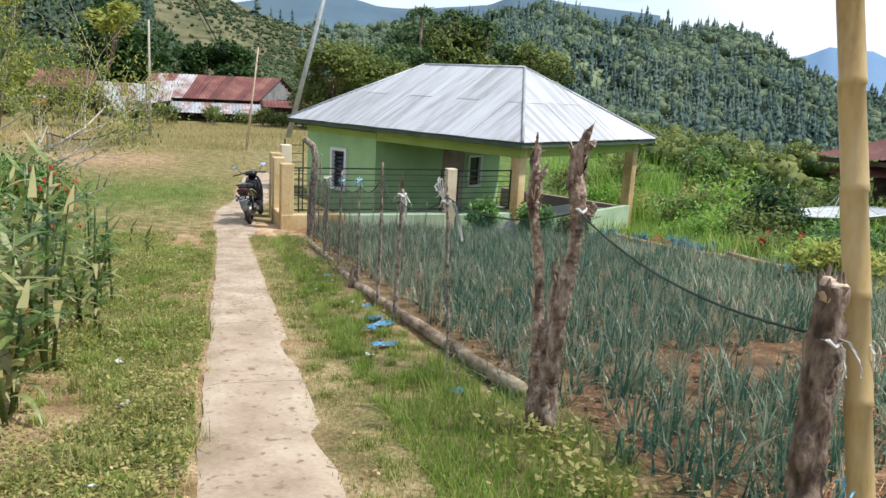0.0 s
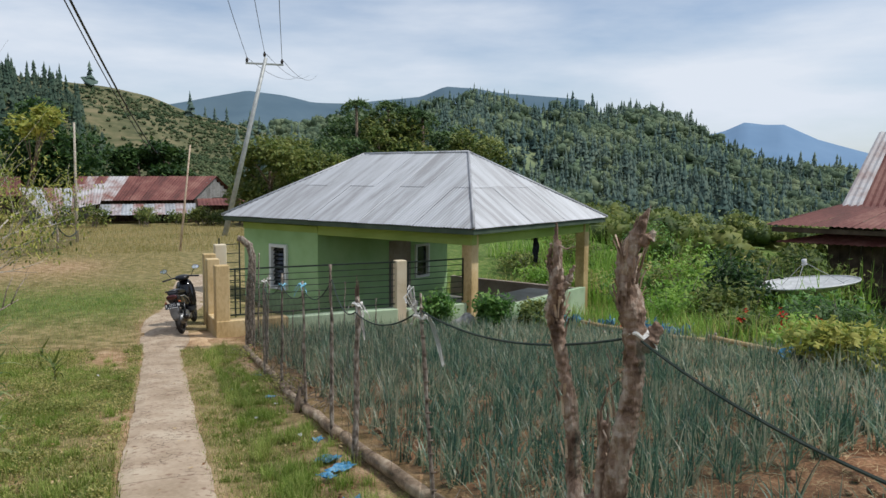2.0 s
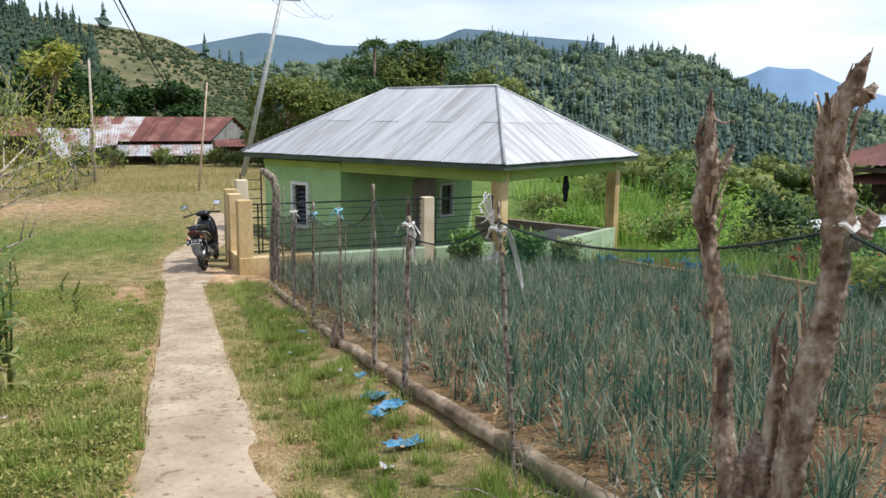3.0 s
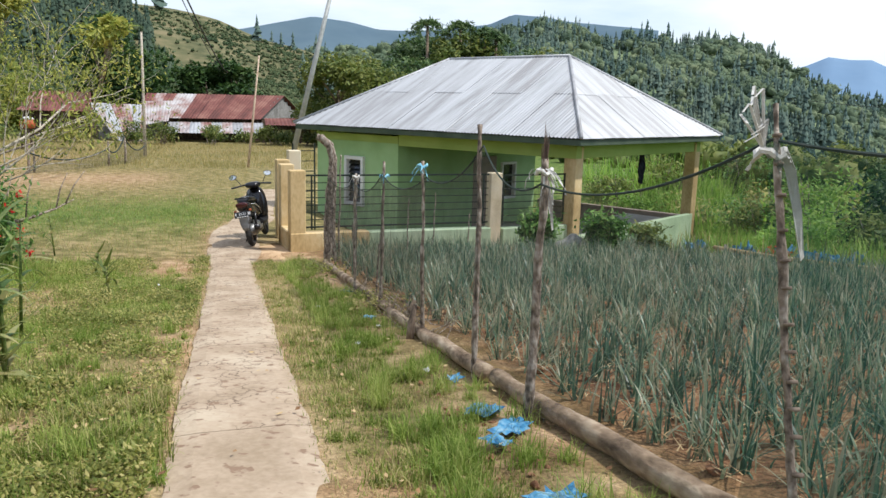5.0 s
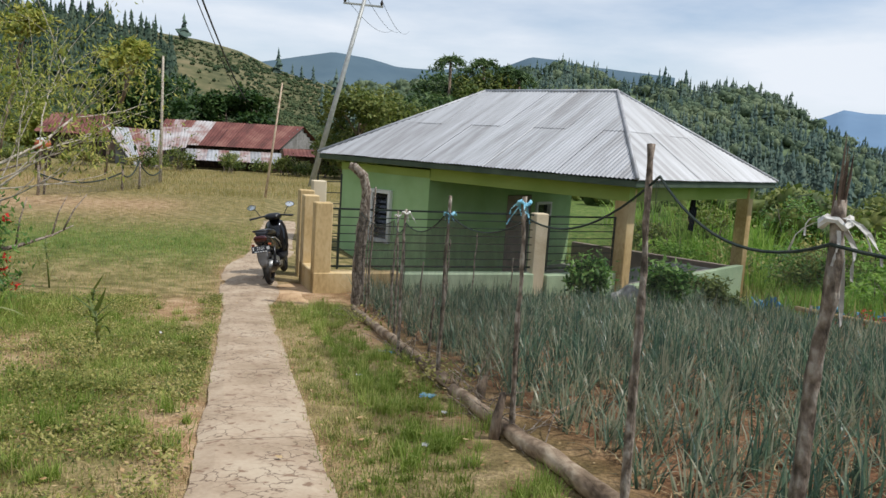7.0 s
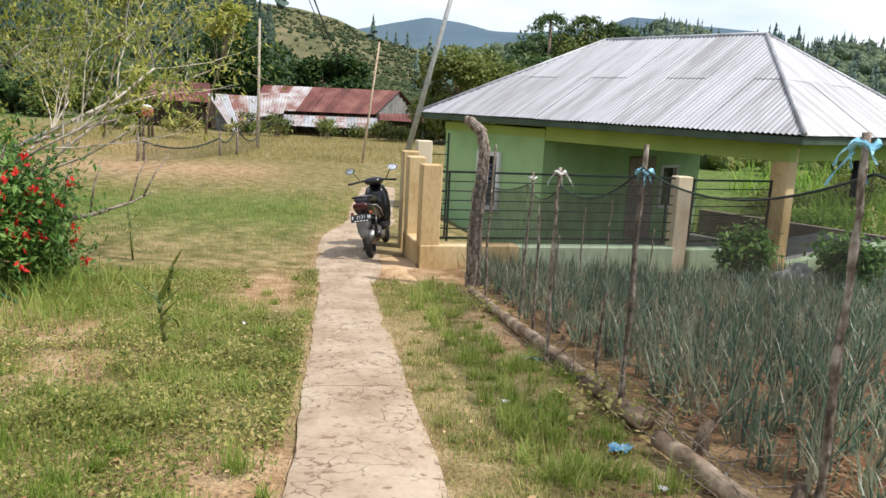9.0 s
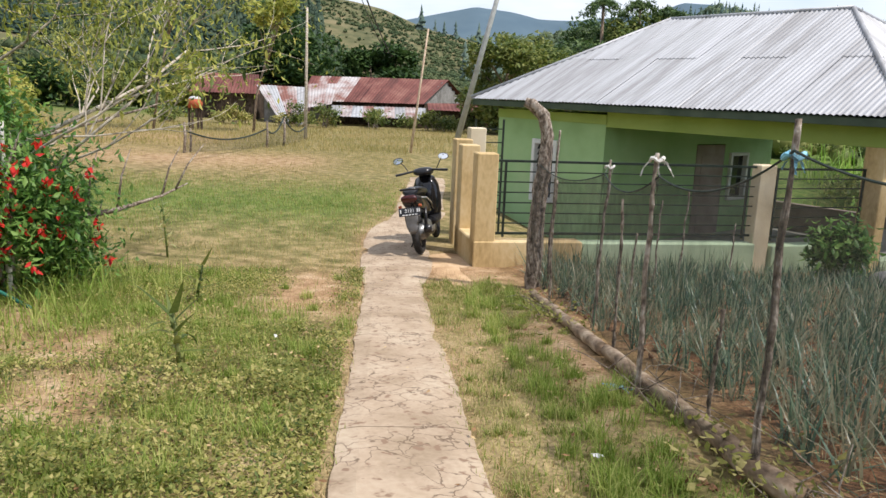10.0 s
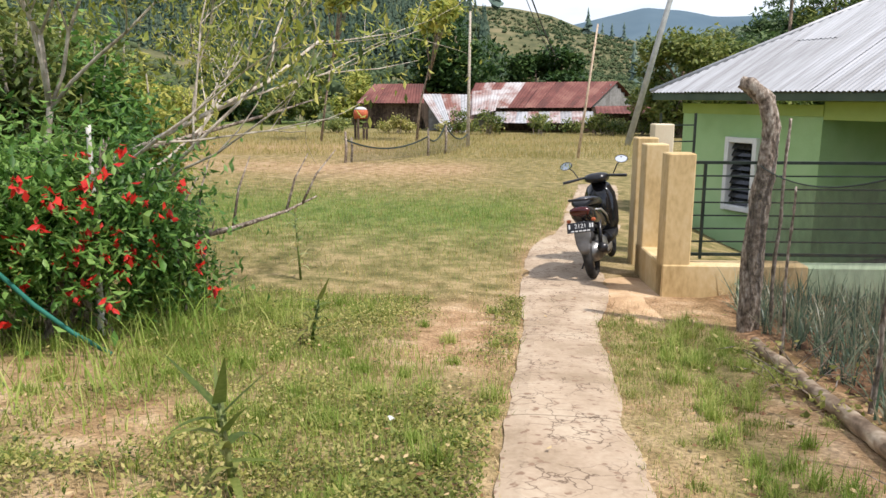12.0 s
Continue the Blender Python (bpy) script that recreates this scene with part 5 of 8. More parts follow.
# ---- pollarded twin-stemmed tree, stump and bamboo pole ----
def build_pollard():
    t = thing("pollard_tree", "pruned leafless tree with two rough brown stems", "tree")
    x, y = at(12.645, 0.31)
    z = hz(x, y)
    rng = random.Random(5)
    V = Vector

    def limb(name, pts, rad, sides=14, amp=0.010):
        return limb_part(name, pts, rad, M["redbark"], t, sides + 8, 18, amp * 0.75, 62.0)

    lx, ly, rx, ry = x - 0.185, y + 0.12, x + 0.128, y - 0.045
    limb("trunk", [(x, y, z - 0.2), (x, y, z + 0.10), (x - 0.01, y + 0.01, z + 0.38), (x - 0.005, y, z + 0.52), (x, y, z + 0.58)], [0.095, 0.072, 0.064, 0.050, 0.02], 22, 0.024)
    limb("stem", [(x - 0.06, y + 0.03, z + 0.30), (lx + 0.045, ly, 1.94), (lx + 0.038, ly, 2.08), (lx + 0.025, ly, 2.20), (lx, ly, 2.30), (lx - 0.028, ly, 2.42), (lx - 0.04, ly, 2.50), (lx - 0.03, ly, 2.58), (lx - 0.034, ly, 2.65), (lx - 0.04, ly, 2.79)], [0.032, 0.026, 0.024, 0.022, 0.022, 0.024, 0.030, 0.028, 0.016, 0.004], 14, 0.010)
    limb("stem", [(x + 0.04, y - 0.01, z + 0.30), (rx - 0.055, ry, 1.92), (rx - 0.045, ry, 2.07), (rx - 0.022, ry, 2.20), (rx - 0.006, ry, 2.30), (rx, ry, 2.405), (rx - 0.004, ry, 2.50), (rx - 0.014, ry, 2.56), (rx - 0.034, ry, 2.64), (rx - 0.032, ry, 2.715), (rx - 0.006, ry, 2.776), (rx + 0.025, ry + 0.01, 2.855)], [0.036, 0.036, 0.036, 0.035, 0.030, 0.029, 0.033, 0.040, 0.029, 0.029, 0.021, 0.005], 14, 0.010)
    limb("stub", [(x + 0.02, y, z + 0.3), (x + 0.02, y - 0.005, 2.04), (x + 0.02, y, 2.19)], [0.03, 0.022, 0.014])
    limb("stub", [(rx - 0.01, ry, 2.44), (rx + 0.035, ry + 0.02, 2.47), (rx + 0.06, ry + 0.03, 2.52)], [0.030, 0.026, 0.012])
    limb("stub", [(rx - 0.006, ry, 2.76), (rx + 0.025, ry + 0.01, 2.765), (rx + 0.04, ry + 0.02, 2.79)], [0.020, 0.016, 0.006])
    limb("stub", [(lx - 0.03, ly, 2.56), (lx + 0.005, ly + 0.01, 2.60), (lx + 0.02, ly + 0.015, 2.65)], [0.018, 0.012, 0.004])
    limb("stub", [(lx - 0.03, ly, 2.58), (lx - 0.06, ly, 2.65), (lx - 0.06, ly, 2.72)], [0.014, 0.010, 0.003])
    tube_part("twig", [(lx - 0.036, ly, 2.72), (lx + 0.0, ly, 2.705), (lx + 0.03, ly, 2.715)], [0.004, 0.003, 0.0015], M["redbark"], t, 5)
    tube_part("twig", [(x + 0.015, y, 2.10), (x + 0.005, y, 2.22), (x + 0.03, y, 2.30), (x + 0.07, y - 0.01, 2.34)], [0.005, 0.004, 0.003, 0.002], M["redbark"], t, 5)
    up = V((0, 0, 1))
    splinters(t, V((x + 0.02, y, 2.17)), up, rng, 5, 0.07, 0.020, "redbark")
    splinters(t, V((lx - 0.034, ly, 2.62)), V((-0.1, 0.05, 1)), rng, 8, 0.13, 0.020, "redbark")
    splinters(t, V((rx - 0.034, ry, 2.66)), V((0.05, 0, 1)), rng, 8, 0.12, 0.026, "split_wood")
    splinters(t, V((rx + 0.0, ry, 2.77)), V((0.2, 0.1, 1)), rng, 6, 0.10, 0.018, "redbark")
    splinters(t, V((x + 0.01, y, z + 0.50)), up, rng, 8, 0.12, 0.045, "redbark")
    # loose strips of bark
    for k in range(120):
        f = rng.random()
        side = rng.random() < 0.5
        a, b = (V((lx + 0.03, ly, 1.95)), V((lx - 0.035, ly, 2.6))) if side else (V((rx - 0.05, ry, 1.95)), V((rx - 0.02, ry, 2.72)))
        if k % 2:
            f = rng.uniform(0.78, 1.0)
        p = a.lerp(b, f)
        ang = rng.uniform(0, 6.28)
        d = V((math.cos(ang), math.sin(ang), 0))
        bm = bmesh.new()
        ln = rng.uniform(0.03, 0.08)
        e = d.cross(V((0, 0, 1)))
        q = p + d * (0.024 if side else 0.034)
        vs = [bm.verts.new(q + e * s * 0.0045 + V((0, 0, h)) + d * o) for h, o in ((0, 0.0), (ln * 0.6, 0.008), (ln, 0.02)) for s in (-1, 1)]
        bm.faces.new((vs[0], vs[1], vs[3], vs[2]))
        bm.faces.new((vs[2], vs[3], vs[5], vs[4]))
        part("bark_flake", bm, M["split_wood" if k % 3 == 0 else "redbark"], t)
    knot(t, V((rx + 0.005, ry, 2.49)), "rag", rng, 4, 0.08, 0.010, "grey-white cloth tie")
    # stump with bamboo pole
    st = thing("stump", "rough dark cut tree stump tied with white twine", "stump")
    sx, sy = 12.07, -7.52
    sz = hz(sx, sy)
    limb_part("trunk", [(sx + 0.03, sy - 0.02, sz - 0.1), (sx + 0.02, sy, sz + 0.2), (sx, sy, sz + 0.6), (sx, sy, 2.54)], [0.058, 0.046, 0.040, 0.037], M["stump_bark"], st, 24, 16, 0.020, 24.0)
    splinters(st, V((sx, sy, 2.53)), V((0, 0, 1)), rng, 7, 0.06, 0.032, "stump_bark")
    tube_part("cut_top", [(sx, sy, 2.50), (sx + 0.004, sy, 2.545), (sx + 0.006, sy, 2.552)], [0.036, 0.034, 0.028], M["split_wood"], st, 11, 0.4, "pale cut wood")
    knot(st, V((sx + 0.01, sy - 0.01, 2.40)), "rag", rng, 8, 0.34, 0.007, "white twine")
    bp = thing("bamboo_pole", "upright tan bamboo pole with ringed nodes", "pole")
    bx, by = 12.09, -7.40
    bz = hz(bx, by)
    pts, rad = [], []
    zz = bz - 0.15
    while zz < 4.1:
        for dz, k in ((0, 1.0), (0.012, 1.1), (0.024, 1.0)):
            pts.append((bx - 0.2 * (zz - 2.55), by + 0.13 * (zz - 2.55), zz + dz))
            rad.append(0.034 * k)
        zz += 0.27
    tube_part("culm", pts, rad, M["bamboo"], bp, 14)
    knot(bp, V((bx + 0.03, by - 0.02, 2.38)), "rag", rng, 6, 0.22, 0.007, "white twine")
    knot(bp, V((bx + 0.10, by - 0.06, 2.02)), "bluerag", rng, 5, 0.16, 0.010, "torn blue plastic strip")


build_pollard()


# ---- plants ----
def plant(name, label, category, foot, height_m, radius, n, size, material, seed, stems=5, droop=0.3, ratio=0.45, squash=(1, 1, 1), hollow=0.35, group="", stem_mat="stick"):
    """A shrub or small crown: stems and many single leaves, joined per part."""
    rng = np.random.default_rng(seed)
    pr = random.Random(seed)
    t = thing(name, label, category, group=group)
    x, y, z = foot
    for k in range(stems):
        bm = bmesh.new()
        a = pr.uniform(0, 6.28)
        top = Vector((x + math.cos(a) * radius * 0.7 * pr.random() * squash[0], y + math.sin(a) * radius * 0.7 * pr.random() * squash[1], z + height_m * pr.uniform(0.6, 0.95)))
        p0 = Vector((x + pr.uniform(-1, 1) * radius * 0.3, y + pr.uniform(-1, 1) * radius * 0.3, z - 0.03))
        mid = p0.lerp(top, 0.5) + Vector((pr.uniform(-0.1, 0.1), pr.uniform(-0.1, 0.1), 0)) * radius
        r0 = 0.012 + 0.012 * height_m
        tube(bm, [p0, mid, top], [r0, r0 * 0.6, r0 * 0.2], 6, 0.2, rng=pr)
        part("stem", bm, M[stem_mat], t)
    # clustered leaf places within a lumpy shell
    lumps = rng.normal(0, 1, (max(6, n // 90), 3))
    lumps /= np.linalg.norm(lumps, axis=1, keepdims=True)
    lumps *= rng.uniform(hollow, 1.0, (len(lumps), 1))
    pick = rng.integers(0, len(lumps), n)
    d = lumps[pick] * 0.78 + rng.normal(0, 0.24, (n, 3))
    c = np.array([x, y, z + height_m * 0.55]) + d * np.array([radius * squash[0], radius * squash[1], height_m * 0.47 * squash[2]])
    c[:, 2] = np.maximum(c[:, 2], z + 0.03)
    v, f = leaves(c, size, rng, droop, ratio)
    part_ob = fast("foliage", v, f, M[material], t)
    tagged(part_ob, kind="stuff")
    return t, c


def tree(name, label, foot, tall, spread_m, trunk_r, n, size, material, seed, crown0=0.35, lean=(0, 0), lumps=16, gap=0.30):
    """A tree: tapered trunk, limbs, and a crown of many leaves in uneven clumps."""
    rng, pr = np.random.default_rng(seed), random.Random(seed)
    t = thing(name, label, "tree")
    x, y, z = foot
    top = Vector((x + lean[0], y + lean[1], z + tall * 0.8))
    base = Vector((x, y, z - 0.2))
    tube_part("trunk", [base, base.lerp(top, 0.35) + Vector((pr.uniform(-1, 1), pr.uniform(-1, 1), 0)) * 0.03 * tall, top], [trunk_r, trunk_r * 0.7, trunk_r * 0.25], M["bark"], t, 9, 0.15)
    cs = []
    for k in range(lumps):
        a, h = pr.uniform(0, 6.28), pr.uniform(crown0, 0.95)
        w = spread_m * math.sin(math.pi * min(1, max(0.12, (1.02 - h) / (1.02 - crown0)))) ** 0.6 * pr.uniform(0.35, 1.0)
        c = Vector((x + lean[0] * h + math.cos(a) * w, y + lean[1] * h + math.sin(a) * w, z + tall * h))
        cs.append((c, spread_m * pr.uniform(0.28, 0.5)))
        if k < 9:
            st = base.lerp(top, max(0.25, h - 0.25))
            tube_part("limb", [st, st.lerp(c, 0.5) + Vector((0, 0, 0.03 * tall)), c], [trunk_r * 0.4, trunk_r * 0.25, trunk_r * 0.08], M["bark"], t, 6, 0.15)
    per = n // lumps
    pts = []
    for c, r in cs:
        d = rng.normal(0, 1, (per, 3))
        d /= np.linalg.norm(d, axis=1, keepdims=True)
        pts.append(np.array(c) + d * r * rng.uniform(1 - gap, 1.08, (per, 1)) * np.array([1, 1, 0.75]))
    v, f = leaves(np.concatenate(pts), size, rng, 0.25, 0.6)
    tagged(fast("crown", v, f, M[material], t), kind="stuff")
    return t


def foot(x, y):
    return (x, y, hz(x, y))


tree("tree", "large dark round-crowned tree behind the red-roofed houses", foot(-55, 25), 9.4, 4.6, 0.4, 9000, 0.55, "leaf_dark", 1, 0.12, lumps=26)
tree("tree", "low dark broadleaf tree beyond the roofs", foot(-51, 30.5), 5.6, 2.4, 0.25, 3600, 0.5, "leaf_dark", 2, 0.12)
tree("tree", "dark broadleaf tree beyond the roofs", foot(-50, 33), 6.4, 2.6, 0.25, 3600, 0.5, "leaf_dark", 3, 0.12)
tree("tree", "olive-green round tree behind the leaning pole", foot(-30, 27.5), 6.0, 3.0, 0.25, 6500, 0.34, "leaf_olive", 4, 0.1, lumps=22)
tree("tree", "olive-green tree beside the leaning pole", foot(-27.5, 30.5), 5.0, 2.4, 0.2, 4200, 0.34, "leaf_olive", 5, 0.1)
for i, (b, top, w) in enumerate([(47.2, 6.6, 3.4), (44.6, 8.6, 3.8), (42.2, 8.9, 3.6), (40.0, 8.6, 3.6), (37.8, 8.4, 3.8), (35.6, 7.8, 3.6), (33.4, 7.4, 3.4), (43.5, 6.0, 3.6), (38.9, 5.8, 3.6), (45.8, 5.0, 3.4)]):
    dist = 70 + 3 * (i % 3) - 6 * (i > 6)
    x, y = 9.8 - dist * math.sin(radians(b)), -7.6 + dist * math.cos(radians(b))
    tree("tree", "dense green broadleaf tree in the valley wood behind the house", (x, y, -4.0), top + 4.0, w, 0.3, 6500, 0.42, "grove_leaf" if i % 3 else "leaf_olive", 10 + i, 0.3, lumps=30)


def plume_tree(b, dist, top, seed):
    """A tall bare trunk with an umbrella of arching feathery fronds."""
    pr, rng = random.Random(seed), np.random.default_rng(seed)
    x, y = 9.8 - dist * math.sin(radians(b)), -7.6 + dist * math.cos(radians(b))
    t = thing("plume_tree", "tall slender tree with an umbrella of feathery fronds", "tree", group="plumed trees over the wood")
    crown = Vector((x, y, top - 0.5))
    tube_part("trunk", [(x + 0.3, y, -4.0), (x + 0.15, y, 3.0), crown], [0.2, 0.16, 0.12], M["bark"], t, 8, 0.1)
    for k in range(13):
        a = 2.4 * k + pr.uniform(-0.3, 0.3)
        ln, rise = pr.uniform(1.2, 1.9), pr.uniform(0.2, 0.8)
        rib = [crown + Vector((math.cos(a) * ln * f, math.sin(a) * ln * f, rise * 1.8 * f - (rise * 1.8 + 0.7) * f * f)) for f in (0, 0.25, 0.5, 0.75, 1.0)]
        spots = np.array([tuple(p + Vector((pr.gauss(0, 0.12), pr.gauss(0, 0.12), pr.gauss(0, 0.08)))) for p in rib[1:] for _ in range(16)])
        v, f = leaves(spots, 0.42, rng, 0.6, 0.3)
        fast("frond", v, f, M["grove_leaf"], t)


for k, (b, top) in enumerate([(42.3, 10.3), (39.9, 10.2), (38.1, 9.7), (37.3, 9.3)]):
    plume_tree(b, 71, top, 700 + k)
for i, (x, y, h) in enumerate([(-33.3, 7.1, 8.3), (-31.4, 11.7, 7.3)]):
    tree("tree", "slender young tree with a sparse yellow-green tuft", foot(x - 0.3, y - 0.5), h, 1.3, 0.08, 700, 0.36, "leaf_yellow", 30 + i, 0.78, (0.6, 1.1), 9)
frng = np.random.default_rng(12)
for i in range(22):
    s, r = frng.uniform(-68, -55), frng.uniform(-38, -10)
    x, y = at(s, r)
    tree("tree", "shrubby tree along the far edge of the field", foot(x, y), frng.uniform(2.2, 4.6), frng.uniform(1.4, 2.4), 0.15, 1500, 0.42, ("leaf_olive", "leaf_dark", "leaf_yellow")[i % 3], 60 + i, 0.1, lumps=12)
for i in range(19):
    s, r = -41.5 + frng.uniform(-1.2, 1.6), frng.uniform(-15.5, 4.5)
    x, y = at(s, r)
    plant("shrub", "weedy green shrub in front of the red-roofed houses", "shrub", foot(x, y), frng.uniform(0.9, 1.7), frng.uniform(0.7, 1.3), 420, 0.22, ("leaf_olive", "weed", "leaf_olive")[i % 3], 90 + i, group="shrubs before the houses")
for i in range(7):
    s, r = -19.5 + frng.uniform(-3, 3), frng.uniform(-19, -13.5)
    x, y = at(s, r)
    plant("shrub", "straggly olive shrub at the edge of the field", "shrub", foot(x, y), frng.uniform(1.6, 3.2), frng.uniform(0.9, 1.6), 900, 0.2, ("leaf_olive", "leaf_yellow")[i % 2], 110 + i, stems=9, group="field edge shrubs")

# flowering shrub by the lane
_, c1 = plant("flowering_shrub", "dense dark green shrub covered in red flowers", "shrub", foot(-0.35, -5.05), 1.55, 1.05, 12000, 0.082, "leaf", 41, 9, 0.45, 0.42)
plant("flowering_shrub", "second clump of the dark green flowering shrub", "shrub", foot(-0.1, -6.2), 1.6, 1.0, 8000, 0.085, "leaf", 42, 7, 0.45, 0.42)


def blossoms(places, seed, size, label):
    rng = np.random.default_rng(seed)
    bunch = np.repeat(places, 7, 0) + rng.normal(0, 0.022, (len(places) * 7, 3))
    v, f = leaves(bunch, size, rng, 0.6, 0.5)
    tagged(fast("flowers", v, f, M["red"]), label, "flowers", kind="stuff")


brng = np.random.default_rng(6)
cc = c1 - np.array([-0.35, -5.05, 1.0])
outer = c1[(cc[:, 0] * 0.8 + cc[:, 1] * 0.3 > 0.35) & (c1[:, 2] < 1.5)]
blossoms(outer[brng.choice(len(outer), 46, replace=False)] + np.array([0.11, 0.03, 0]), 7, 0.068, "bright red blossoms on the shrub")

plant("flowering_shrub", "low outer clump of the flowering shrub by the branch", "shrub", foot(-0.75, -4.3), 0.95, 0.55, 3000, 0.08, "leaf", 43, 5, 0.45, 0.42)
# bare-branched tree with yellowing leaves above the shrub
def build_bare_tree():
    t = thing("bare_tree", "leaning small tree with bare pale branches and sparse yellow leaves", "tree")
    pr = random.Random(21)
    rng = np.random.default_rng(21)
    base = Vector(foot(-1.3, -5.4))
    tips = []

    def grow(p, d, ln, r, depth):
        pts, rad = [p], [r]
        n = 4
        for k in range(n):
            d = (d + Vector((pr.uniform(-1, 1), pr.uniform(-1, 1), pr.uniform(-0.5, 0.7))) * 0.20).normalized()
            p = p + d * ln / n
            pts.append(p)
            rad.append(r * (1 - 0.55 * (k + 1) / n))
        tube_part("branch" if depth else "trunk", pts, rad, M["pale_branch"], t, 7 if depth < 2 else 5, 0.15)
        if depth >= 2:
            tips.extend(pts[1:])
        if depth < 3:
            for q in range(4 if depth else 5):
                k = pr.randint(2, n)
                nd = (d + Vector((pr.uniform(-1, 1), pr.uniform(-1, 1), pr.uniform(-0.45, 0.6))) * 0.95).normalized()
                grow(pts[k], nd, ln * pr.uniform(0.5, 0.75), rad[k] * 0.72, depth + 1)

    grow(base, Vector((0.25, 0.25, 1)).normalized(), 2.2, 0.042, 0)
    grow(base + Vector((0.1, 0.2, 0.9)), Vector((0.2, 0.95, 0.55)).normalized(), 2.8, 0.027, 1)
    grow(base + Vector((0.1, 0.1, 0.5)), Vector((0.35, 0.9, 0.35)).normalized(), 2.2, 0.024, 1)
    grow(base + Vector((0.3, 0.2, 0.7)), Vector((0.75, 0.6, 0.5)).normalized(), 2.0, 0.021, 1)
    grow(base + Vector((-0.4, 0.5, 0.6)), Vector((-0.3, 0.9, 0.6)).normalized(), 2.0, 0.021, 1)
    tp = np.array([tuple(p) for p in tips])
    tp = tp[(tp[:, 2] > 1.7) & (tp[:, 2] < 4.3)]
    c = np.repeat(tp, 7, 0) + rng.normal(0, 0.10, (len(tp) * 7, 3))
    v, f = leaves(c, 0.075, rng, 0.7, 0.35)
    tagged(fast("foliage", v, f, M["leaf_yellow"], t), kind="stuff")
    c = np.repeat(tp, 5, 0) + rng.normal(0, 0.12, (len(tp) * 5, 3))
    v, f = leaves(c, 0.07, rng, 0.7, 0.35)
    tagged(fast("foliage", v, f, M["leaf_olive"], t), kind="stuff")


build_bare_tree()
# low bare branch reaching over the grass
b = thing("dead_branch", "bare dead branch reaching out of the shrub", "branch")
tube_part("branch", [(-0.5, -4.6, 0.55), (-0.55, -4.2, 0.72), (-0.75, -3.8, 0.74), (-1.0, -3.3, 0.82), (-1.1, -3.0, 0.92)], [0.035, 0.03, 0.022, 0.014, 0.006], M["stick"], b, 8, 0.2)
for p, q in (((-0.6, -4.1, 0.72), (-0.7, -3.95, 1.35)), ((-0.75, -3.8, 0.74), (-0.95, -3.6, 1.3)), ((-1.0, -3.3, 0.82), (-1.15, -3.05, 1.3)), ((-1.05, -3.15, 0.86), (-1.15, -2.8, 1.32)), ((-0.55, -4.3, 0.65), (-0.4, -4.1, 1.2))):
    tube_part("twig", [p, Vector(p).lerp(Vector(q), 0.5) + Vector((0.03, -0.03, 0.03)), q], [0.012, 0.009, 0.004], M["stick"], b, 6, 0.2)
b2 = thing("dead_branch", "long pale bare branch leaning over the field", "branch")
tube_part("branch", [(-1.4, -5.6, 0.9), (-1.7, -4.7, 1.25), (-2.1, -3.9, 1.42), (-2.6, -3.0, 1.62), (-2.9, -2.4, 1.78)], [0.03, 0.025, 0.02, 0.014, 0.006], M["stick"], b2, 7, 0.2)
sk = thing("stake", "whitewashed weathered stake standing in the shrub", "stake")
limb_part("pole", [(-0.08, -4.84, 0.1), (-0.06, -4.82, 0.8), (-0.06, -4.81, 1.60)], [0.026, 0.023, 0.017], M["rag"], sk, 10, 8, 0.008, 30.0)


def reed(x, y, tall, seed, leaf=0.34, n=13, label="tall leafy weed with long drooping leaves", material="reed", group="tall weeds by the lane"):
    """An upright stalk with long alternate leaves."""
    rng, pr = np.random.default_rng(seed), random.Random(seed)
    z = hz(x, y)
    t = thing("tall_weed", label, "plant", group=group)
    top = Vector((x + pr.uniform(-0.12, 0.12), y + pr.uniform(-0.12, 0.12), z + tall))
    tube_part("stalk", [(x, y, z - 0.03), Vector((x, y, z)).lerp(top, 0.5), top], [0.014, 0.011, 0.005], M["reed"], t, 6)
    f = np.linspace(0.18, 1.0, n)
    pos = np.array([x, y, z]) + (np.array(top) - np.array([x, y, z])) * f[:, None]
    v, q = blades(pos, leaf * rng.uniform(0.7, 1.2, n), leaf * 0.17 * rng.uniform(0.8, 1.2, n), rng.uniform(0.7, 1.4, n), np.arange(n) * 2.4 + rng.uniform(0, 0.6, n), 1.3, 5)
    # widest in the middle
    fast("leaf_spray", v, q, M[material], t)


lrng = random.Random(33)
for k in range(80):
    s, r = lrng.uniform(8.4, 12.4), -2.05 - abs(lrng.gauss(0, 0.7))
    x, y = at(s, r)
    reed(x, y, lrng.uniform(0.5, 1.3), 200 + k, lrng.uniform(0.22, 0.36), lrng.randint(12, 18))
for k, (s, r, h) in enumerate([(5.0, -2.1, 0.34), (2.6, -2.6, 0.30), (7.2, -2.35, 0.85), (6.9, -2.6, 0.7), (-0.2, -3.6, 0.7), (10.2, -1.95, 0.45)]):
    x, y = at(s, r)
    reed(x, y, h, 300 + k, 0.23, 14, "young leafy weed stalk standing in the grass", "leaf_olive" if k < 2 else "reed", "young weeds")
for k in range(5):
    s, r = lrng.uniform(6.6, 9.5), lrng.uniform(-4.3, -2.7)
    x, y = at(s, r)
    plant("shrub", "bushy weed with yellow-green leaves beside the lane", "shrub", foot(x, y), lrng.uniform(0.8, 1.3), 0.45, 700, 0.10, ("leaf_yellow", "weed", "leaf_olive")[k % 3], 340 + k, group="lane side bushes")
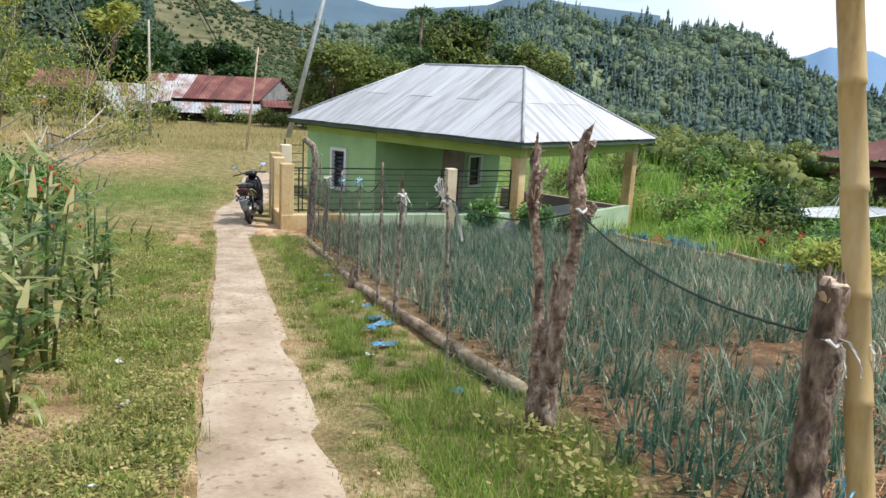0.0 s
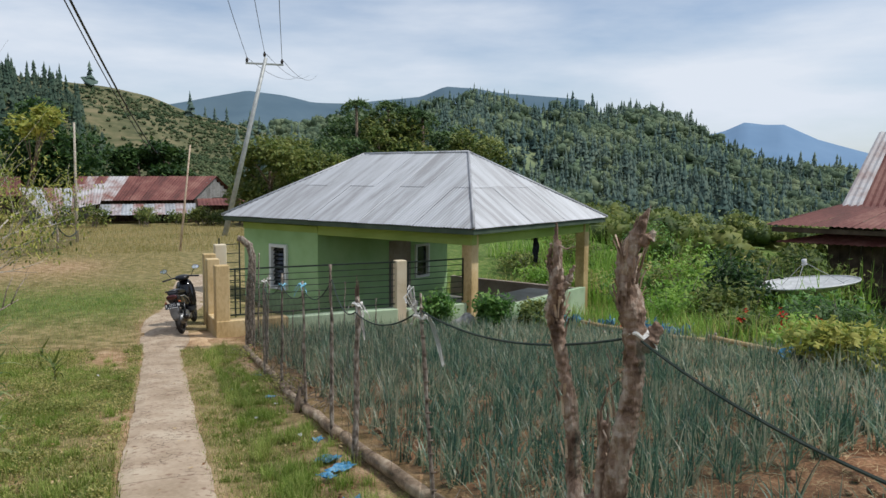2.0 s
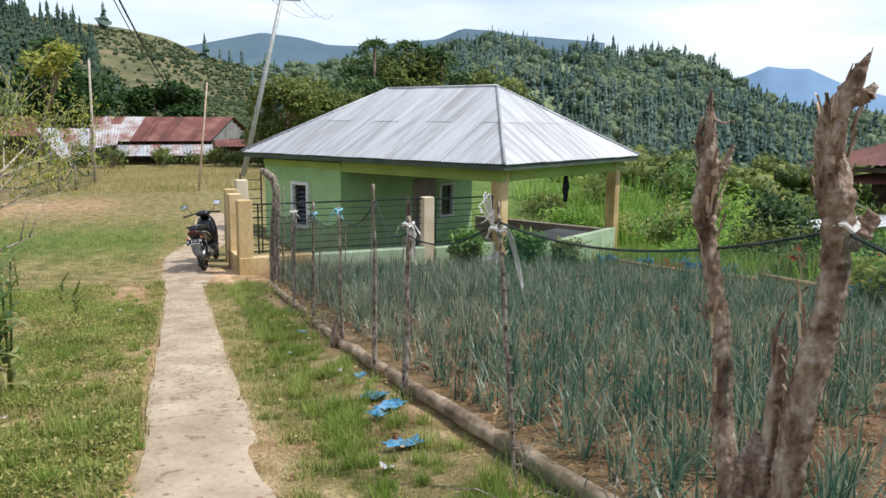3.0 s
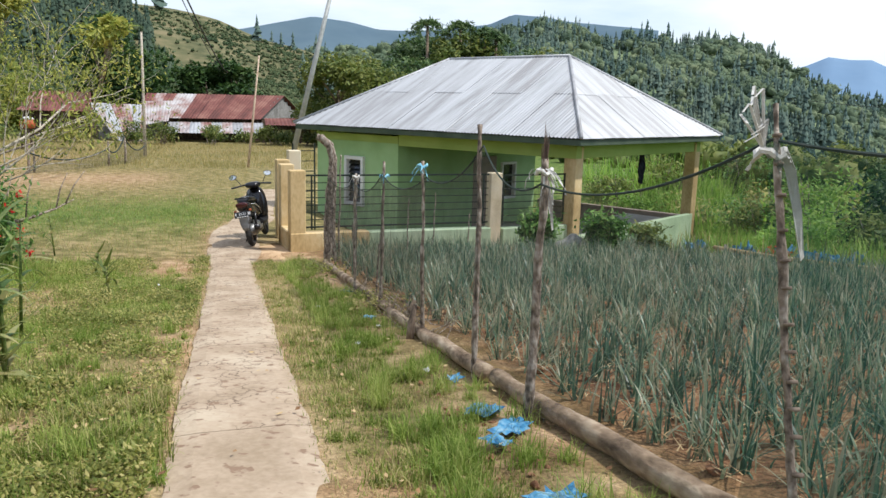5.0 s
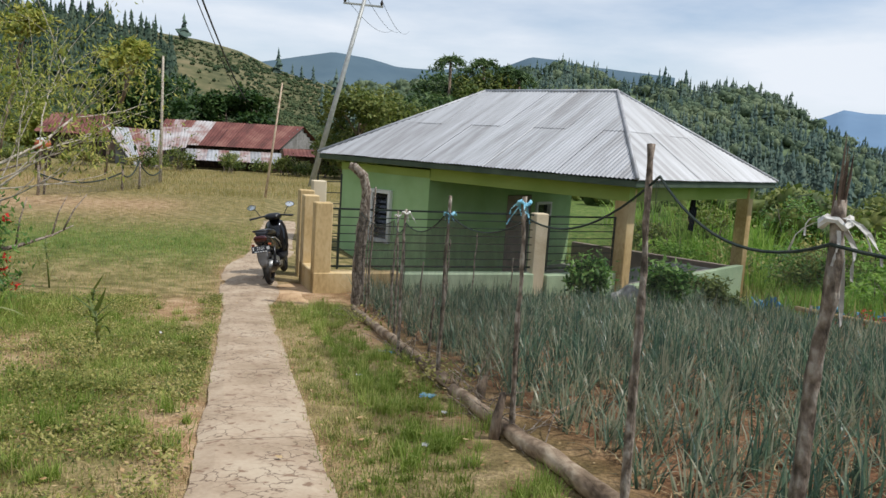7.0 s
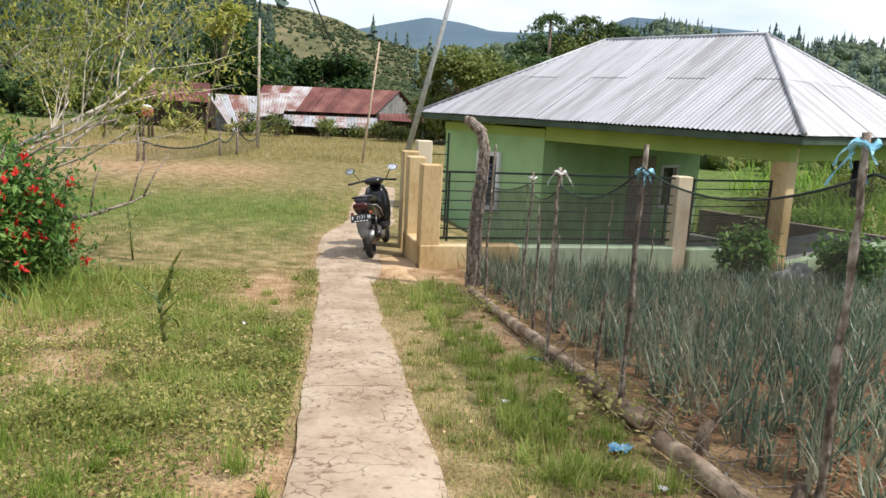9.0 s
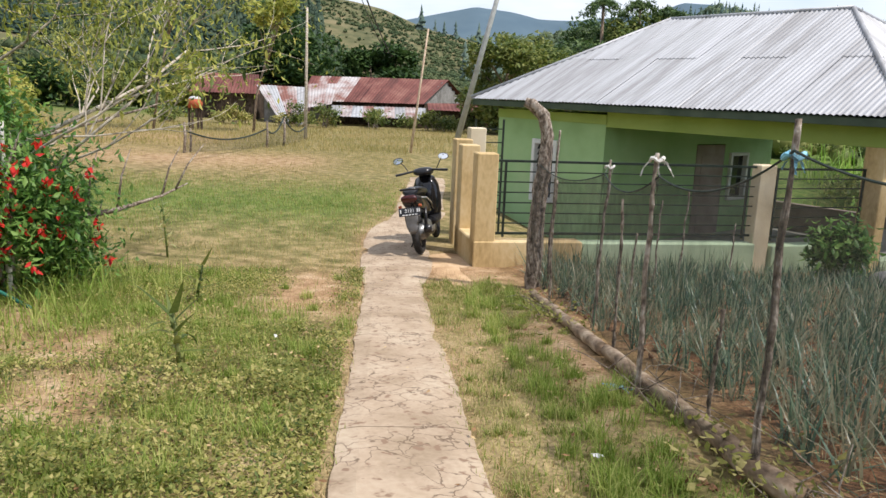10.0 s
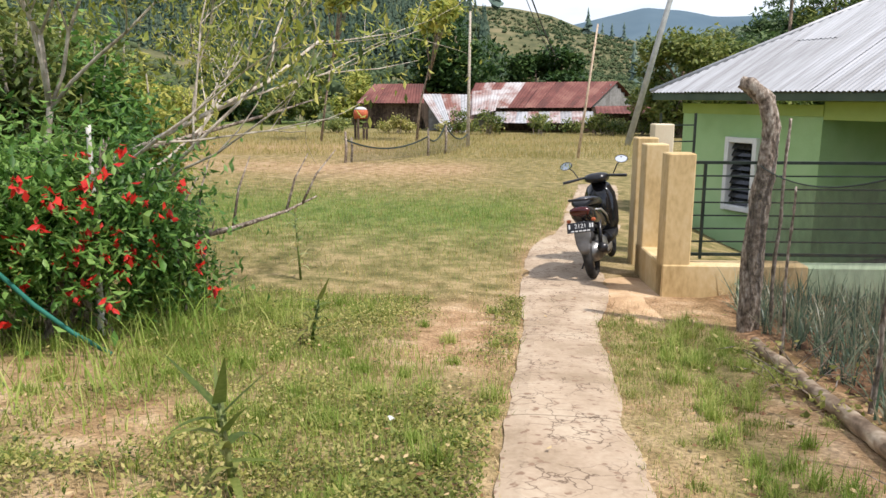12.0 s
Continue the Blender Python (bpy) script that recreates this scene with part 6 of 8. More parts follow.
blossoms(np.array([(*at(s, r), hz(*at(s, r)) + h) for s, r, h in [(11.6, -2.2, 0.35), (11.3, -2.25, 0.3), (11.9, -2.3, 0.42), (11.0, -2.4, 0.5), (10.6, -2.3, 0.3)]]), 17, 0.07, "small orange-red flowers among the weeds")

# shrubs and flowers on the far side of the plot
for i, (s, r, h, w, m_, n) in enumerate([(8.5, 6.0, 0.55, 0.6, "leaf_yellow", 1400), (9.4, 5.9, 0.45, 0.55, "leaf_yellow", 1100), (7.3, 6.6, 0.5, 0.5, "leaf_bright", 900), (6.2, 8.2, 0.8, 0.8, "leaf_dark", 1500), (5.0, 9.2, 0.85, 0.9, "leaf", 1700), (2.4, 9.9, 1.7, 0.9, "leaf_dark", 1700), (6.8, 9.6, 0.7, 0.9, "leaf_olive", 1300), (3.0, 9.0, 1.0, 0.9, "leaf_olive", 1300), (5.5, 7.3, 0.6, 0.7, "leaf_olive", 1000), (2.2, 8.2, 0.8, 0.8, "leaf_bright", 1100), (8.2, 7.6, 0.5, 0.8, "leaf_dark", 1200), (9.8, 7.4, 0.5, 0.8, "leaf_olive", 1200), (1.0, 10.2, 1.2, 1.2, "leaf_bright", 1500), (-0.5, 11.6, 1.3, 1.3, "leaf_olive", 1500), (-1.5, 13.0, 1.6, 1.3, "leaf_bright", 1700), (0.8, 13.2, 1.8, 1.4, "leaf_olive", 1700), (0.64, 4.13, 0.85, 0.36, "leaf", 1500), (1.58, 4.87, 0.8, 0.40, "leaf", 1500), (2.3, 5.3, 0.5, 0.3, "leaf_olive", 700), (-0.6, 7.0, 0.5, 0.5, "leaf_olive", 600)]):
    x, y = at(s, r)
    plant("shrub", {"leaf_yellow": "low clipped yellow-green bush at the plot edge", "leaf_dark": "dark leafy shrub growing by the plot", "leaf": "leafy green shrub below the dish", "leaf_olive": "scrubby olive-green bush on the slope", "leaf_bright": "bright green bush on the slope"}[m_], "shrub", foot(x, y), h, w, n, 0.11 if h < 1 else 0.15, m_, 400 + i, group="slope shrubs")
blossoms(np.array([(*at(3.55 + brng.normal(0, 0.16), 6.6 + brng.normal(0, 0.12)), 0.22 + abs(brng.normal(0, 0.13))) for _ in range(80)]), 19, 0.085, "cluster of red flowers at the edge of the plot")
blossoms(np.array([(*at(6.6 + brng.normal(0, 0.5), 7.2 + brng.normal(0, 0.2)), hz(*at(6.6, 7.2)) + 0.3 + abs(brng.normal(0, 0.12))) for _ in range(9)]), 20, 0.07, "scattered red flowers below the bushes")


def tall_grass(name, label, n, box_sr, length, width, material, seed, keep=None, lean=0.25, bend=0.9, segs=3):
    rng = np.random.default_rng(seed)
    s, r = rng.uniform(box_sr[0], box_sr[1], n), rng.uniform(box_sr[2], box_sr[3], n)
    if keep is not None:
        k = keep(s, r, rng)
        s, r = s[k], r[k]
        n = len(s)
    x, y = U.x * s + R.x * r, U.y * s + R.y * r
    pos = np.stack([x, y, height(x, y) - 0.01], 1)
    ln = length * rng.uniform(0.45, 1.25, n)
    v, q = blades(pos, ln, width * rng.uniform(0.6, 1.3, n), np.abs(rng.normal(0, lean, n)), rng.uniform(0, 6.28, n), bend, segs)
    return tagged(fast(name, v, q, M[material]), label, "grass", kind="stuff")


tall_grass("cane_grass", "tall bright green cane grass behind the house", 8000, (-14, 3, 11.5, 20), 1.45, 0.04, "leaf_bright", 51, lambda s, r, g: wob(s, r, 0.5, 3) > -0.2, 0.38, 1.3, 4)
tall_grass("slope_grass", "rank green grass on the slope below the house", 16000, (-3, 11, 6.3, 14), 0.5, 0.02, "leaf_bright", 52, lambda s, r, g: (wob(s, r, 0.7, 5) > -0.3) & ((U.x * s + R.x * r > 4.6) | (U.y * s + R.y * r > 11)))
crng = np.random.default_rng(55)
cs_, cr_ = crng.uniform(-45, 24, 1100), crng.uniform(17, 75, 1100)
cx_, cy_ = U.x * cs_ + R.x * cr_, U.y * cs_ + R.y * cr_
clumps("valley_scrub", "rough green scrub filling the slope to the valley", np.stack([cx_, cy_, height(cx_, cy_)], 1), crng, 1.9, M["leaf_olive"], "scrub", 220, 0.11)
tall_grass("slope_weeds", "olive weeds on the slope", 9000, (-10, 11, 6.3, 16), 0.45, 0.03, "weed", 53, lambda s, r, g: (U.x * s + R.x * r > 4.2) | (U.y * s + R.y * r > 11))

for i in range(22):
    s, r = frng.uniform(-12, 0.0), frng.uniform(11.5, 18)
    x, y = at(s, r)
    plant("shrub", "tangled green bush on the slope behind the house", "shrub", foot(x, y), frng.uniform(0.9, 2.1), frng.uniform(0.7, 1.4), 900, 0.15, ("leaf_bright", "leaf_olive", "weed", "leaf")[i % 4], 450 + i, group="bushes behind the house")

# ---- onion plot ----
def build_onions():
    rng = np.random.default_rng(9)
    s, r = np.meshgrid(np.arange(0.1, 16.5, 0.20), np.arange(0.62, 6.0, 0.185), indexing="ij")
    s, r = s.ravel() + rng.normal(0, 0.05, s.size), r.ravel() + rng.normal(0, 0.05, r.size)
    x, y = U.x * s + R.x * r, U.y * s + R.y * r
    bare = wob(s, r, 1.15, 6) + 0.35 * wob(s, r, 3.4, 8) + 0.7 * smooth(9.0, 13, s) * (1 - smooth(2.0, 3.5, r) * 0.4) - 0.15
    inside = (bare < 0.62 + 0.3 * rng.random(len(s))) & ~((np.hypot(s - 12.66, r - 0.33) < 0.3)) & (y < 2.6 + 0.0 * x + np.where(x > 2.4, 9, 0)) & (np.hypot(s - 14.2, r - 0.4) > 0.3)
    s, r, x, y = s[inside], r[inside], x[inside], y[inside]
    k = 19
    n = len(s) * k
    px = np.repeat(x, k) + rng.normal(0, 0.03, n)
    py = np.repeat(y, k) + rng.normal(0, 0.03, n)
    pos = np.stack([px, py, height(px, py) + 0.02], 1)
    vigour = np.repeat(0.22 + 0.14 * rng.random(len(s)) + 0.05 * wob(s, r, 0.8, 2), k)
    v, q = blades(pos, vigour * rng.uniform(0.6, 1.2, n), np.full(n, 0.0115) * rng.uniform(0.7, 1.4, n), np.abs(rng.normal(0.0, 0.46, n)), rng.uniform(0, 6.28, n), 0.9, 4)
    tagged(fast("onion_plants", v, q, M["onion"]), "dense rows of blue-green spring onion plants in red soil", "onions", kind="stuff")
    m = 26000
    s2, r2 = rng.uniform(0, 16.5, m), rng.uniform(0.5, 6.1, m)
    x2, y2 = U.x * s2 + R.x * r2, U.y * s2 + R.y * r2
    pos = np.stack([x2, y2, height(x2, y2) + 0.06 + 0.02 * rng.random(m)], 1)
    v, q = blades(pos, rng.uniform(0.03, 0.09, m), np.full(m, 0.006), rng.uniform(1.25, 1.65, m), rng.uniform(0, 6.28, m), 0.2, 1)
    tagged(fast("straw_mulch", v, q, M["straw"]), "dry straw scattered on the soil", "straw", kind="stuff")
    cl = bmesh.new()
    pr = random.Random(3)
    for _ in range(900):
        s3, r3 = pr.uniform(2, 15.5), pr.uniform(0.5, 4.0)
        x3, y3 = at(s3, r3)
        e = pr.uniform(0.012, 0.045)
        bmesh.ops.create_icosphere(cl, subdivisions=1, radius=e, matrix=Matrix.Translation((x3, y3, hz(x3, y3) + 0.05)) @ Matrix.Rotation(pr.random() * 6, 4, (pr.random(), pr.random(), 1)) @ Matrix.Diagonal((1, pr.uniform(0.6, 1), pr.uniform(0.5, 0.9), 1)))
    for _ in range(240):
        s3, r3 = pr.choice((5.3, 9.9, 12.2, 3.4, 6.4, 7.6)) + pr.gauss(0, 0.4), 0.06 + pr.gauss(0, 0.10)
        x3, y3 = at(s3, r3)
        e = pr.uniform(0.006, 0.02)
        bmesh.ops.create_icosphere(cl, subdivisions=1, radius=e, matrix=Matrix.Translation((x3, y3, hz(x3, y3) + 0.015)) @ Matrix.Diagonal((1, pr.uniform(0.6, 1), pr.uniform(0.5, 0.9), 1)))
    for vv in cl.verts:
        vv.co += Vector((pr.uniform(-1, 1), pr.uniform(-1, 1), pr.uniform(-1, 1))) * 0.006
    soil_m = mat("soil_clod", [(0.12, 0.055, 0.03), (0.27, 0.14, 0.075), (0.38, 0.22, 0.125)], 9, 0.95, bump=0.5)
    tagged(link("soil_clods", cl, soil_m), "crumbled clods of red soil", "soil", kind="stuff")


build_onions()


# ---- grass and weeds along the lane ----
def lane_edge(s):
    wide = 1 - smooth(-0.2, 1.6, s)
    return -1.235 - 0.09 * wide + lane_shift(s), -0.675 + 0.22 * wide + lane_shift(s)


def bare_mask(s, r):
    x, y = U.x * s + R.x * r, U.y * s + R.y * r
    side = 0.25 * np.exp(-((r + 1.6) / 0.3) ** 2) * smooth(0.0, 0.6, wob(x, y, 0.8, 1))
    log_side = (1 - smooth(10.8, 12, s)) * np.exp(-((r - 0.1) / 0.24) ** 2) * smooth(-0.5, 0.3, wob(x, y, 1.1, 5))
    yard = np.exp(-((r + 0.1) / 0.6) ** 2) * np.exp(-((s - 0.2) / 1.2) ** 2)
    dug = 1.3 * np.exp(-((r + 1.75) / 0.4) ** 2) * np.exp(-((s - 1.9) / 1.2) ** 2)
    return np.clip(dug + side + log_side + yard + smooth(0.3, 0.6, wob(x, y, 1.3, 8)) * 0.85 * (r < -1.0), 0, 1)


def off_lane(s, r, g):
    lo, hi = lane_edge(s)
    out = (r < lo - 0.05 + 0.15 * g.random(len(s)) ** 2) | (r > hi + 0.05 - 0.15 * g.random(len(s)) ** 2)
    return out & (g.random(len(s)) > bare_mask(s, r) * 0.93)


tall_grass("lane_grass_left", "short trampled grass beside the footpath", 80000, (0.5, 16.5, -3.6, -1.2), 0.045, 0.0045, "grass", 61, off_lane, 0.95, 0.9, 2)
tall_grass("lane_grass_right", "short trampled grass between footpath and fence", 90000, (0.8, 16.5, -0.72, 0.35), 0.045, 0.0045, "grass", 62, off_lane, 0.95, 0.9, 2)
tall_grass("dry_grass", "dry straw-coloured grass stems", 60000, (0.3, 16.5, -3.4, 0.35), 0.05, 0.004, "straw", 63, lambda s, r, g: (r < -1.22) | (r > -0.69), 1.15, 0.5, 1)
tall_grass("verge_grass", "longer grass along the edges", 80000, (0.5, 13, -6.0, -1.6), 0.10, 0.0048, "verge", 64, lambda s, r, g: (wob(s, r, 0.9, 2) + 0.35 * smooth(1.6, 2.6, -r) > 0.0) & (g.random(len(s)) > bare_mask(s, r)), 0.45, 0.9, 3)
tall_grass("grass_tufts", "bright tufts of longer grass", 13000, (1, 15, -3.5, -1.2), 0.11, 0.005, "verge", 65, lambda s, r, g: (wob(s, r, 2.1, 4) > 0.5) & off_lane(s, r, g), 0.5, 0.9, 3)
tall_grass("field_grass", "yellowing rough grass of the open field", 105000, (-24, 0.6, -18, -0.2), 0.085, 0.008, "field", 66, lambda s, r, g: (wob(s, r, 0.5, 7) > -0.5) & ~((r > lane_edge(s)[0] - 0.03) & (s > -11)) & (g.random(len(s)) > 0.8 * np.exp(-((s + 14.8) / 3.0) ** 2) * smooth(1.8, 4.0, -r) * smooth(-0.7, 0.3, wob(s, r, 0.5, 2))), 0.85, 0.9, 1)
tall_grass("field_grass_green", "fresh green grass in the near field", 120000, (-11, 0.4, -12, -0.5), 0.09, 0.007, "field_green", 67, lambda s, r, g: (r < lane_edge(s)[0] - 0.03) & (g.random(len(s)) < np.exp(-((s + 5.6) / 3.0) ** 2) * (0.8 + 0.2 * wob(s, r, 0.6, 3))), 0.85, 0.9, 1)
tall_grass("field_grass_far", "dry grass at the far side of the field", 26000, (-41, -20, -26, 4), 0.22, 0.022, "field", 68, None, 0.5, 0.9, 1)


tall_grass("shrub_foot_grass", "rank grass growing up round the shrub's foot", 1500, (1.2, 4.6, -5.4, -2.9), 0.28, 0.009, "verge", 73, lambda s, r, g: wob(s, r, 1.1, 4) > -0.35, 0.45, 1.1, 4)
for i, (x, y, h, w) in enumerate([(-3.2, -5.5, 2.8, 0.9), (-3.9, -4.8, 2.7, 0.8), (-4.9, -5.0, 3.0, 0.9), (-4.7, -4.3, 2.3, 0.7), (-5.8, -4.6, 2.8, 0.9), (-3.2, -6.4, 2.9, 1.0), (-6.2, -5.6, 3.2, 1.1)]):
    plant("shrub", "straggly thicket of olive leaves and bare twigs by the field", "shrub", foot(x, y), h, w, 5000, 0.13, ("leaf_olive", "leaf", "leaf_olive", "leaf_yellow")[i % 4], 470 + i, stems=12, group="thicket by the field", stem_mat="pale_branch", hollow=0.2)
tall_grass("fountain_grass", "arching clumps of long pale grass at the shrub's foot", 900, (1.2, 3.4, -4.6, -3.0), 0.55, 0.010, "leaf_bright", 72, lambda s, r, g: (np.hypot(s - 1.9, r + 3.9) < 0.38) | (np.hypot(s - 2.7, r + 3.5) < 0.25), 0.7, 1.4, 5)


def leafy_weeds():
    rng = np.random.default_rng(70)
    n = 380000
    s, r = rng.uniform(0.5, 15.5, n), -1.27 - np.abs(rng.normal(0, 1.15, n))
    w = wob(s, r, 1.3, 3)
    k = (rng.random(n) < 0.75 * smooth(-0.9, 0.8, w)) & (rng.random(n) > bare_mask(s, r)) & (r > -5)
    s, r, w = s[k], r[k], w[k]
    x, y = U.x * s + R.x * r, U.y * s + R.y * r
    lump = np.clip(wob(s, r, 4.5, 6) + 0.45, 0.05, 1.3)
    c = np.stack([x, y, height(x, y) + 0.012 + rng.uniform(0.0, 0.095, len(s)) * lump * (1 + 0.5 * (r < -2))], 1)
    kind = rng.random(len(c)) + 0.25 * wob(s, r, 2.2, 7)
    v, f = leaves(c[kind < 0.5], 0.024, rng, 0.0, 0.55)
    tagged(fast("ground_weeds", v, f, M["weed"]), "low leafy weeds covering the verge", "weeds", kind="stuff")
    v, f = leaves(c[(kind >= 0.5) & (kind < 0.8)], 0.026, rng, 0.1, 0.42)
    tagged(fast("creeping_weeds", v, f, M["leaf_olive"]), "darker green creeping weeds among the grass", "weeds", kind="stuff")
    v, f = leaves(c[kind >= 0.8], 0.027, rng, 0.1, 0.5)
    tagged(fast("clover_weeds", v, f, M["clover"]), "fresh green broad-leaved weeds in low mats", "weeds", kind="stuff")
    n = 5200
    s, r = rng.uniform(1.5, 15.5, n), 0.22 + rng.normal(0, 0.13, n)
    k = wob(s, r * 0.2, 1.5, 9) > 0.1
    s, r = s[k], r[k]
    x, y = U.x * s + R.x * r, U.y * s + R.y * r
    c = np.stack([x, y, height(x, y) + rng.uniform(0.01, 0.16, len(s))], 1)
    v, f = leaves(c, 0.04, rng, 0.0, 0.55)
    tagged(fast("log_weeds", v, f, M["weed"]), "weeds growing along the log edging", "weeds", kind="stuff")
    tall_grass("log_tuft", "dense fine green tuft beside the log", 700, (11.35, 12.05, -0.05, 0.3), 0.17, 0.006, "verge", 71, lambda s, r, g: np.hypot((s - 11.7) / 0.35, (r - 0.12) / 0.2) < 1, 0.5, 0.8, 3)


leafy_weeds()
tall_grass("bank_grass", "dense green grass on the bank by the pollarded tree", 9000, (12.0, 14.6, -0.35, 0.55), 0.13, 0.006, "verge", 95, lambda s, r, g: wob(s, r, 2.0, 5) > -0.35, 0.55, 0.9, 3)


def grass_tussocks(name, label, n, box_sr, material, seed, length, per=70):
    """Separate arching tussocks: fine blades fanning out of one root."""
    rng = np.random.default_rng(seed)
    s, r = rng.uniform(box_sr[0], box_sr[1], n), rng.uniform(box_sr[2], box_sr[3], n)
    lo, hi = lane_edge(s)
    k = ((r < lo - 0.02) | (r > hi + 0.04)) & (rng.random(n) > bare_mask(s, r) * 0.7)
    s, r = s[k], r[k]
    big = np.repeat(rng.uniform(0.5, 1.3, len(s)), per)
    s, r = np.repeat(s, per) + rng.normal(0, 0.03, len(s) * per) * big, np.repeat(r, per) + rng.normal(0, 0.03, len(r) * per) * big
    x, y = U.x * s + R.x * r, U.y * s + R.y * r
    m = len(s)
    v, q = blades(np.stack([x, y, height(x, y)], 1), length * big * rng.uniform(0.5, 1.2, m), np.full(m, 0.0048), np.abs(rng.normal(0.15, 0.4, m)), rng.uniform(0, 6.28, m), 1.5, 3)
    tagged(fast(name, v, q, M[material]), label, "grass", kind="stuff")


grass_tussocks("grass_tussocks", "arching tussocks of fine fresh grass on the verge", 420, (0.8, 13, -4.6, -1.25), "verge", 91, 0.11, 90)
grass_tussocks("grass_tussocks", "tussocks of grass along the upper lane", 260, (8.5, 15.8, -3.4, -1.25), "grass", 93, 0.11, 90)
grass_tussocks("grass_tussocks", "longer green tussocks along the log edging", 220, (1.0, 12, -0.35, 0.2), "verge", 94, 0.12, 90)
grass_tussocks("grass_tussocks", "small tussocks of grass between path and logs", 260, (1.0, 14, -0.62, 0.15), "grass", 92, 0.055, 80)


def fallen_leaves():
    rng = np.random.default_rng(80)
    n = 2000
    s, r = rng.uniform(0.0, 16, n), rng.uniform(-3.6, 0.5, n)
    lo, hi = lane_edge(s)
    k = (r < lo + 0.03) | (r > hi - 0.03) | (rng.random(n) < 0.10)
    s, r = s[k], r[k]
    x, y = U.x * s + R.x * r, U.y * s + R.y * r
    c = np.stack([x, y, height(x, y) + 0.03 + 0.02 * rng.random(len(s))], 1)
    v, f = leaves(c, 0.036, rng, 0.0, 0.5)
    v[:, 2] = np.repeat(c[:, 2], 4) + (v[:, 2] - np.repeat(c[:, 2], 4)) * 0.35
    tagged(fast("fallen_leaves", v, f, M["dead_leaf"]), "brown and tan dead leaves scattered on the ground", "leaves", kind="stuff")


fallen_leaves()


# ---- scooter ----
def build_scooter():
    """Built with the rear wheel's contact at the origin and the front along +y, then set on its side stand."""
    sc = thing("scooter", "black automatic scooter parked on its side stand beside the gate", "motor scooter")
    WB, WR = 1.22, 0.255

    def wheel(y, wr, tw):
        w = new("wheel")
        w.parent = sc
        w.location = (0, y, wr)
        bm = bmesh.new()
        n, m = 36, 10
        rings = []
        for i in range(n):
            a = 2 * math.pi * i / n
            ring = []
            for k in range(m):
                b = 2 * math.pi * k / m
                rr = wr - tw + tw * math.cos(b)
                ring.append(bm.verts.new((tw * 0.95 * math.sin(b), rr * math.cos(a), rr * math.sin(a))))
            rings.append(ring)
        for i in range(n):
            for k in range(m):
                bm.faces.new((rings[i][k], rings[i][(k + 1) % m], rings[(i + 1) % n][(k + 1) % m], rings[(i + 1) % n][k]))
        bmesh.ops.recalc_face_normals(bm, faces=bm.faces)
        part("tyre", bm, M["tyre"], w, smooth_shade=True)
        bm = bmesh.new()
        for k in range(5):
            a = 2 * math.pi * k / 5
            box(bm, (0.022, wr - tw, 0.035), (0, math.cos(a) * (wr - tw) / 2, math.sin(a) * (wr - tw) / 2), 0, 0.004, Matrix.Rotation(a, 4, "X"))
        ring = [(0, math.cos(a) * (wr - 1.6 * tw), math.sin(a) * (wr - 1.6 * tw)) for a in [2 * math.pi * k / 24 for k in range(25)]]
        tube(bm, ring, 0.016, 6)
        bmesh.ops.create_cone(bm, cap_ends=True, segments=16, radius1=0.05, radius2=0.05, depth=0.08, matrix=Matrix.Rotation(math.pi / 2, 4, "Y"))
        part("rim", bm, M["alloy"], w)

    wheel(0, WR, 0.050)
    wheel(WB, WR, 0.042)

    def shell(name, sections, material, label="", seg=14, smooth_it=True, power=0.75):
        """A body panel lofted through (y, z centre, half width, half height)."""
        bm = bmesh.new()
        rings = []
        for y, z, w, h in sections:
            ring = []
            for k in range(seg):
                a = 2 * math.pi * k / seg
                c, s = math.cos(a), math.sin(a)
                ring.append(bm.verts.new((w * math.copysign(abs(c) ** power, c), y, z + h * math.copysign(abs(s) ** power, s))))
            rings.append(ring)
        for i in range(len(rings) - 1):
            for k in range(seg):
                bm.faces.new((rings[i][k], rings[i][(k + 1) % seg], rings[i + 1][(k + 1) % seg], rings[i + 1][k]))
        bm.faces.new(rings[0][::-1])
        bm.faces.new(rings[-1])
        bmesh.ops.recalc_face_normals(bm, faces=bm.faces)
        return part(name, bm, material, sc, label, smooth_it)

    shell("tail_body", [(-0.30, 0.76, 0.05, 0.03), (-0.24, 0.73, 0.105, 0.075), (-0.05, 0.68, 0.125, 0.105), (0.2, 0.62, 0.135, 0.12), (0.45, 0.55, 0.13, 0.11), (0.6, 0.50, 0.10, 0.08)], M["black_paint"], "glossy black tail fairing")
    shell("seat", [(-0.22, 0.80, 0.06, 0.025), (-0.12, 0.82, 0.11, 0.04), (0.1, 0.81, 0.135, 0.055), (0.3, 0.78, 0.13, 0.055), (0.5, 0.755, 0.10, 0.04), (0.6, 0.74, 0.06, 0.025)], M["black_plastic"], "black ribbed seat")
    shell("floorboard", [(0.5, 0.34, 0.13, 0.09), (0.7, 0.31, 0.15, 0.05), (0.92, 0.33, 0.16, 0.06), (1.0, 0.40, 0.15, 0.08)], M["black_plastic"])
    shell("front_fairing", [(0.84, 0.60, 0.12, 0.22), (0.94, 0.62, 0.19, 0.32), (1.03, 0.66, 0.16, 0.28), (1.10, 0.70, 0.11, 0.2), (1.14, 0.72, 0.05, 0.1)], M["black_paint"], "glossy black leg shield")
    shell("handlebar_cowl", [(0.74, 0.98, 0.08, 0.035), (0.82, 0.99, 0.13, 0.055), (0.92, 0.98, 0.14, 0.06), (1.0, 0.95, 0.09, 0.045)], M["black_plastic"])
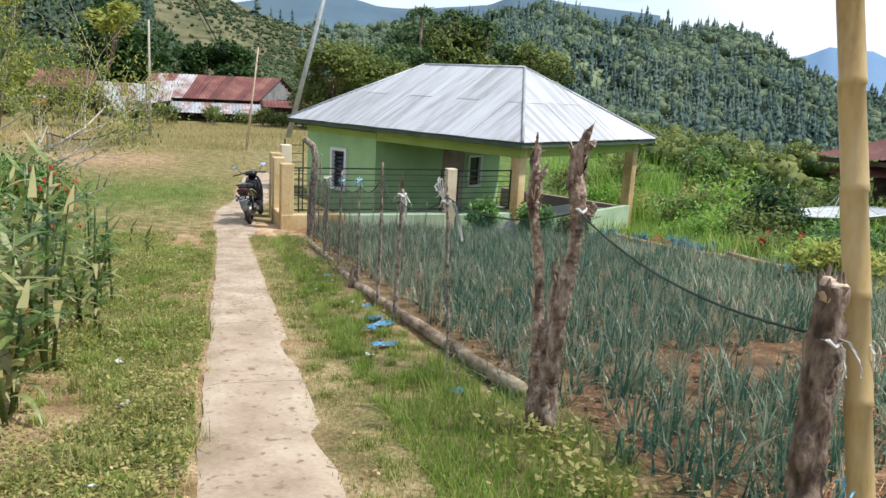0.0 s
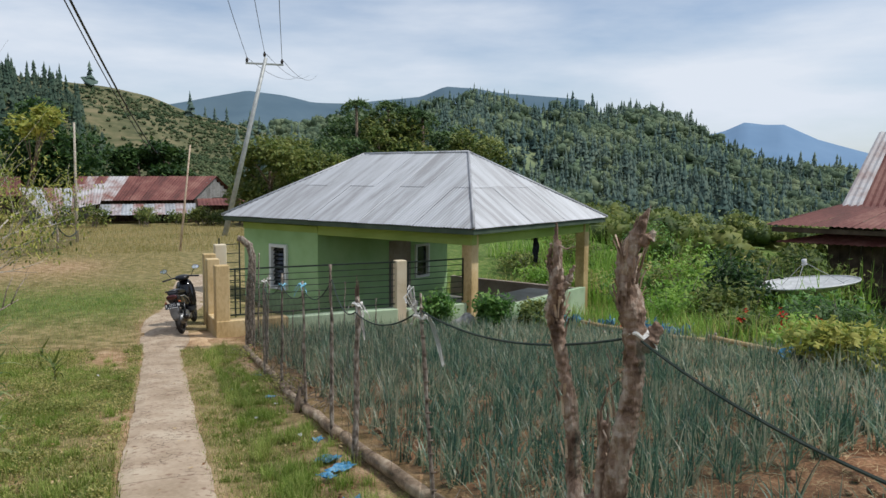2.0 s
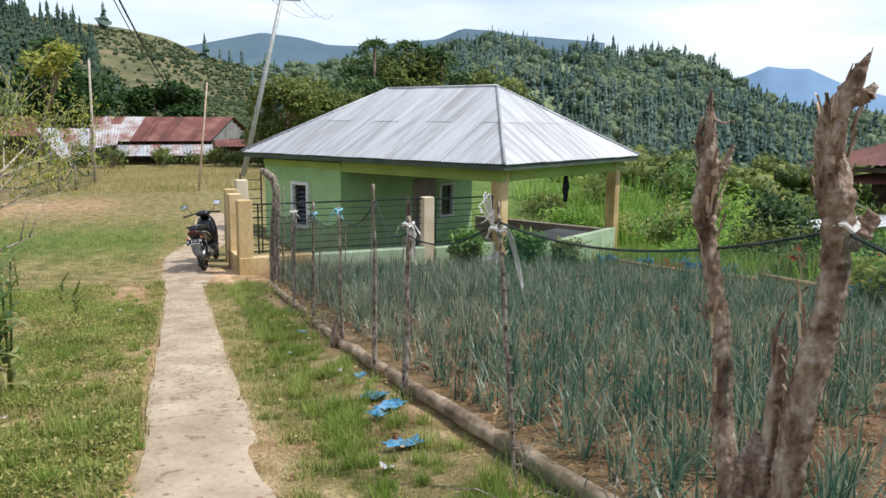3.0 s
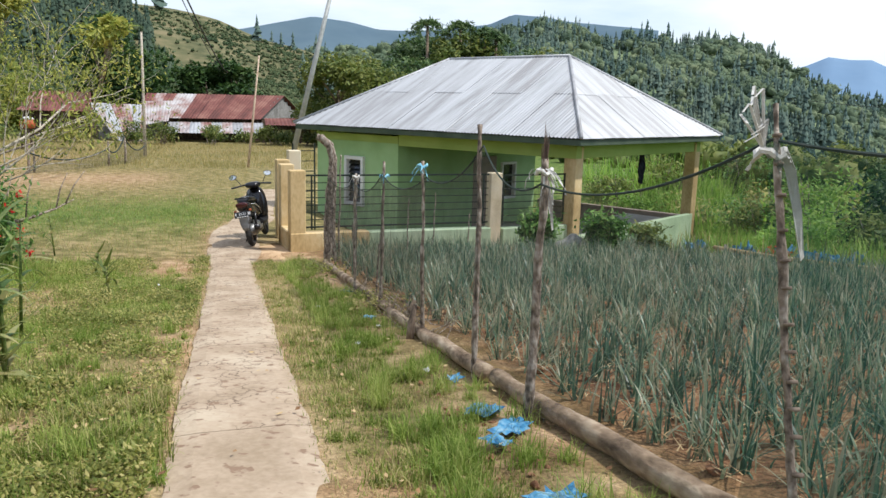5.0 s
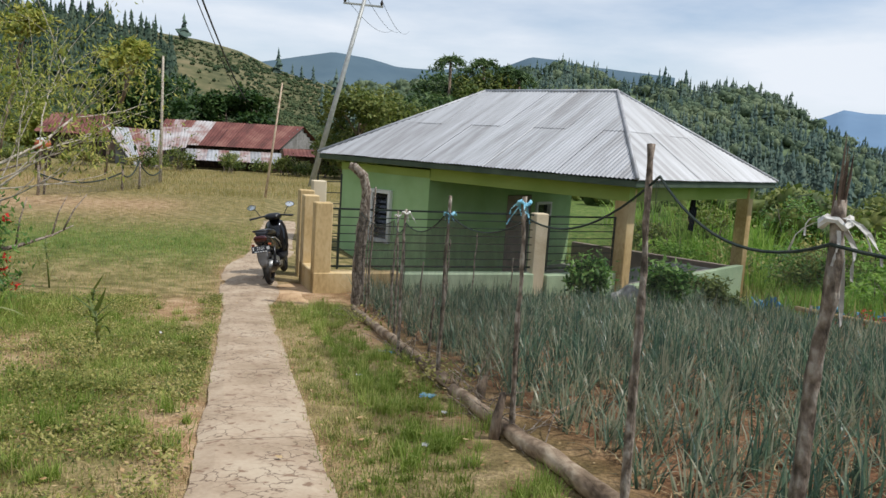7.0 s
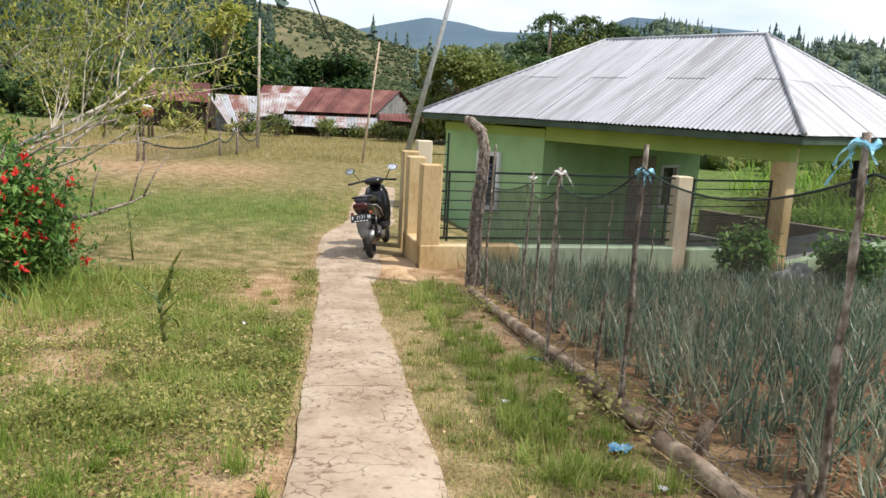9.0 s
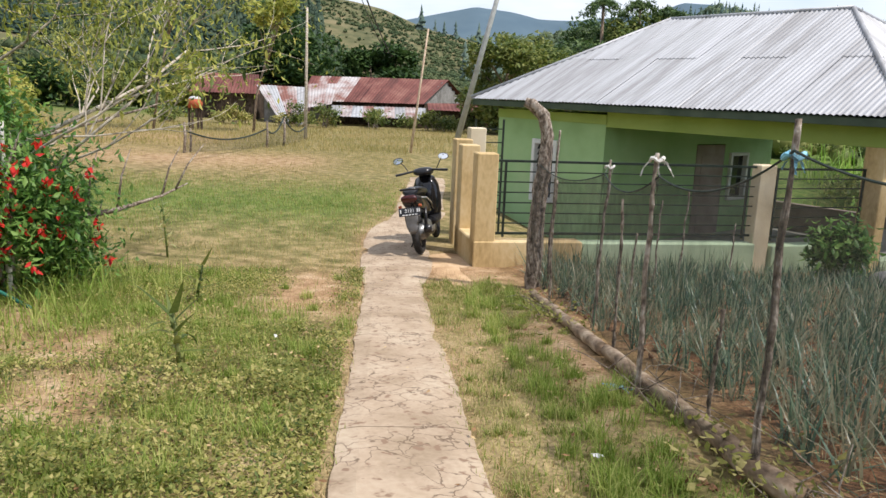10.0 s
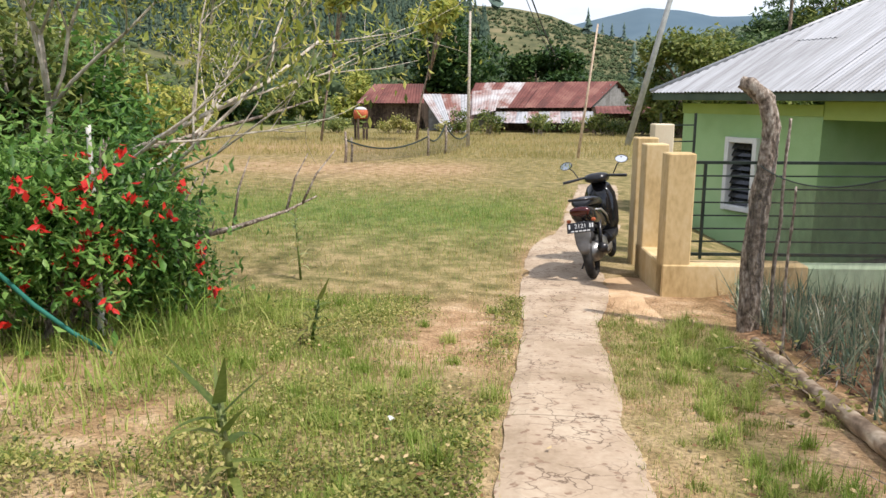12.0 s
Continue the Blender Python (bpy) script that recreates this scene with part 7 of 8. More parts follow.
    shell("front_mudguard", [(1.02, 0.50, 0.05, 0.03), (1.14, 0.545, 0.06, 0.03), (1.28, 0.53, 0.06, 0.028), (1.40, 0.46, 0.045, 0.02)], M["black_paint"])
    # rear mudguard: a long grey flap down over the wheel
    shell("rear_mudguard", [(-0.285, 0.62, 0.075, 0.03), (-0.30, 0.52, 0.085, 0.06), (-0.305, 0.42, 0.075, 0.06), (-0.29, 0.34, 0.05, 0.03)], M["grey_plastic"], "grey plastic rear mudguard", 10)
    shell("engine", [(-0.05, 0.27, 0.09, 0.09), (0.15, 0.28, 0.13, 0.12), (0.4, 0.30, 0.12, 0.11), (0.5, 0.30, 0.07, 0.07)], M["alloy"], "dusty grey engine case", 12)
    for side in (-1, 1):
        bm = bmesh.new()
        tube(bm, [(0, 0.86, 1.0), (side * 0.16, 0.83, 1.0), (side * 0.30, 0.76, 0.985), (side * 0.36, 0.74, 0.98)], [0.014, 0.014, 0.017, 0.017], 8)
        part("handlebar", bm, M["black_plastic"], sc)
        tube_part("brake_lever", [(side * 0.2, 0.86, 0.99), (side * 0.34, 0.84, 0.975)], [0.008, 0.006], M["alloy"], sc, 6)
        bm = bmesh.new()
        tube(bm, [(side * 0.2, 0.84, 1.01), (side * 0.25, 0.84, 1.10), (side * 0.29, 0.82, 1.14)], 0.007, 6)
        stalk = part("mirror_arm", bm, M["black_plastic"], sc)
        bm = bmesh.new()
        bmesh.ops.create_uvsphere(bm, u_segments=14, v_segments=8, radius=1, matrix=Matrix.Translation((side * 0.315, 0.82, 1.165)) @ Matrix.Rotation(radians(side * 8), 4, "Y") @ Matrix.Diagonal((0.075, 0.022, 0.046, 1)))
        part("mirror_housing", bm, M["black_plastic"], stalk, smooth_shade=True)
        bm = bmesh.new()
        bmesh.ops.create_circle(bm, cap_ends=True, segments=18, radius=1, matrix=Matrix.Translation((side * 0.315, 0.796, 1.165)) @ Matrix.Rotation(radians(side * 8), 4, "Y") @ Matrix.Rotation(radians(90 - 14), 4, "X") @ Matrix.Diagonal((0.066, 0.038, 1, 1)))
        part("mirror_glass", bm, M["mirror"], stalk, "bright mirror glass reflecting the sky")
        tube_part("rear_shock", [(side * 0.10, 0.05, 0.32), (side * 0.11, 0.12, 0.6)], 0.022, M["black_plastic"], sc, 8)
        tube_part("fork", [(side * 0.06, WB, WR), (side * 0.06, 1.08, 0.62)], 0.019, M["alloy"], sc, 8)
        shell_y = -0.255
        bm = bmesh.new()
        box(bm, (0.045, 0.03, 0.035), (side * 0.125, shell_y - 0.02, 0.66), 0, 0.01)
        part("turn_signal", bm, M["orange"], sc, "amber turn signal")
        tube_part("body_stripe", [(side * 0.128, -0.12, 0.74), (side * 0.142, 0.12, 0.71), (side * 0.146, 0.36, 0.62), (side * 0.14, 0.52, 0.50)], [0.006, 0.010, 0.011, 0.006], M["silver"], sc, 6, 0, "silver trim line")
    tube_part("grab_rail", [(-0.11, 0.05, 0.83), (-0.12, -0.16, 0.86), (-0.09, -0.27, 0.87), (0.09, -0.27, 0.87), (0.12, -0.16, 0.86), (0.11, 0.05, 0.83)], 0.014, M["black_plastic"], sc, 8)
    shell("tail_light", [(-0.325, 0.76, 0.085, 0.02), (-0.31, 0.755, 0.10, 0.045), (-0.26, 0.75, 0.10, 0.05)], M["tail_red"], "dark red tail light lens", 12)
    bm = bmesh.new()
    tube(bm, [(0.13, 0.42, 0.24), (0.15, 0.2, 0.25), (0.16, 0.05, 0.29), (0.165, -0.22, 0.36)], [0.02, 0.025, 0.052, 0.05], 12)
    ex = part("exhaust", bm, M["black_plastic"], sc, smooth_shade=True)
    box_part("heat_shield", (0.014, 0.24, 0.06), (0.213, -0.06, 0.335), M["alloy"], ex, 0, 0.004, "perforated alloy heat shield")
    tube_part("side_stand", [(-0.10, 0.5, 0.26), (-0.22, 0.46, 0.02)], 0.011, M["black_plastic"], sc, 6)
    # number plate, tilted back
    tilt = Matrix.Translation((0.0, -0.345, 0.60)) @ Matrix.Rotation(radians(-18), 4, "X")
    bm = bmesh.new()
    box(bm, (0.275, 0.006, 0.105), (0, 0, 0), 0, 0.002)
    bm.transform(tilt)
    plate = part("number_plate", bm, M["black_plastic"], sc, "black number plate with white characters")
    for name, text, size, dz in (("plate_number", "2121", 0.062, 0.004),):
        cu = bpy.data.curves.new(name, "FONT")
        cu.body, cu.size, cu.align_x, cu.align_y, cu.extrude = text, size, "CENTER", "CENTER", 0.0008
        tmp = bpy.data.objects.new(name, cu)
        scene.collection.objects.link(tmp)
        bpy.context.view_layer.update()
        me = bpy.data.meshes.new_from_object(tmp.evaluated_get(bpy.context.evaluated_depsgraph_get()))
        bpy.data.objects.remove(tmp)
        me.transform(tilt @ Matrix.Translation((0, -0.0045, dz + 0.008)) @ Matrix.Rotation(math.pi / 2, 4, "X"))
        me.materials.clear()
        me.materials.append(M["plate_white"])
        o = new(name, me)
        o.parent = plate
    bm = bmesh.new()
    for x0 in (-0.112, 0.098, 0.122):
        box(bm, (0.016, 0.0016, 0.044), (x0, -0.0045, 0.012))
    for k in range(5):
        box(bm, (0.03, 0.0016, 0.012), (-0.08 + 0.04 * k, -0.0045, -0.037))
    bm.transform(tilt)
    part("plate_marks", bm, M["plate_white"], plate)
    ang = math.atan2(0.72, -0.69) - math.pi / 2
    x, y = -0.94, -0.065
    sc.matrix_world = Matrix.Translation((x, y, hz(x, y) + 0.018)) @ Matrix.Rotation(ang, 4, "Z") @ Matrix.Rotation(radians(-10), 4, "Y") @ Matrix.Translation((0, 0, 0.0))


build_scooter()


# ---- poles and cables ----
def pole_thing(name, label, p, q, r0, r1, material):
    t = thing(name, label, "pole")
    tube_part("shaft", [p, Vector(p).lerp(Vector(q), 0.5), q], [r0, (r0 + r1) / 2, r1], material, t, 10)
    return t


pole_thing("goal_pole", "tall thin grey pole standing in the field", (-25.9, 11.25, -0.7), (-26.15, 11.45, 5.55), 0.085, 0.05, M["pale_branch"])
pole_thing("bamboo_pole", "tall thin tan bamboo pole in the grass", (-17.2, 11.15, -0.5), (-16.9, 11.6, 4.25), 0.055, 0.03, M["split_wood"])
util = pole_thing("utility_pole", "leaning grey steel utility pole with crossarm and insulators", (-24.2, 18.9, -0.7), (-22.6, 20.8, 9.6), 0.16, 0.10, M["pole"])
arm = box_part("crossarm", (2.1, 0.09, 0.10), (-22.65, 20.75, 9.25), M["pole"], util, math.atan2(0.749, 0.65) + 0.1, 0.01)
UT = Vector((-22.65, 20.75, 9.25))
AD = Vector((math.cos(math.atan2(0.749, 0.65) + 0.1), math.sin(math.atan2(0.749, 0.65) + 0.1), 0))
ends = []
for k in (-0.97, 0.0, 0.97):
    p = UT + AD * k + Vector((0, 0, 0.05 if k else 0.40))
    tube_part("insulator", [p, p + Vector((0, 0, 0.12)), p + Vector((0, 0, 0.2)), p + Vector((0, 0, 0.28))], [0.05, 0.09, 0.06, 0.03], M["insulator"], util, 10)
    ends.append(p + Vector((0, 0, 0.26)))
for i, p in enumerate(ends):
    w = thing("power_line", "overhead power line on the crossarm", "cable", group="overhead cables")
    q = Vector((15.0, -13.5, 11.6)) + AD * (i - 1) * 1.0
    tube_part("wire", sag(p, q, 0.55, 24), 0.014, M["cable"], w, 5)
    tube_part("wire", sag(p, Vector((-62, 62, 16)) + AD * (i - 1), 0.9, 14), 0.014, M["cable"], w, 5)
for i, (r_, off) in enumerate(((0.035, 0.0), (0.02, 0.55))):
    w = thing("service_cable", "thick black service cable overhead", "cable", group="overhead cables")
    tube_part("wire", sag((-40.5 - off, 25.5, 4.6), (11.5 - off, -12.6, 10.6 + off), 0.9, 24), r_, M["cable"], w, 6)
w = thing("service_cable", "thin cable crossing behind the house", "cable", group="overhead cables")
tube_part("wire", sag((-2.0, 34.0, 3.2), (16.0, 15.0, 2.6), 0.25, 12), 0.012, M["cable"], w, 5)


# ---- red-roofed houses across the field ----
def sheet_roof(parent, a, b, c, d, sheets, material, name="roof_sheet"):
    """Ribbed sheets between the eave a-b and the ridge d-c."""
    a, b, c, d = map(Vector, (a, b, c, d))
    n = (b - a).cross(d - a).normalized()
    if n.z < 0:
        n = -n
    for k in range(sheets):
        vs = []
        ribs = 6
        for i in range(ribs + 1):
            f = (k + i / ribs) / sheets
            o = n * (0.03 * (i % 2) + 0.008 * (k % 2))
            vs += [a.lerp(b, f) + o, d.lerp(c, f) + o]
        fs = [(2 * i, 2 * i + 2, 2 * i + 3, 2 * i + 1) for i in range(ribs)]
        raw(name, vs, fs, material[k % len(material)] if isinstance(material, list) else material, parent)


def P3(s, r, z):
    x, y = at(s, r)
    return Vector((x, y, z))


def board_wall(parent, s0, r0, s1, r1, z0, z1, material, boards):
    a, b = Vector(at(s0, r0)), Vector(at(s1, r1))
    d = b - a
    ang = math.atan2(d.y, d.x)
    w = d.length / boards
    for k in range(boards):
        c = a.lerp(b, (k + 0.5) / boards)
        box_part("board", (w - 0.012, 0.04 + 0.01 * (k % 2), z1 - z0), (c.x, c.y, (z0 + z1) / 2), material, parent, ang, 0)


def far_house():
    h = thing("house", "long low wooden house with rusty red sheet roof", "house")
    rs, ws = M["rust"], M["worn"]
    sheet_roof(h, P3(-46.2, -7.2, 1.05), P3(-46.2, 1.5, 1.1), P3(-49.4, 3.5, 2.9), P3(-49.4, -6.6, 2.8), 14, [rs, ws, rs, ws, ws, rs, rs, rs, rs, rs, rs, rs, rs, rs])
    sheet_roof(h, P3(-52.6, -7.2, 1.05), P3(-52.6, 5.6, 1.05), P3(-49.4, 3.5, 2.9), P3(-49.4, -6.6, 2.8), 12, rs)
    board_wall(h, -46.9, -6.9, -46.9, 1.5, -0.9, 1.2, M["plank"], 26)
    board_wall(h, -46.9, 1.6, -52, 5.0, -0.9, 1.2, M["plank"], 12)
    board_wall(h, -52, -6.9, -52, 5.0, -0.9, 1.2, M["plank"], 20)
    board_wall(h, -46.9, -6.9, -52, -6.9, -0.9, 1.2, M["plank"], 12)
    # gable of grey boards
    for k in range(12):
        f = (k + 0.5) / 12
        s = -46.6 - 5.4 * f
        top = 1.15 + 1.7 * (1 - abs(2 * f - 1))
        p = P3(s, 1.45 + 3.5 * f, (1.15 + top) / 2)
        run = Vector(at(-52, 4.95)) - Vector(at(-46.6, 1.45))
        box_part("gable_board", (0.53, 0.04, top - 1.15), p, M["greyplank"], h, math.atan2(run.y, run.x), 0)
    # lean-to awnings
    sheet_roof(h, P3(-43.6, -4.9, 0.12), P3(-43.6, 1.7, 0.15), P3(-46.2, 1.7, 0.85), P3(-46.2, -4.9, 0.8), 9, [M["zinc"], ws])
    sheet_roof(h, P3(-44.4, 1.8, 0.75), P3(-44.4, 6.6, 0.75), P3(-46.3, 6.6, 1.25), P3(-46.3, 1.8, 1.2), 6, rs)
    board_wall(h, -46.0, 1.8, -46.0, 6.3, -0.9, 0.8, M["plank"], 14)
    for r in (-4.7, -1.5, 1.6, 4.2, 6.4):
        p = P3(-43.9, r, -0.2)
        box_part("post", (0.1, 0.1, 1.5), p, M["plank"], h, 0, 0)
    h2 = thing("house", "weathered shed with patched zinc roof", "shed")
    sheet_roof(h2, P3(-43.5, -8.0, -0.45), P3(-43.5, -6.4, -0.5), P3(-46.8, -6.0, 1.95), P3(-46.8, -10.2, 2.0), 6, [ws, M["zinc"], ws])
    sheet_roof(h2, P3(-44.5, -6.4, 0.6), P3(-44.5, -4.8, 0.9), P3(-47, -4.6, 2.3), P3(-47, -6.6, 2.2), 3, [ws, ws])
    sheet_roof(h2, P3(-47, -9.9, 2.1), P3(-47, -6.2, 2.0), P3(-50, -6.2, 0.9), P3(-50, -9.9, 0.9), 5, rs)
    board_wall(h2, -46.4, -9.6, -46.4, -5.2, -0.9, 1.4, M["greyplank"], 14)
    board_wall(h2, -46.4, -9.6, -49.6, -9.6, -0.9, 1.2, M["plank"], 9)
    h3 = thing("house", "small house with faded red roof among shrubs", "house")
    sheet_roof(h3, P3(-48.2, -15.2, 1.35), P3(-48.2, -10.2, 1.35), P3(-50.5, -10.6, 2.75), P3(-50.5, -14.4, 2.75), 7, rs)
    sheet_roof(h3, P3(-52.8, -15.2, 1.3), P3(-52.8, -10.2, 1.3), P3(-50.5, -10.6, 2.75), P3(-50.5, -14.4, 2.75), 7, rs)
    board_wall(h3, -48.8, -14.9, -48.8, -10.5, -0.9, 1.5, M["plank"], 14)
    board_wall(h3, -48.8, -10.5, -52.3, -10.5, -0.9, 1.5, M["plank"], 10)


far_house()
tank = thing("water_tank", "orange plastic water tank with pale lid on a timber stand", "water tank")
tube_part("body", [(-34.1, 9.0, 0.65), (-34.1, 9.0, 0.9), (-34.1, 9.0, 1.12)], [0.36, 0.40, 0.36], M["orange"], tank, 18)
tube_part("lid", [(-34.1, 9.0, 1.12), (-34.1, 9.0, 1.22), (-34.1, 9.0, 1.27)], [0.36, 0.27, 0.08], M["litter"], tank, 18)
for a_ in (-0.4, 0.4):
    for b_ in (-0.4, 0.4):
        box_part("leg", (0.1, 0.1, 1.4), (-34.1 + a_ * 0.6, 9.0 + b_ * 0.6, -0.03), M["plank"], tank, 0, 0)
for k, (x, y, h, r_) in enumerate([(-18.3, 2.9, 1.0, 0.05), (-18.6, 3.2, 0.8, 0.04), (-20.5, 6.8, 1.0, 0.05), (-21.5, 8.0, 1.1, 0.05)]):
    t = thing("fence_post", "weathered post at the far edge of the field", "fence post", group="field edge posts")
    tube_part("pole", [(x, y, hz(x, y) - 0.2), (x + 0.02, y + 0.04, hz(x, y) + h * 0.5), (x, y + 0.03, hz(x, y) + h)], [r_, r_ * 0.9, r_ * 0.7], M["stick"], t, 8, 0.2)
nt = thing("net_fence", "sagging dark net at the far edge of the field", "net")
pts = [Vector((-18.3, 2.9, 0.45)), Vector((-20.5, 6.8, 0.35)), Vector((-21.5, 8.0, 0.75)), Vector((-24.5, 10.5, 0.2))]
for a, b_ in zip(pts, pts[1:]):
    top = sag(a, b_, 0.35, 10)
    vs = []
    for p in top:
        vs += [p, Vector((p.x, p.y, hz(p.x, p.y) - 0.02))]
    raw("net_panel", vs, [(2 * k, 2 * k + 2, 2 * k + 3, 2 * k + 1) for k in range(10)], M["net"], nt)
    tube_part("rope", top, 0.03, M["rope"], nt, 5)


# ---- wooden house on posts and satellite dish ----
def red_house():
    h = thing("stilt_house", "dark wooden house on posts with tiered rusty red sheet roof", "house")
    V = Vector
    rs = M["rust"]
    x0, x1, y0, y1 = 8.1, 14.0, 12.6, 18.0
    zf, zt = -0.35, 1.75
    # walls of upright boards
    n = 24
    for k in range(n):
        w = (x1 - x0) / n
        box_part("board", (w - 0.012, 0.03 + 0.012 * (k % 2), zt - zf), (x0 + w * (k + 0.5), y0, (zt + zf) / 2), M["plank"], h, 0, 0)
    for k in range(20):
        w = (y1 - y0) / 20
        box_part("board", (0.03 + 0.012 * (k % 2), w - 0.012, zt - zf), (x0, y0 + w * (k + 0.5), (zt + zf) / 2), M["plank"], h, 0, 0)
        box_part("board", (0.03 + 0.012 * (k % 2), w - 0.012, zt - zf), (x1, y0 + w * (k + 0.5), (zt + zf) / 2), M["plank"], h, 0, 0)
    box_part("floor_beam", (x1 - x0 + 0.2, 0.16, 0.18), (11.05, y0, zf - 0.09), M["plank"], h)
    box_part("floor", (x1 - x0, y1 - y0, 0.06), (11.05, 15.3, zf - 0.03), M["plank"], h)
    for px in (8.25, 10.0, 12.0, 13.8):
        for py in (12.7, 15.2, 17.8):
            box_part("post", (0.17, 0.17, 1.6), (px, py, zf - 0.9), M["plank"], h)
    # skirt roofs
    ex0, ex1, ey0, ey1 = 6.85, 15.2, 11.5, 19.2
    ix0, ix1, iy0, iy1 = 8.3, 13.8, 13.0, 17.8
    zs, zu = 1.80, 2.30
    sheet_roof(h, (ex0, ey0, zs), (ex1, ey0, zs), (ix1, iy0, zu), (ix0, iy0, zu), 18, rs)
    sheet_roof(h, (ex0, ey1, zs), (ex0, ey0, zs), (ix0, iy0, zu), (ix0, iy1, zu), 16, rs)
    sheet_roof(h, (ex1, ey0, zs), (ex1, ey1, zs), (ix1, iy1, zu), (ix1, iy0, zu), 16, rs)
    sheet_roof(h, (ex0, ey1, zs), (ex1, ey1, zs), (ix1, iy1, zu), (ix0, iy1, zu), 18, rs)
    sheet_roof(h, (6.95, 11.75, 1.36), (15, 11.75, 1.36), (15, 12.6, 1.58), (8.1, 12.6, 1.58), 18, rs)
    box_part("fascia", (8.2, 0.04, 0.12), (11.05, 11.62, 1.70), M["plank"], h)
    # steep upper roof
    sheet_roof(h, (8.28, 12.9, 2.25), (13.8, 12.9, 2.25), (13.4, 15.3, 4.25), (8.75, 15.3, 4.25), 12, [M["worn"], rs, rs, rs, rs, rs])
    sheet_roof(h, (8.28, 17.8, 2.25), (13.8, 17.8, 2.25), (13.4, 15.3, 4.25), (8.75, 15.3, 4.25), 12, rs)
    return h


red_house()


def dish():
    d = thing("satellite_dish", "large grey mesh satellite dish lying nearly level on a post", "satellite dish")
    bm = bmesh.new()
    rings, n, m = [], 40, 7
    for j in range(m + 1):
        rr = 0.98 * j / m
        z = 0.20 * (rr / 0.98) ** 2 - 0.20
        rings.append([bm.verts.new((rr * math.cos(2 * math.pi * k / n), rr * math.sin(2 * math.pi * k / n), z)) for k in range(n)] if j else [bm.verts.new((0, 0, z))])
    for k in range(n):
        bm.faces.new((rings[0][0], rings[1][k], rings[1][(k + 1) % n]))
        for j in range(1, m):
            bm.faces.new((rings[j][k], rings[j + 1][k], rings[j + 1][(k + 1) % n], rings[j][(k + 1) % n]))
    bowl = part("bowl", bm, M["dish"], d, smooth_shade=True)
    tube_part("rim", [(0.98 * math.cos(a), 0.98 * math.sin(a), 0) for a in [2 * math.pi * k / 40 for k in range(41)]], 0.016, M["dish"], d, 6)
    for k in range(10):
        a = 2 * math.pi * k / 10
        tube_part("rib", [(0.1 * math.cos(a), 0.1 * math.sin(a), -0.215), (0.55 * math.cos(a), 0.55 * math.sin(a), -0.15), (0.98 * math.cos(a), 0.98 * math.sin(a), -0.01)], 0.009, M["pole"], d, 5)
    for k in range(3):
        a = 2 * math.pi * k / 3 + 0.4
        tube_part("feed_arm", [(0.7 * math.cos(a), 0.7 * math.sin(a), -0.08), (0, 0, 0.42)], 0.007, M["pole"], d, 5)
    tube_part("feed", [(0, 0, 0.36), (0, 0, 0.48)], 0.05, M["litter"], d, 12)
    tube_part("mast", [(0, 0, -0.2), (0, 0, -1.25)], 0.04, M["pole"], d, 10)
    d.matrix_world = Matrix.Translation((8.5, 8.0, 0.86)) @ Matrix.Rotation(radians(-7.5), 4, "Y") @ Matrix.Rotation(radians(2), 4, "X")


dish()

# bamboo rail and plastic along the far edge of the plot
rail = thing("bamboo_rail", "pale bamboo rail along the edge of the plot", "rail")
for (s0, r0), (s1, r1) in (((2.9, 6.05), (6.4, 6.05)), ((6.3, 6.0), (9.3, 5.75))):
    a, b_ = at(s0, r0), at(s1, r1)
    tube_part("culm", sag((*a, hz(*a) + 0.20), (*b_, hz(*b_) + 0.14), 0.03, 8), 0.032, M["bamboo"], rail, 9, 0.1)
for s_ in (3.2, 5.0, 6.4, 8.0, 9.2):
    a = at(s_, 6.02)
    tube_part("peg", [(*a, hz(*a) - 0.15), (*a, hz(*a) + 0.26)], 0.02, M["stick"], rail, 7)


def scrap(name, label, centre, size, material, seed, category="litter", lift=0.03):
    """A crumpled torn sheet lying on the ground: an irregular outline with folds."""
    pr = random.Random(seed)
    bm = bmesh.new()
    x, y = centre
    n, m = 22, 5
    turn = pr.uniform(0, 6.28)
    outline = [0.5 + 0.5 * pr.random() * (0.4 if k % 7 == 0 else 1.0) for k in range(n)]
    rings = []
    for j in range(1, m + 1):
        row = []
        for k in range(n):
            a = 2 * math.pi * k / n
            f = j / m * outline[k]
            u, v = math.cos(a) * f * size[0] / 2, math.sin(a) * f * size[1] / 2
            px, py = x + u * math.cos(turn) - v * math.sin(turn), y + u * math.sin(turn) + v * math.cos(turn)
            fold = noise.noise(Vector((px * 22, py * 22, seed))) + 0.6 * noise.noise(Vector((px * 55, py * 55, seed)))
            row.append(bm.verts.new((px, py, hz(px, py) + 0.028 + lift * (0.6 + fold))))
        rings.append(row)
    c = bm.verts.new((x, y, hz(x, y) + 0.03 + lift))
    for k in range(n):
        bm.faces.new((c, rings[0][k], rings[0][(k + 1) % n]))
        for j in range(m - 1):
            bm.faces.new((rings[j][k], rings[j + 1][k], rings[j + 1][(k + 1) % n], rings[j][(k + 1) % n]))
    return tagged(link(name, bm, M[material]), label, category)


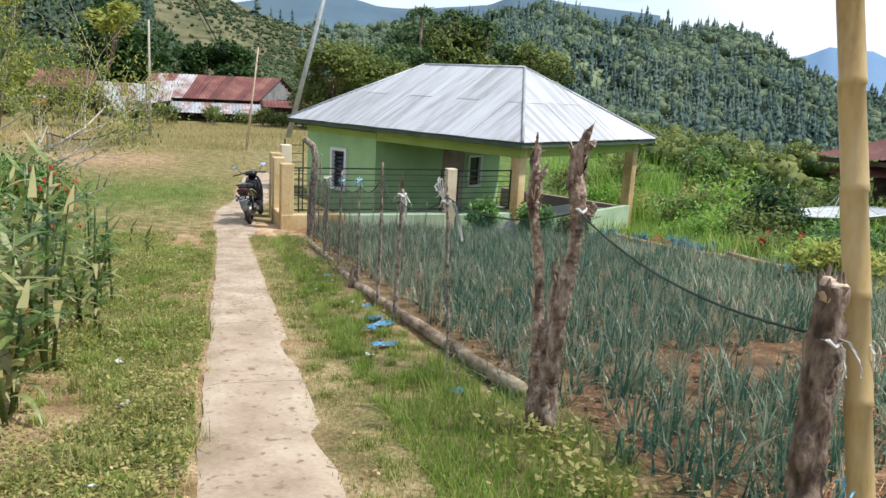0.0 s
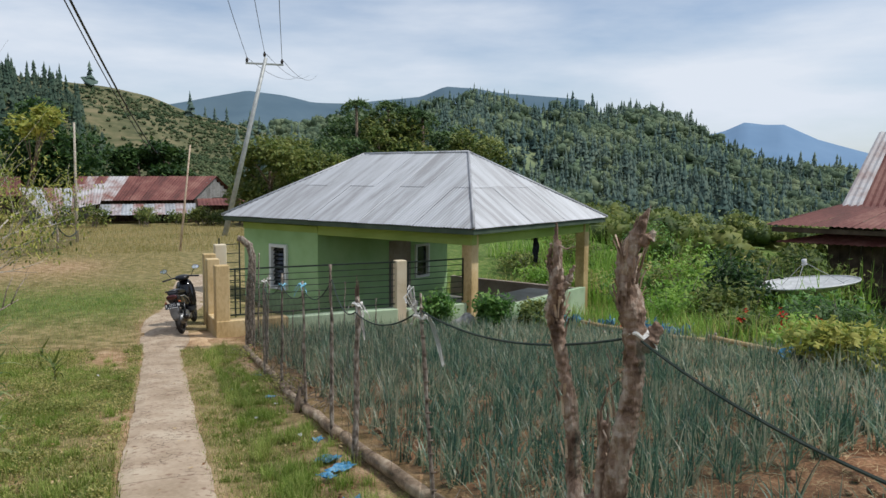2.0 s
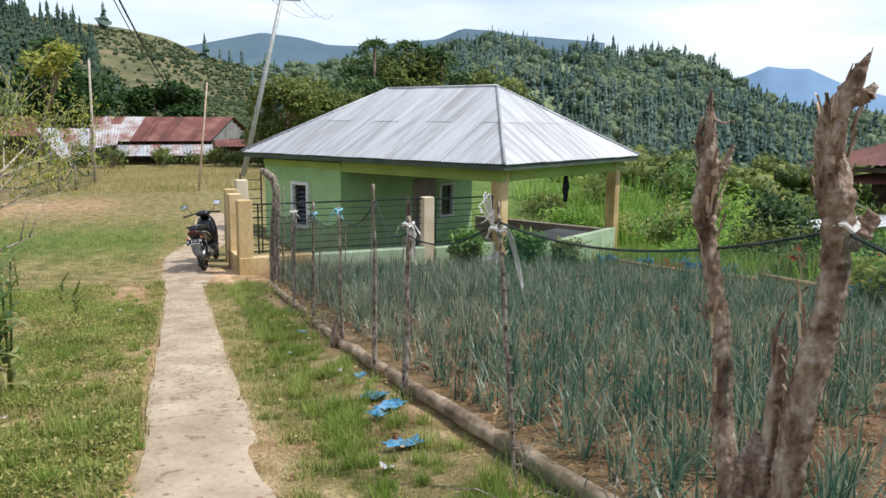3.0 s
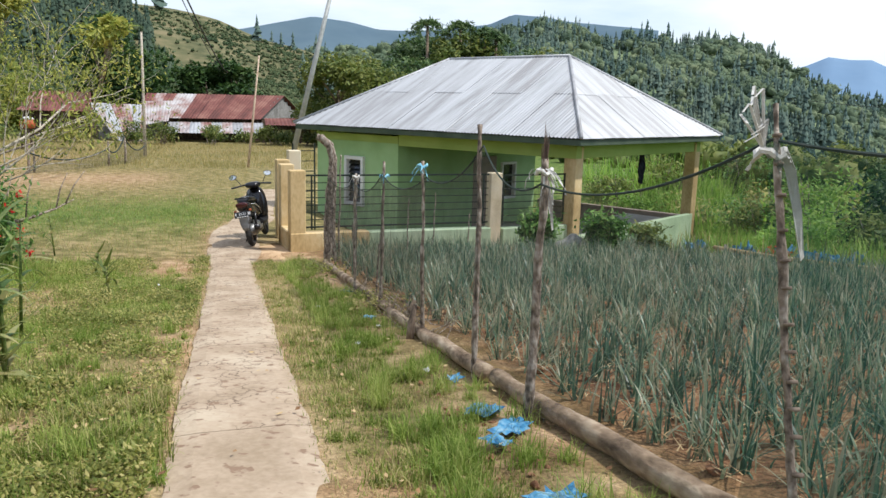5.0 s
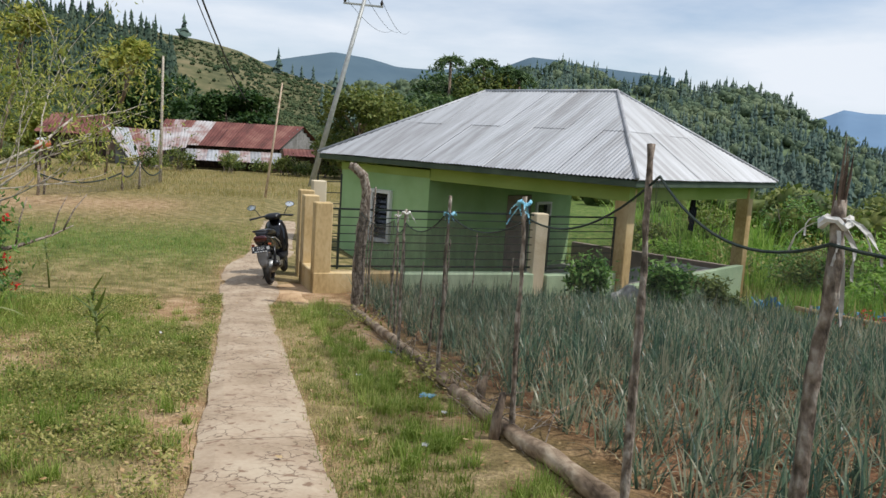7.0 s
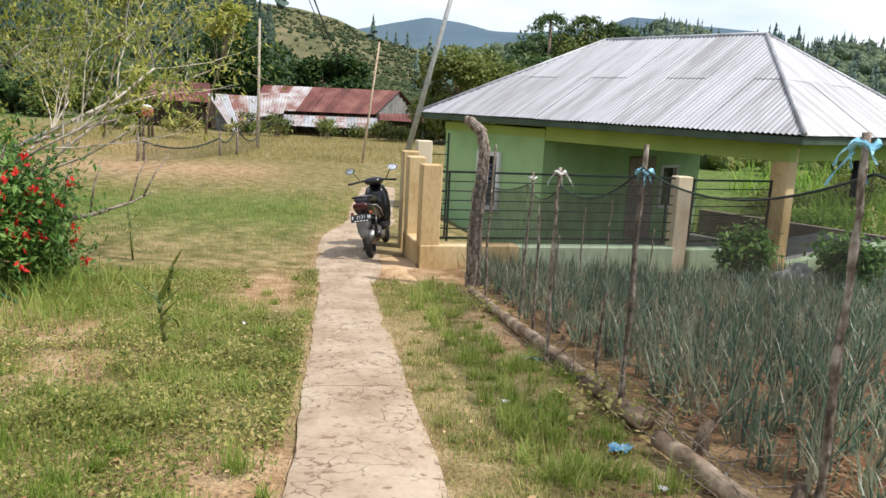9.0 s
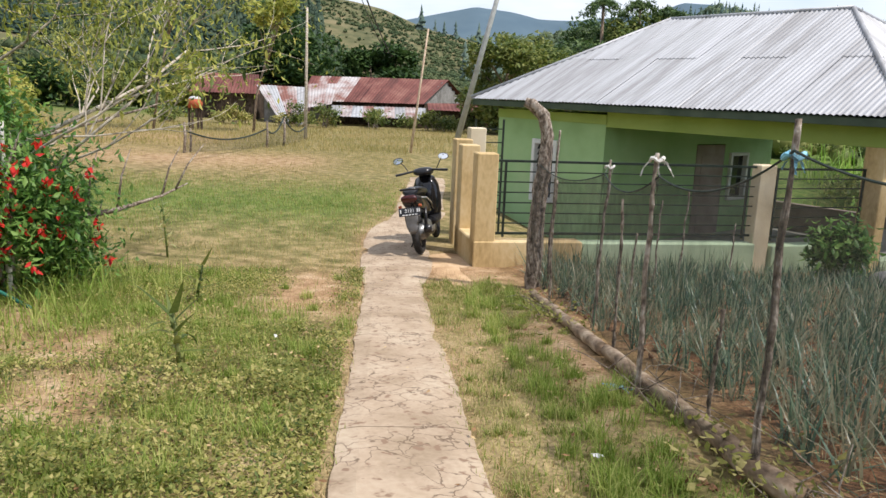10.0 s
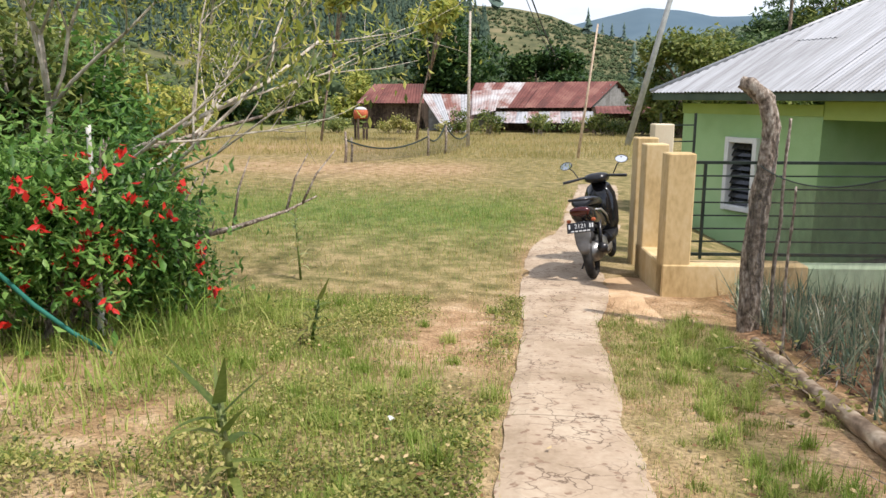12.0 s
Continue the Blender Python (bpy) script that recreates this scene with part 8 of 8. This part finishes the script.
for k, (s, r, a, b_) in enumerate([(9.98, 0.10, 0.26, 0.16), (9.72, 0.06, 0.18, 0.22), (10.15, -0.02, 0.16, 0.10), (10.7, -0.02, 0.20, 0.12), (9.1, 0.12, 0.13, 0.08), (11.95, 0.12, 0.12, 0.10), (7.0, 0.05, 0.12, 0.08), (5.33, 0.12, 0.16, 0.10)]):
    scrap("plastic_sheet", "torn blue plastic sheet half buried in the soil", at(s, r), (a * 1.35, b_ * 1.2), "blue", 500 + k, lift=0.024)
for k, (s, r, a) in enumerate([(11.0, -0.2, 0.10), (11.81, -1.61, 0.09), (10.9, -1.75, 0.07), (8.0, -0.2, 0.06), (6.3, -0.25, 0.07), (4.2, -1.72, 0.07), (12.9, -1.6, 0.07), (7.4, 0.05, 0.06), (9.3, -2.0, 0.06), (13.0, 2.3, 0.09), (8.9, 0.02, 0.07)]):
    scrap("litter", "crumpled white plastic wrapper lying in the grass", at(s, r), (a, a * 0.7), "litter", 520 + k, lift=0.02)
for k, (s, r) in enumerate([(3.4, 7.4), (2.8, 7.0), (4.6, 6.9), (1.6, 7.0), (7.9, 6.5)]):
    scrap("blue_tarpaulin", "crumpled blue plastic tarpaulin behind the plot", at(s, r - 0.4), (1.2, 0.5), "blue", 540 + k, "tarpaulin", 0.22)
rk = thing("boulder", "pale grey boulder among plants by the porch", "rock")
bm = bmesh.new()
bmesh.ops.create_icosphere(bm, subdivisions=3, radius=1, matrix=Matrix.Translation((3.5, 3.1, 0.10)) @ Matrix.Diagonal((0.30, 0.26, 0.24, 1)))
for v in bm.verts:
    v.co += v.normal * 0.10 * noise.noise(v.co * 4)
part("stone", bm, M["rock"], rk, smooth_shade=True)
hose = thing("garden_hose", "teal green hose lying at the foot of the shrub", "hose")
tube_part("hose_pipe", [(x, y, hz(x, y) + 0.02 + e) for x, y, e in ((0.55, -5.75, 0.82), (0.6, -5.49, 0.66), (0.6, -5.34, 0.50), (0.6, -5.19, 0.32), (0.62, -5.0, 0.14), (0.66, -4.8, 0.0))], 0.014, M["teal"], hose, 8)
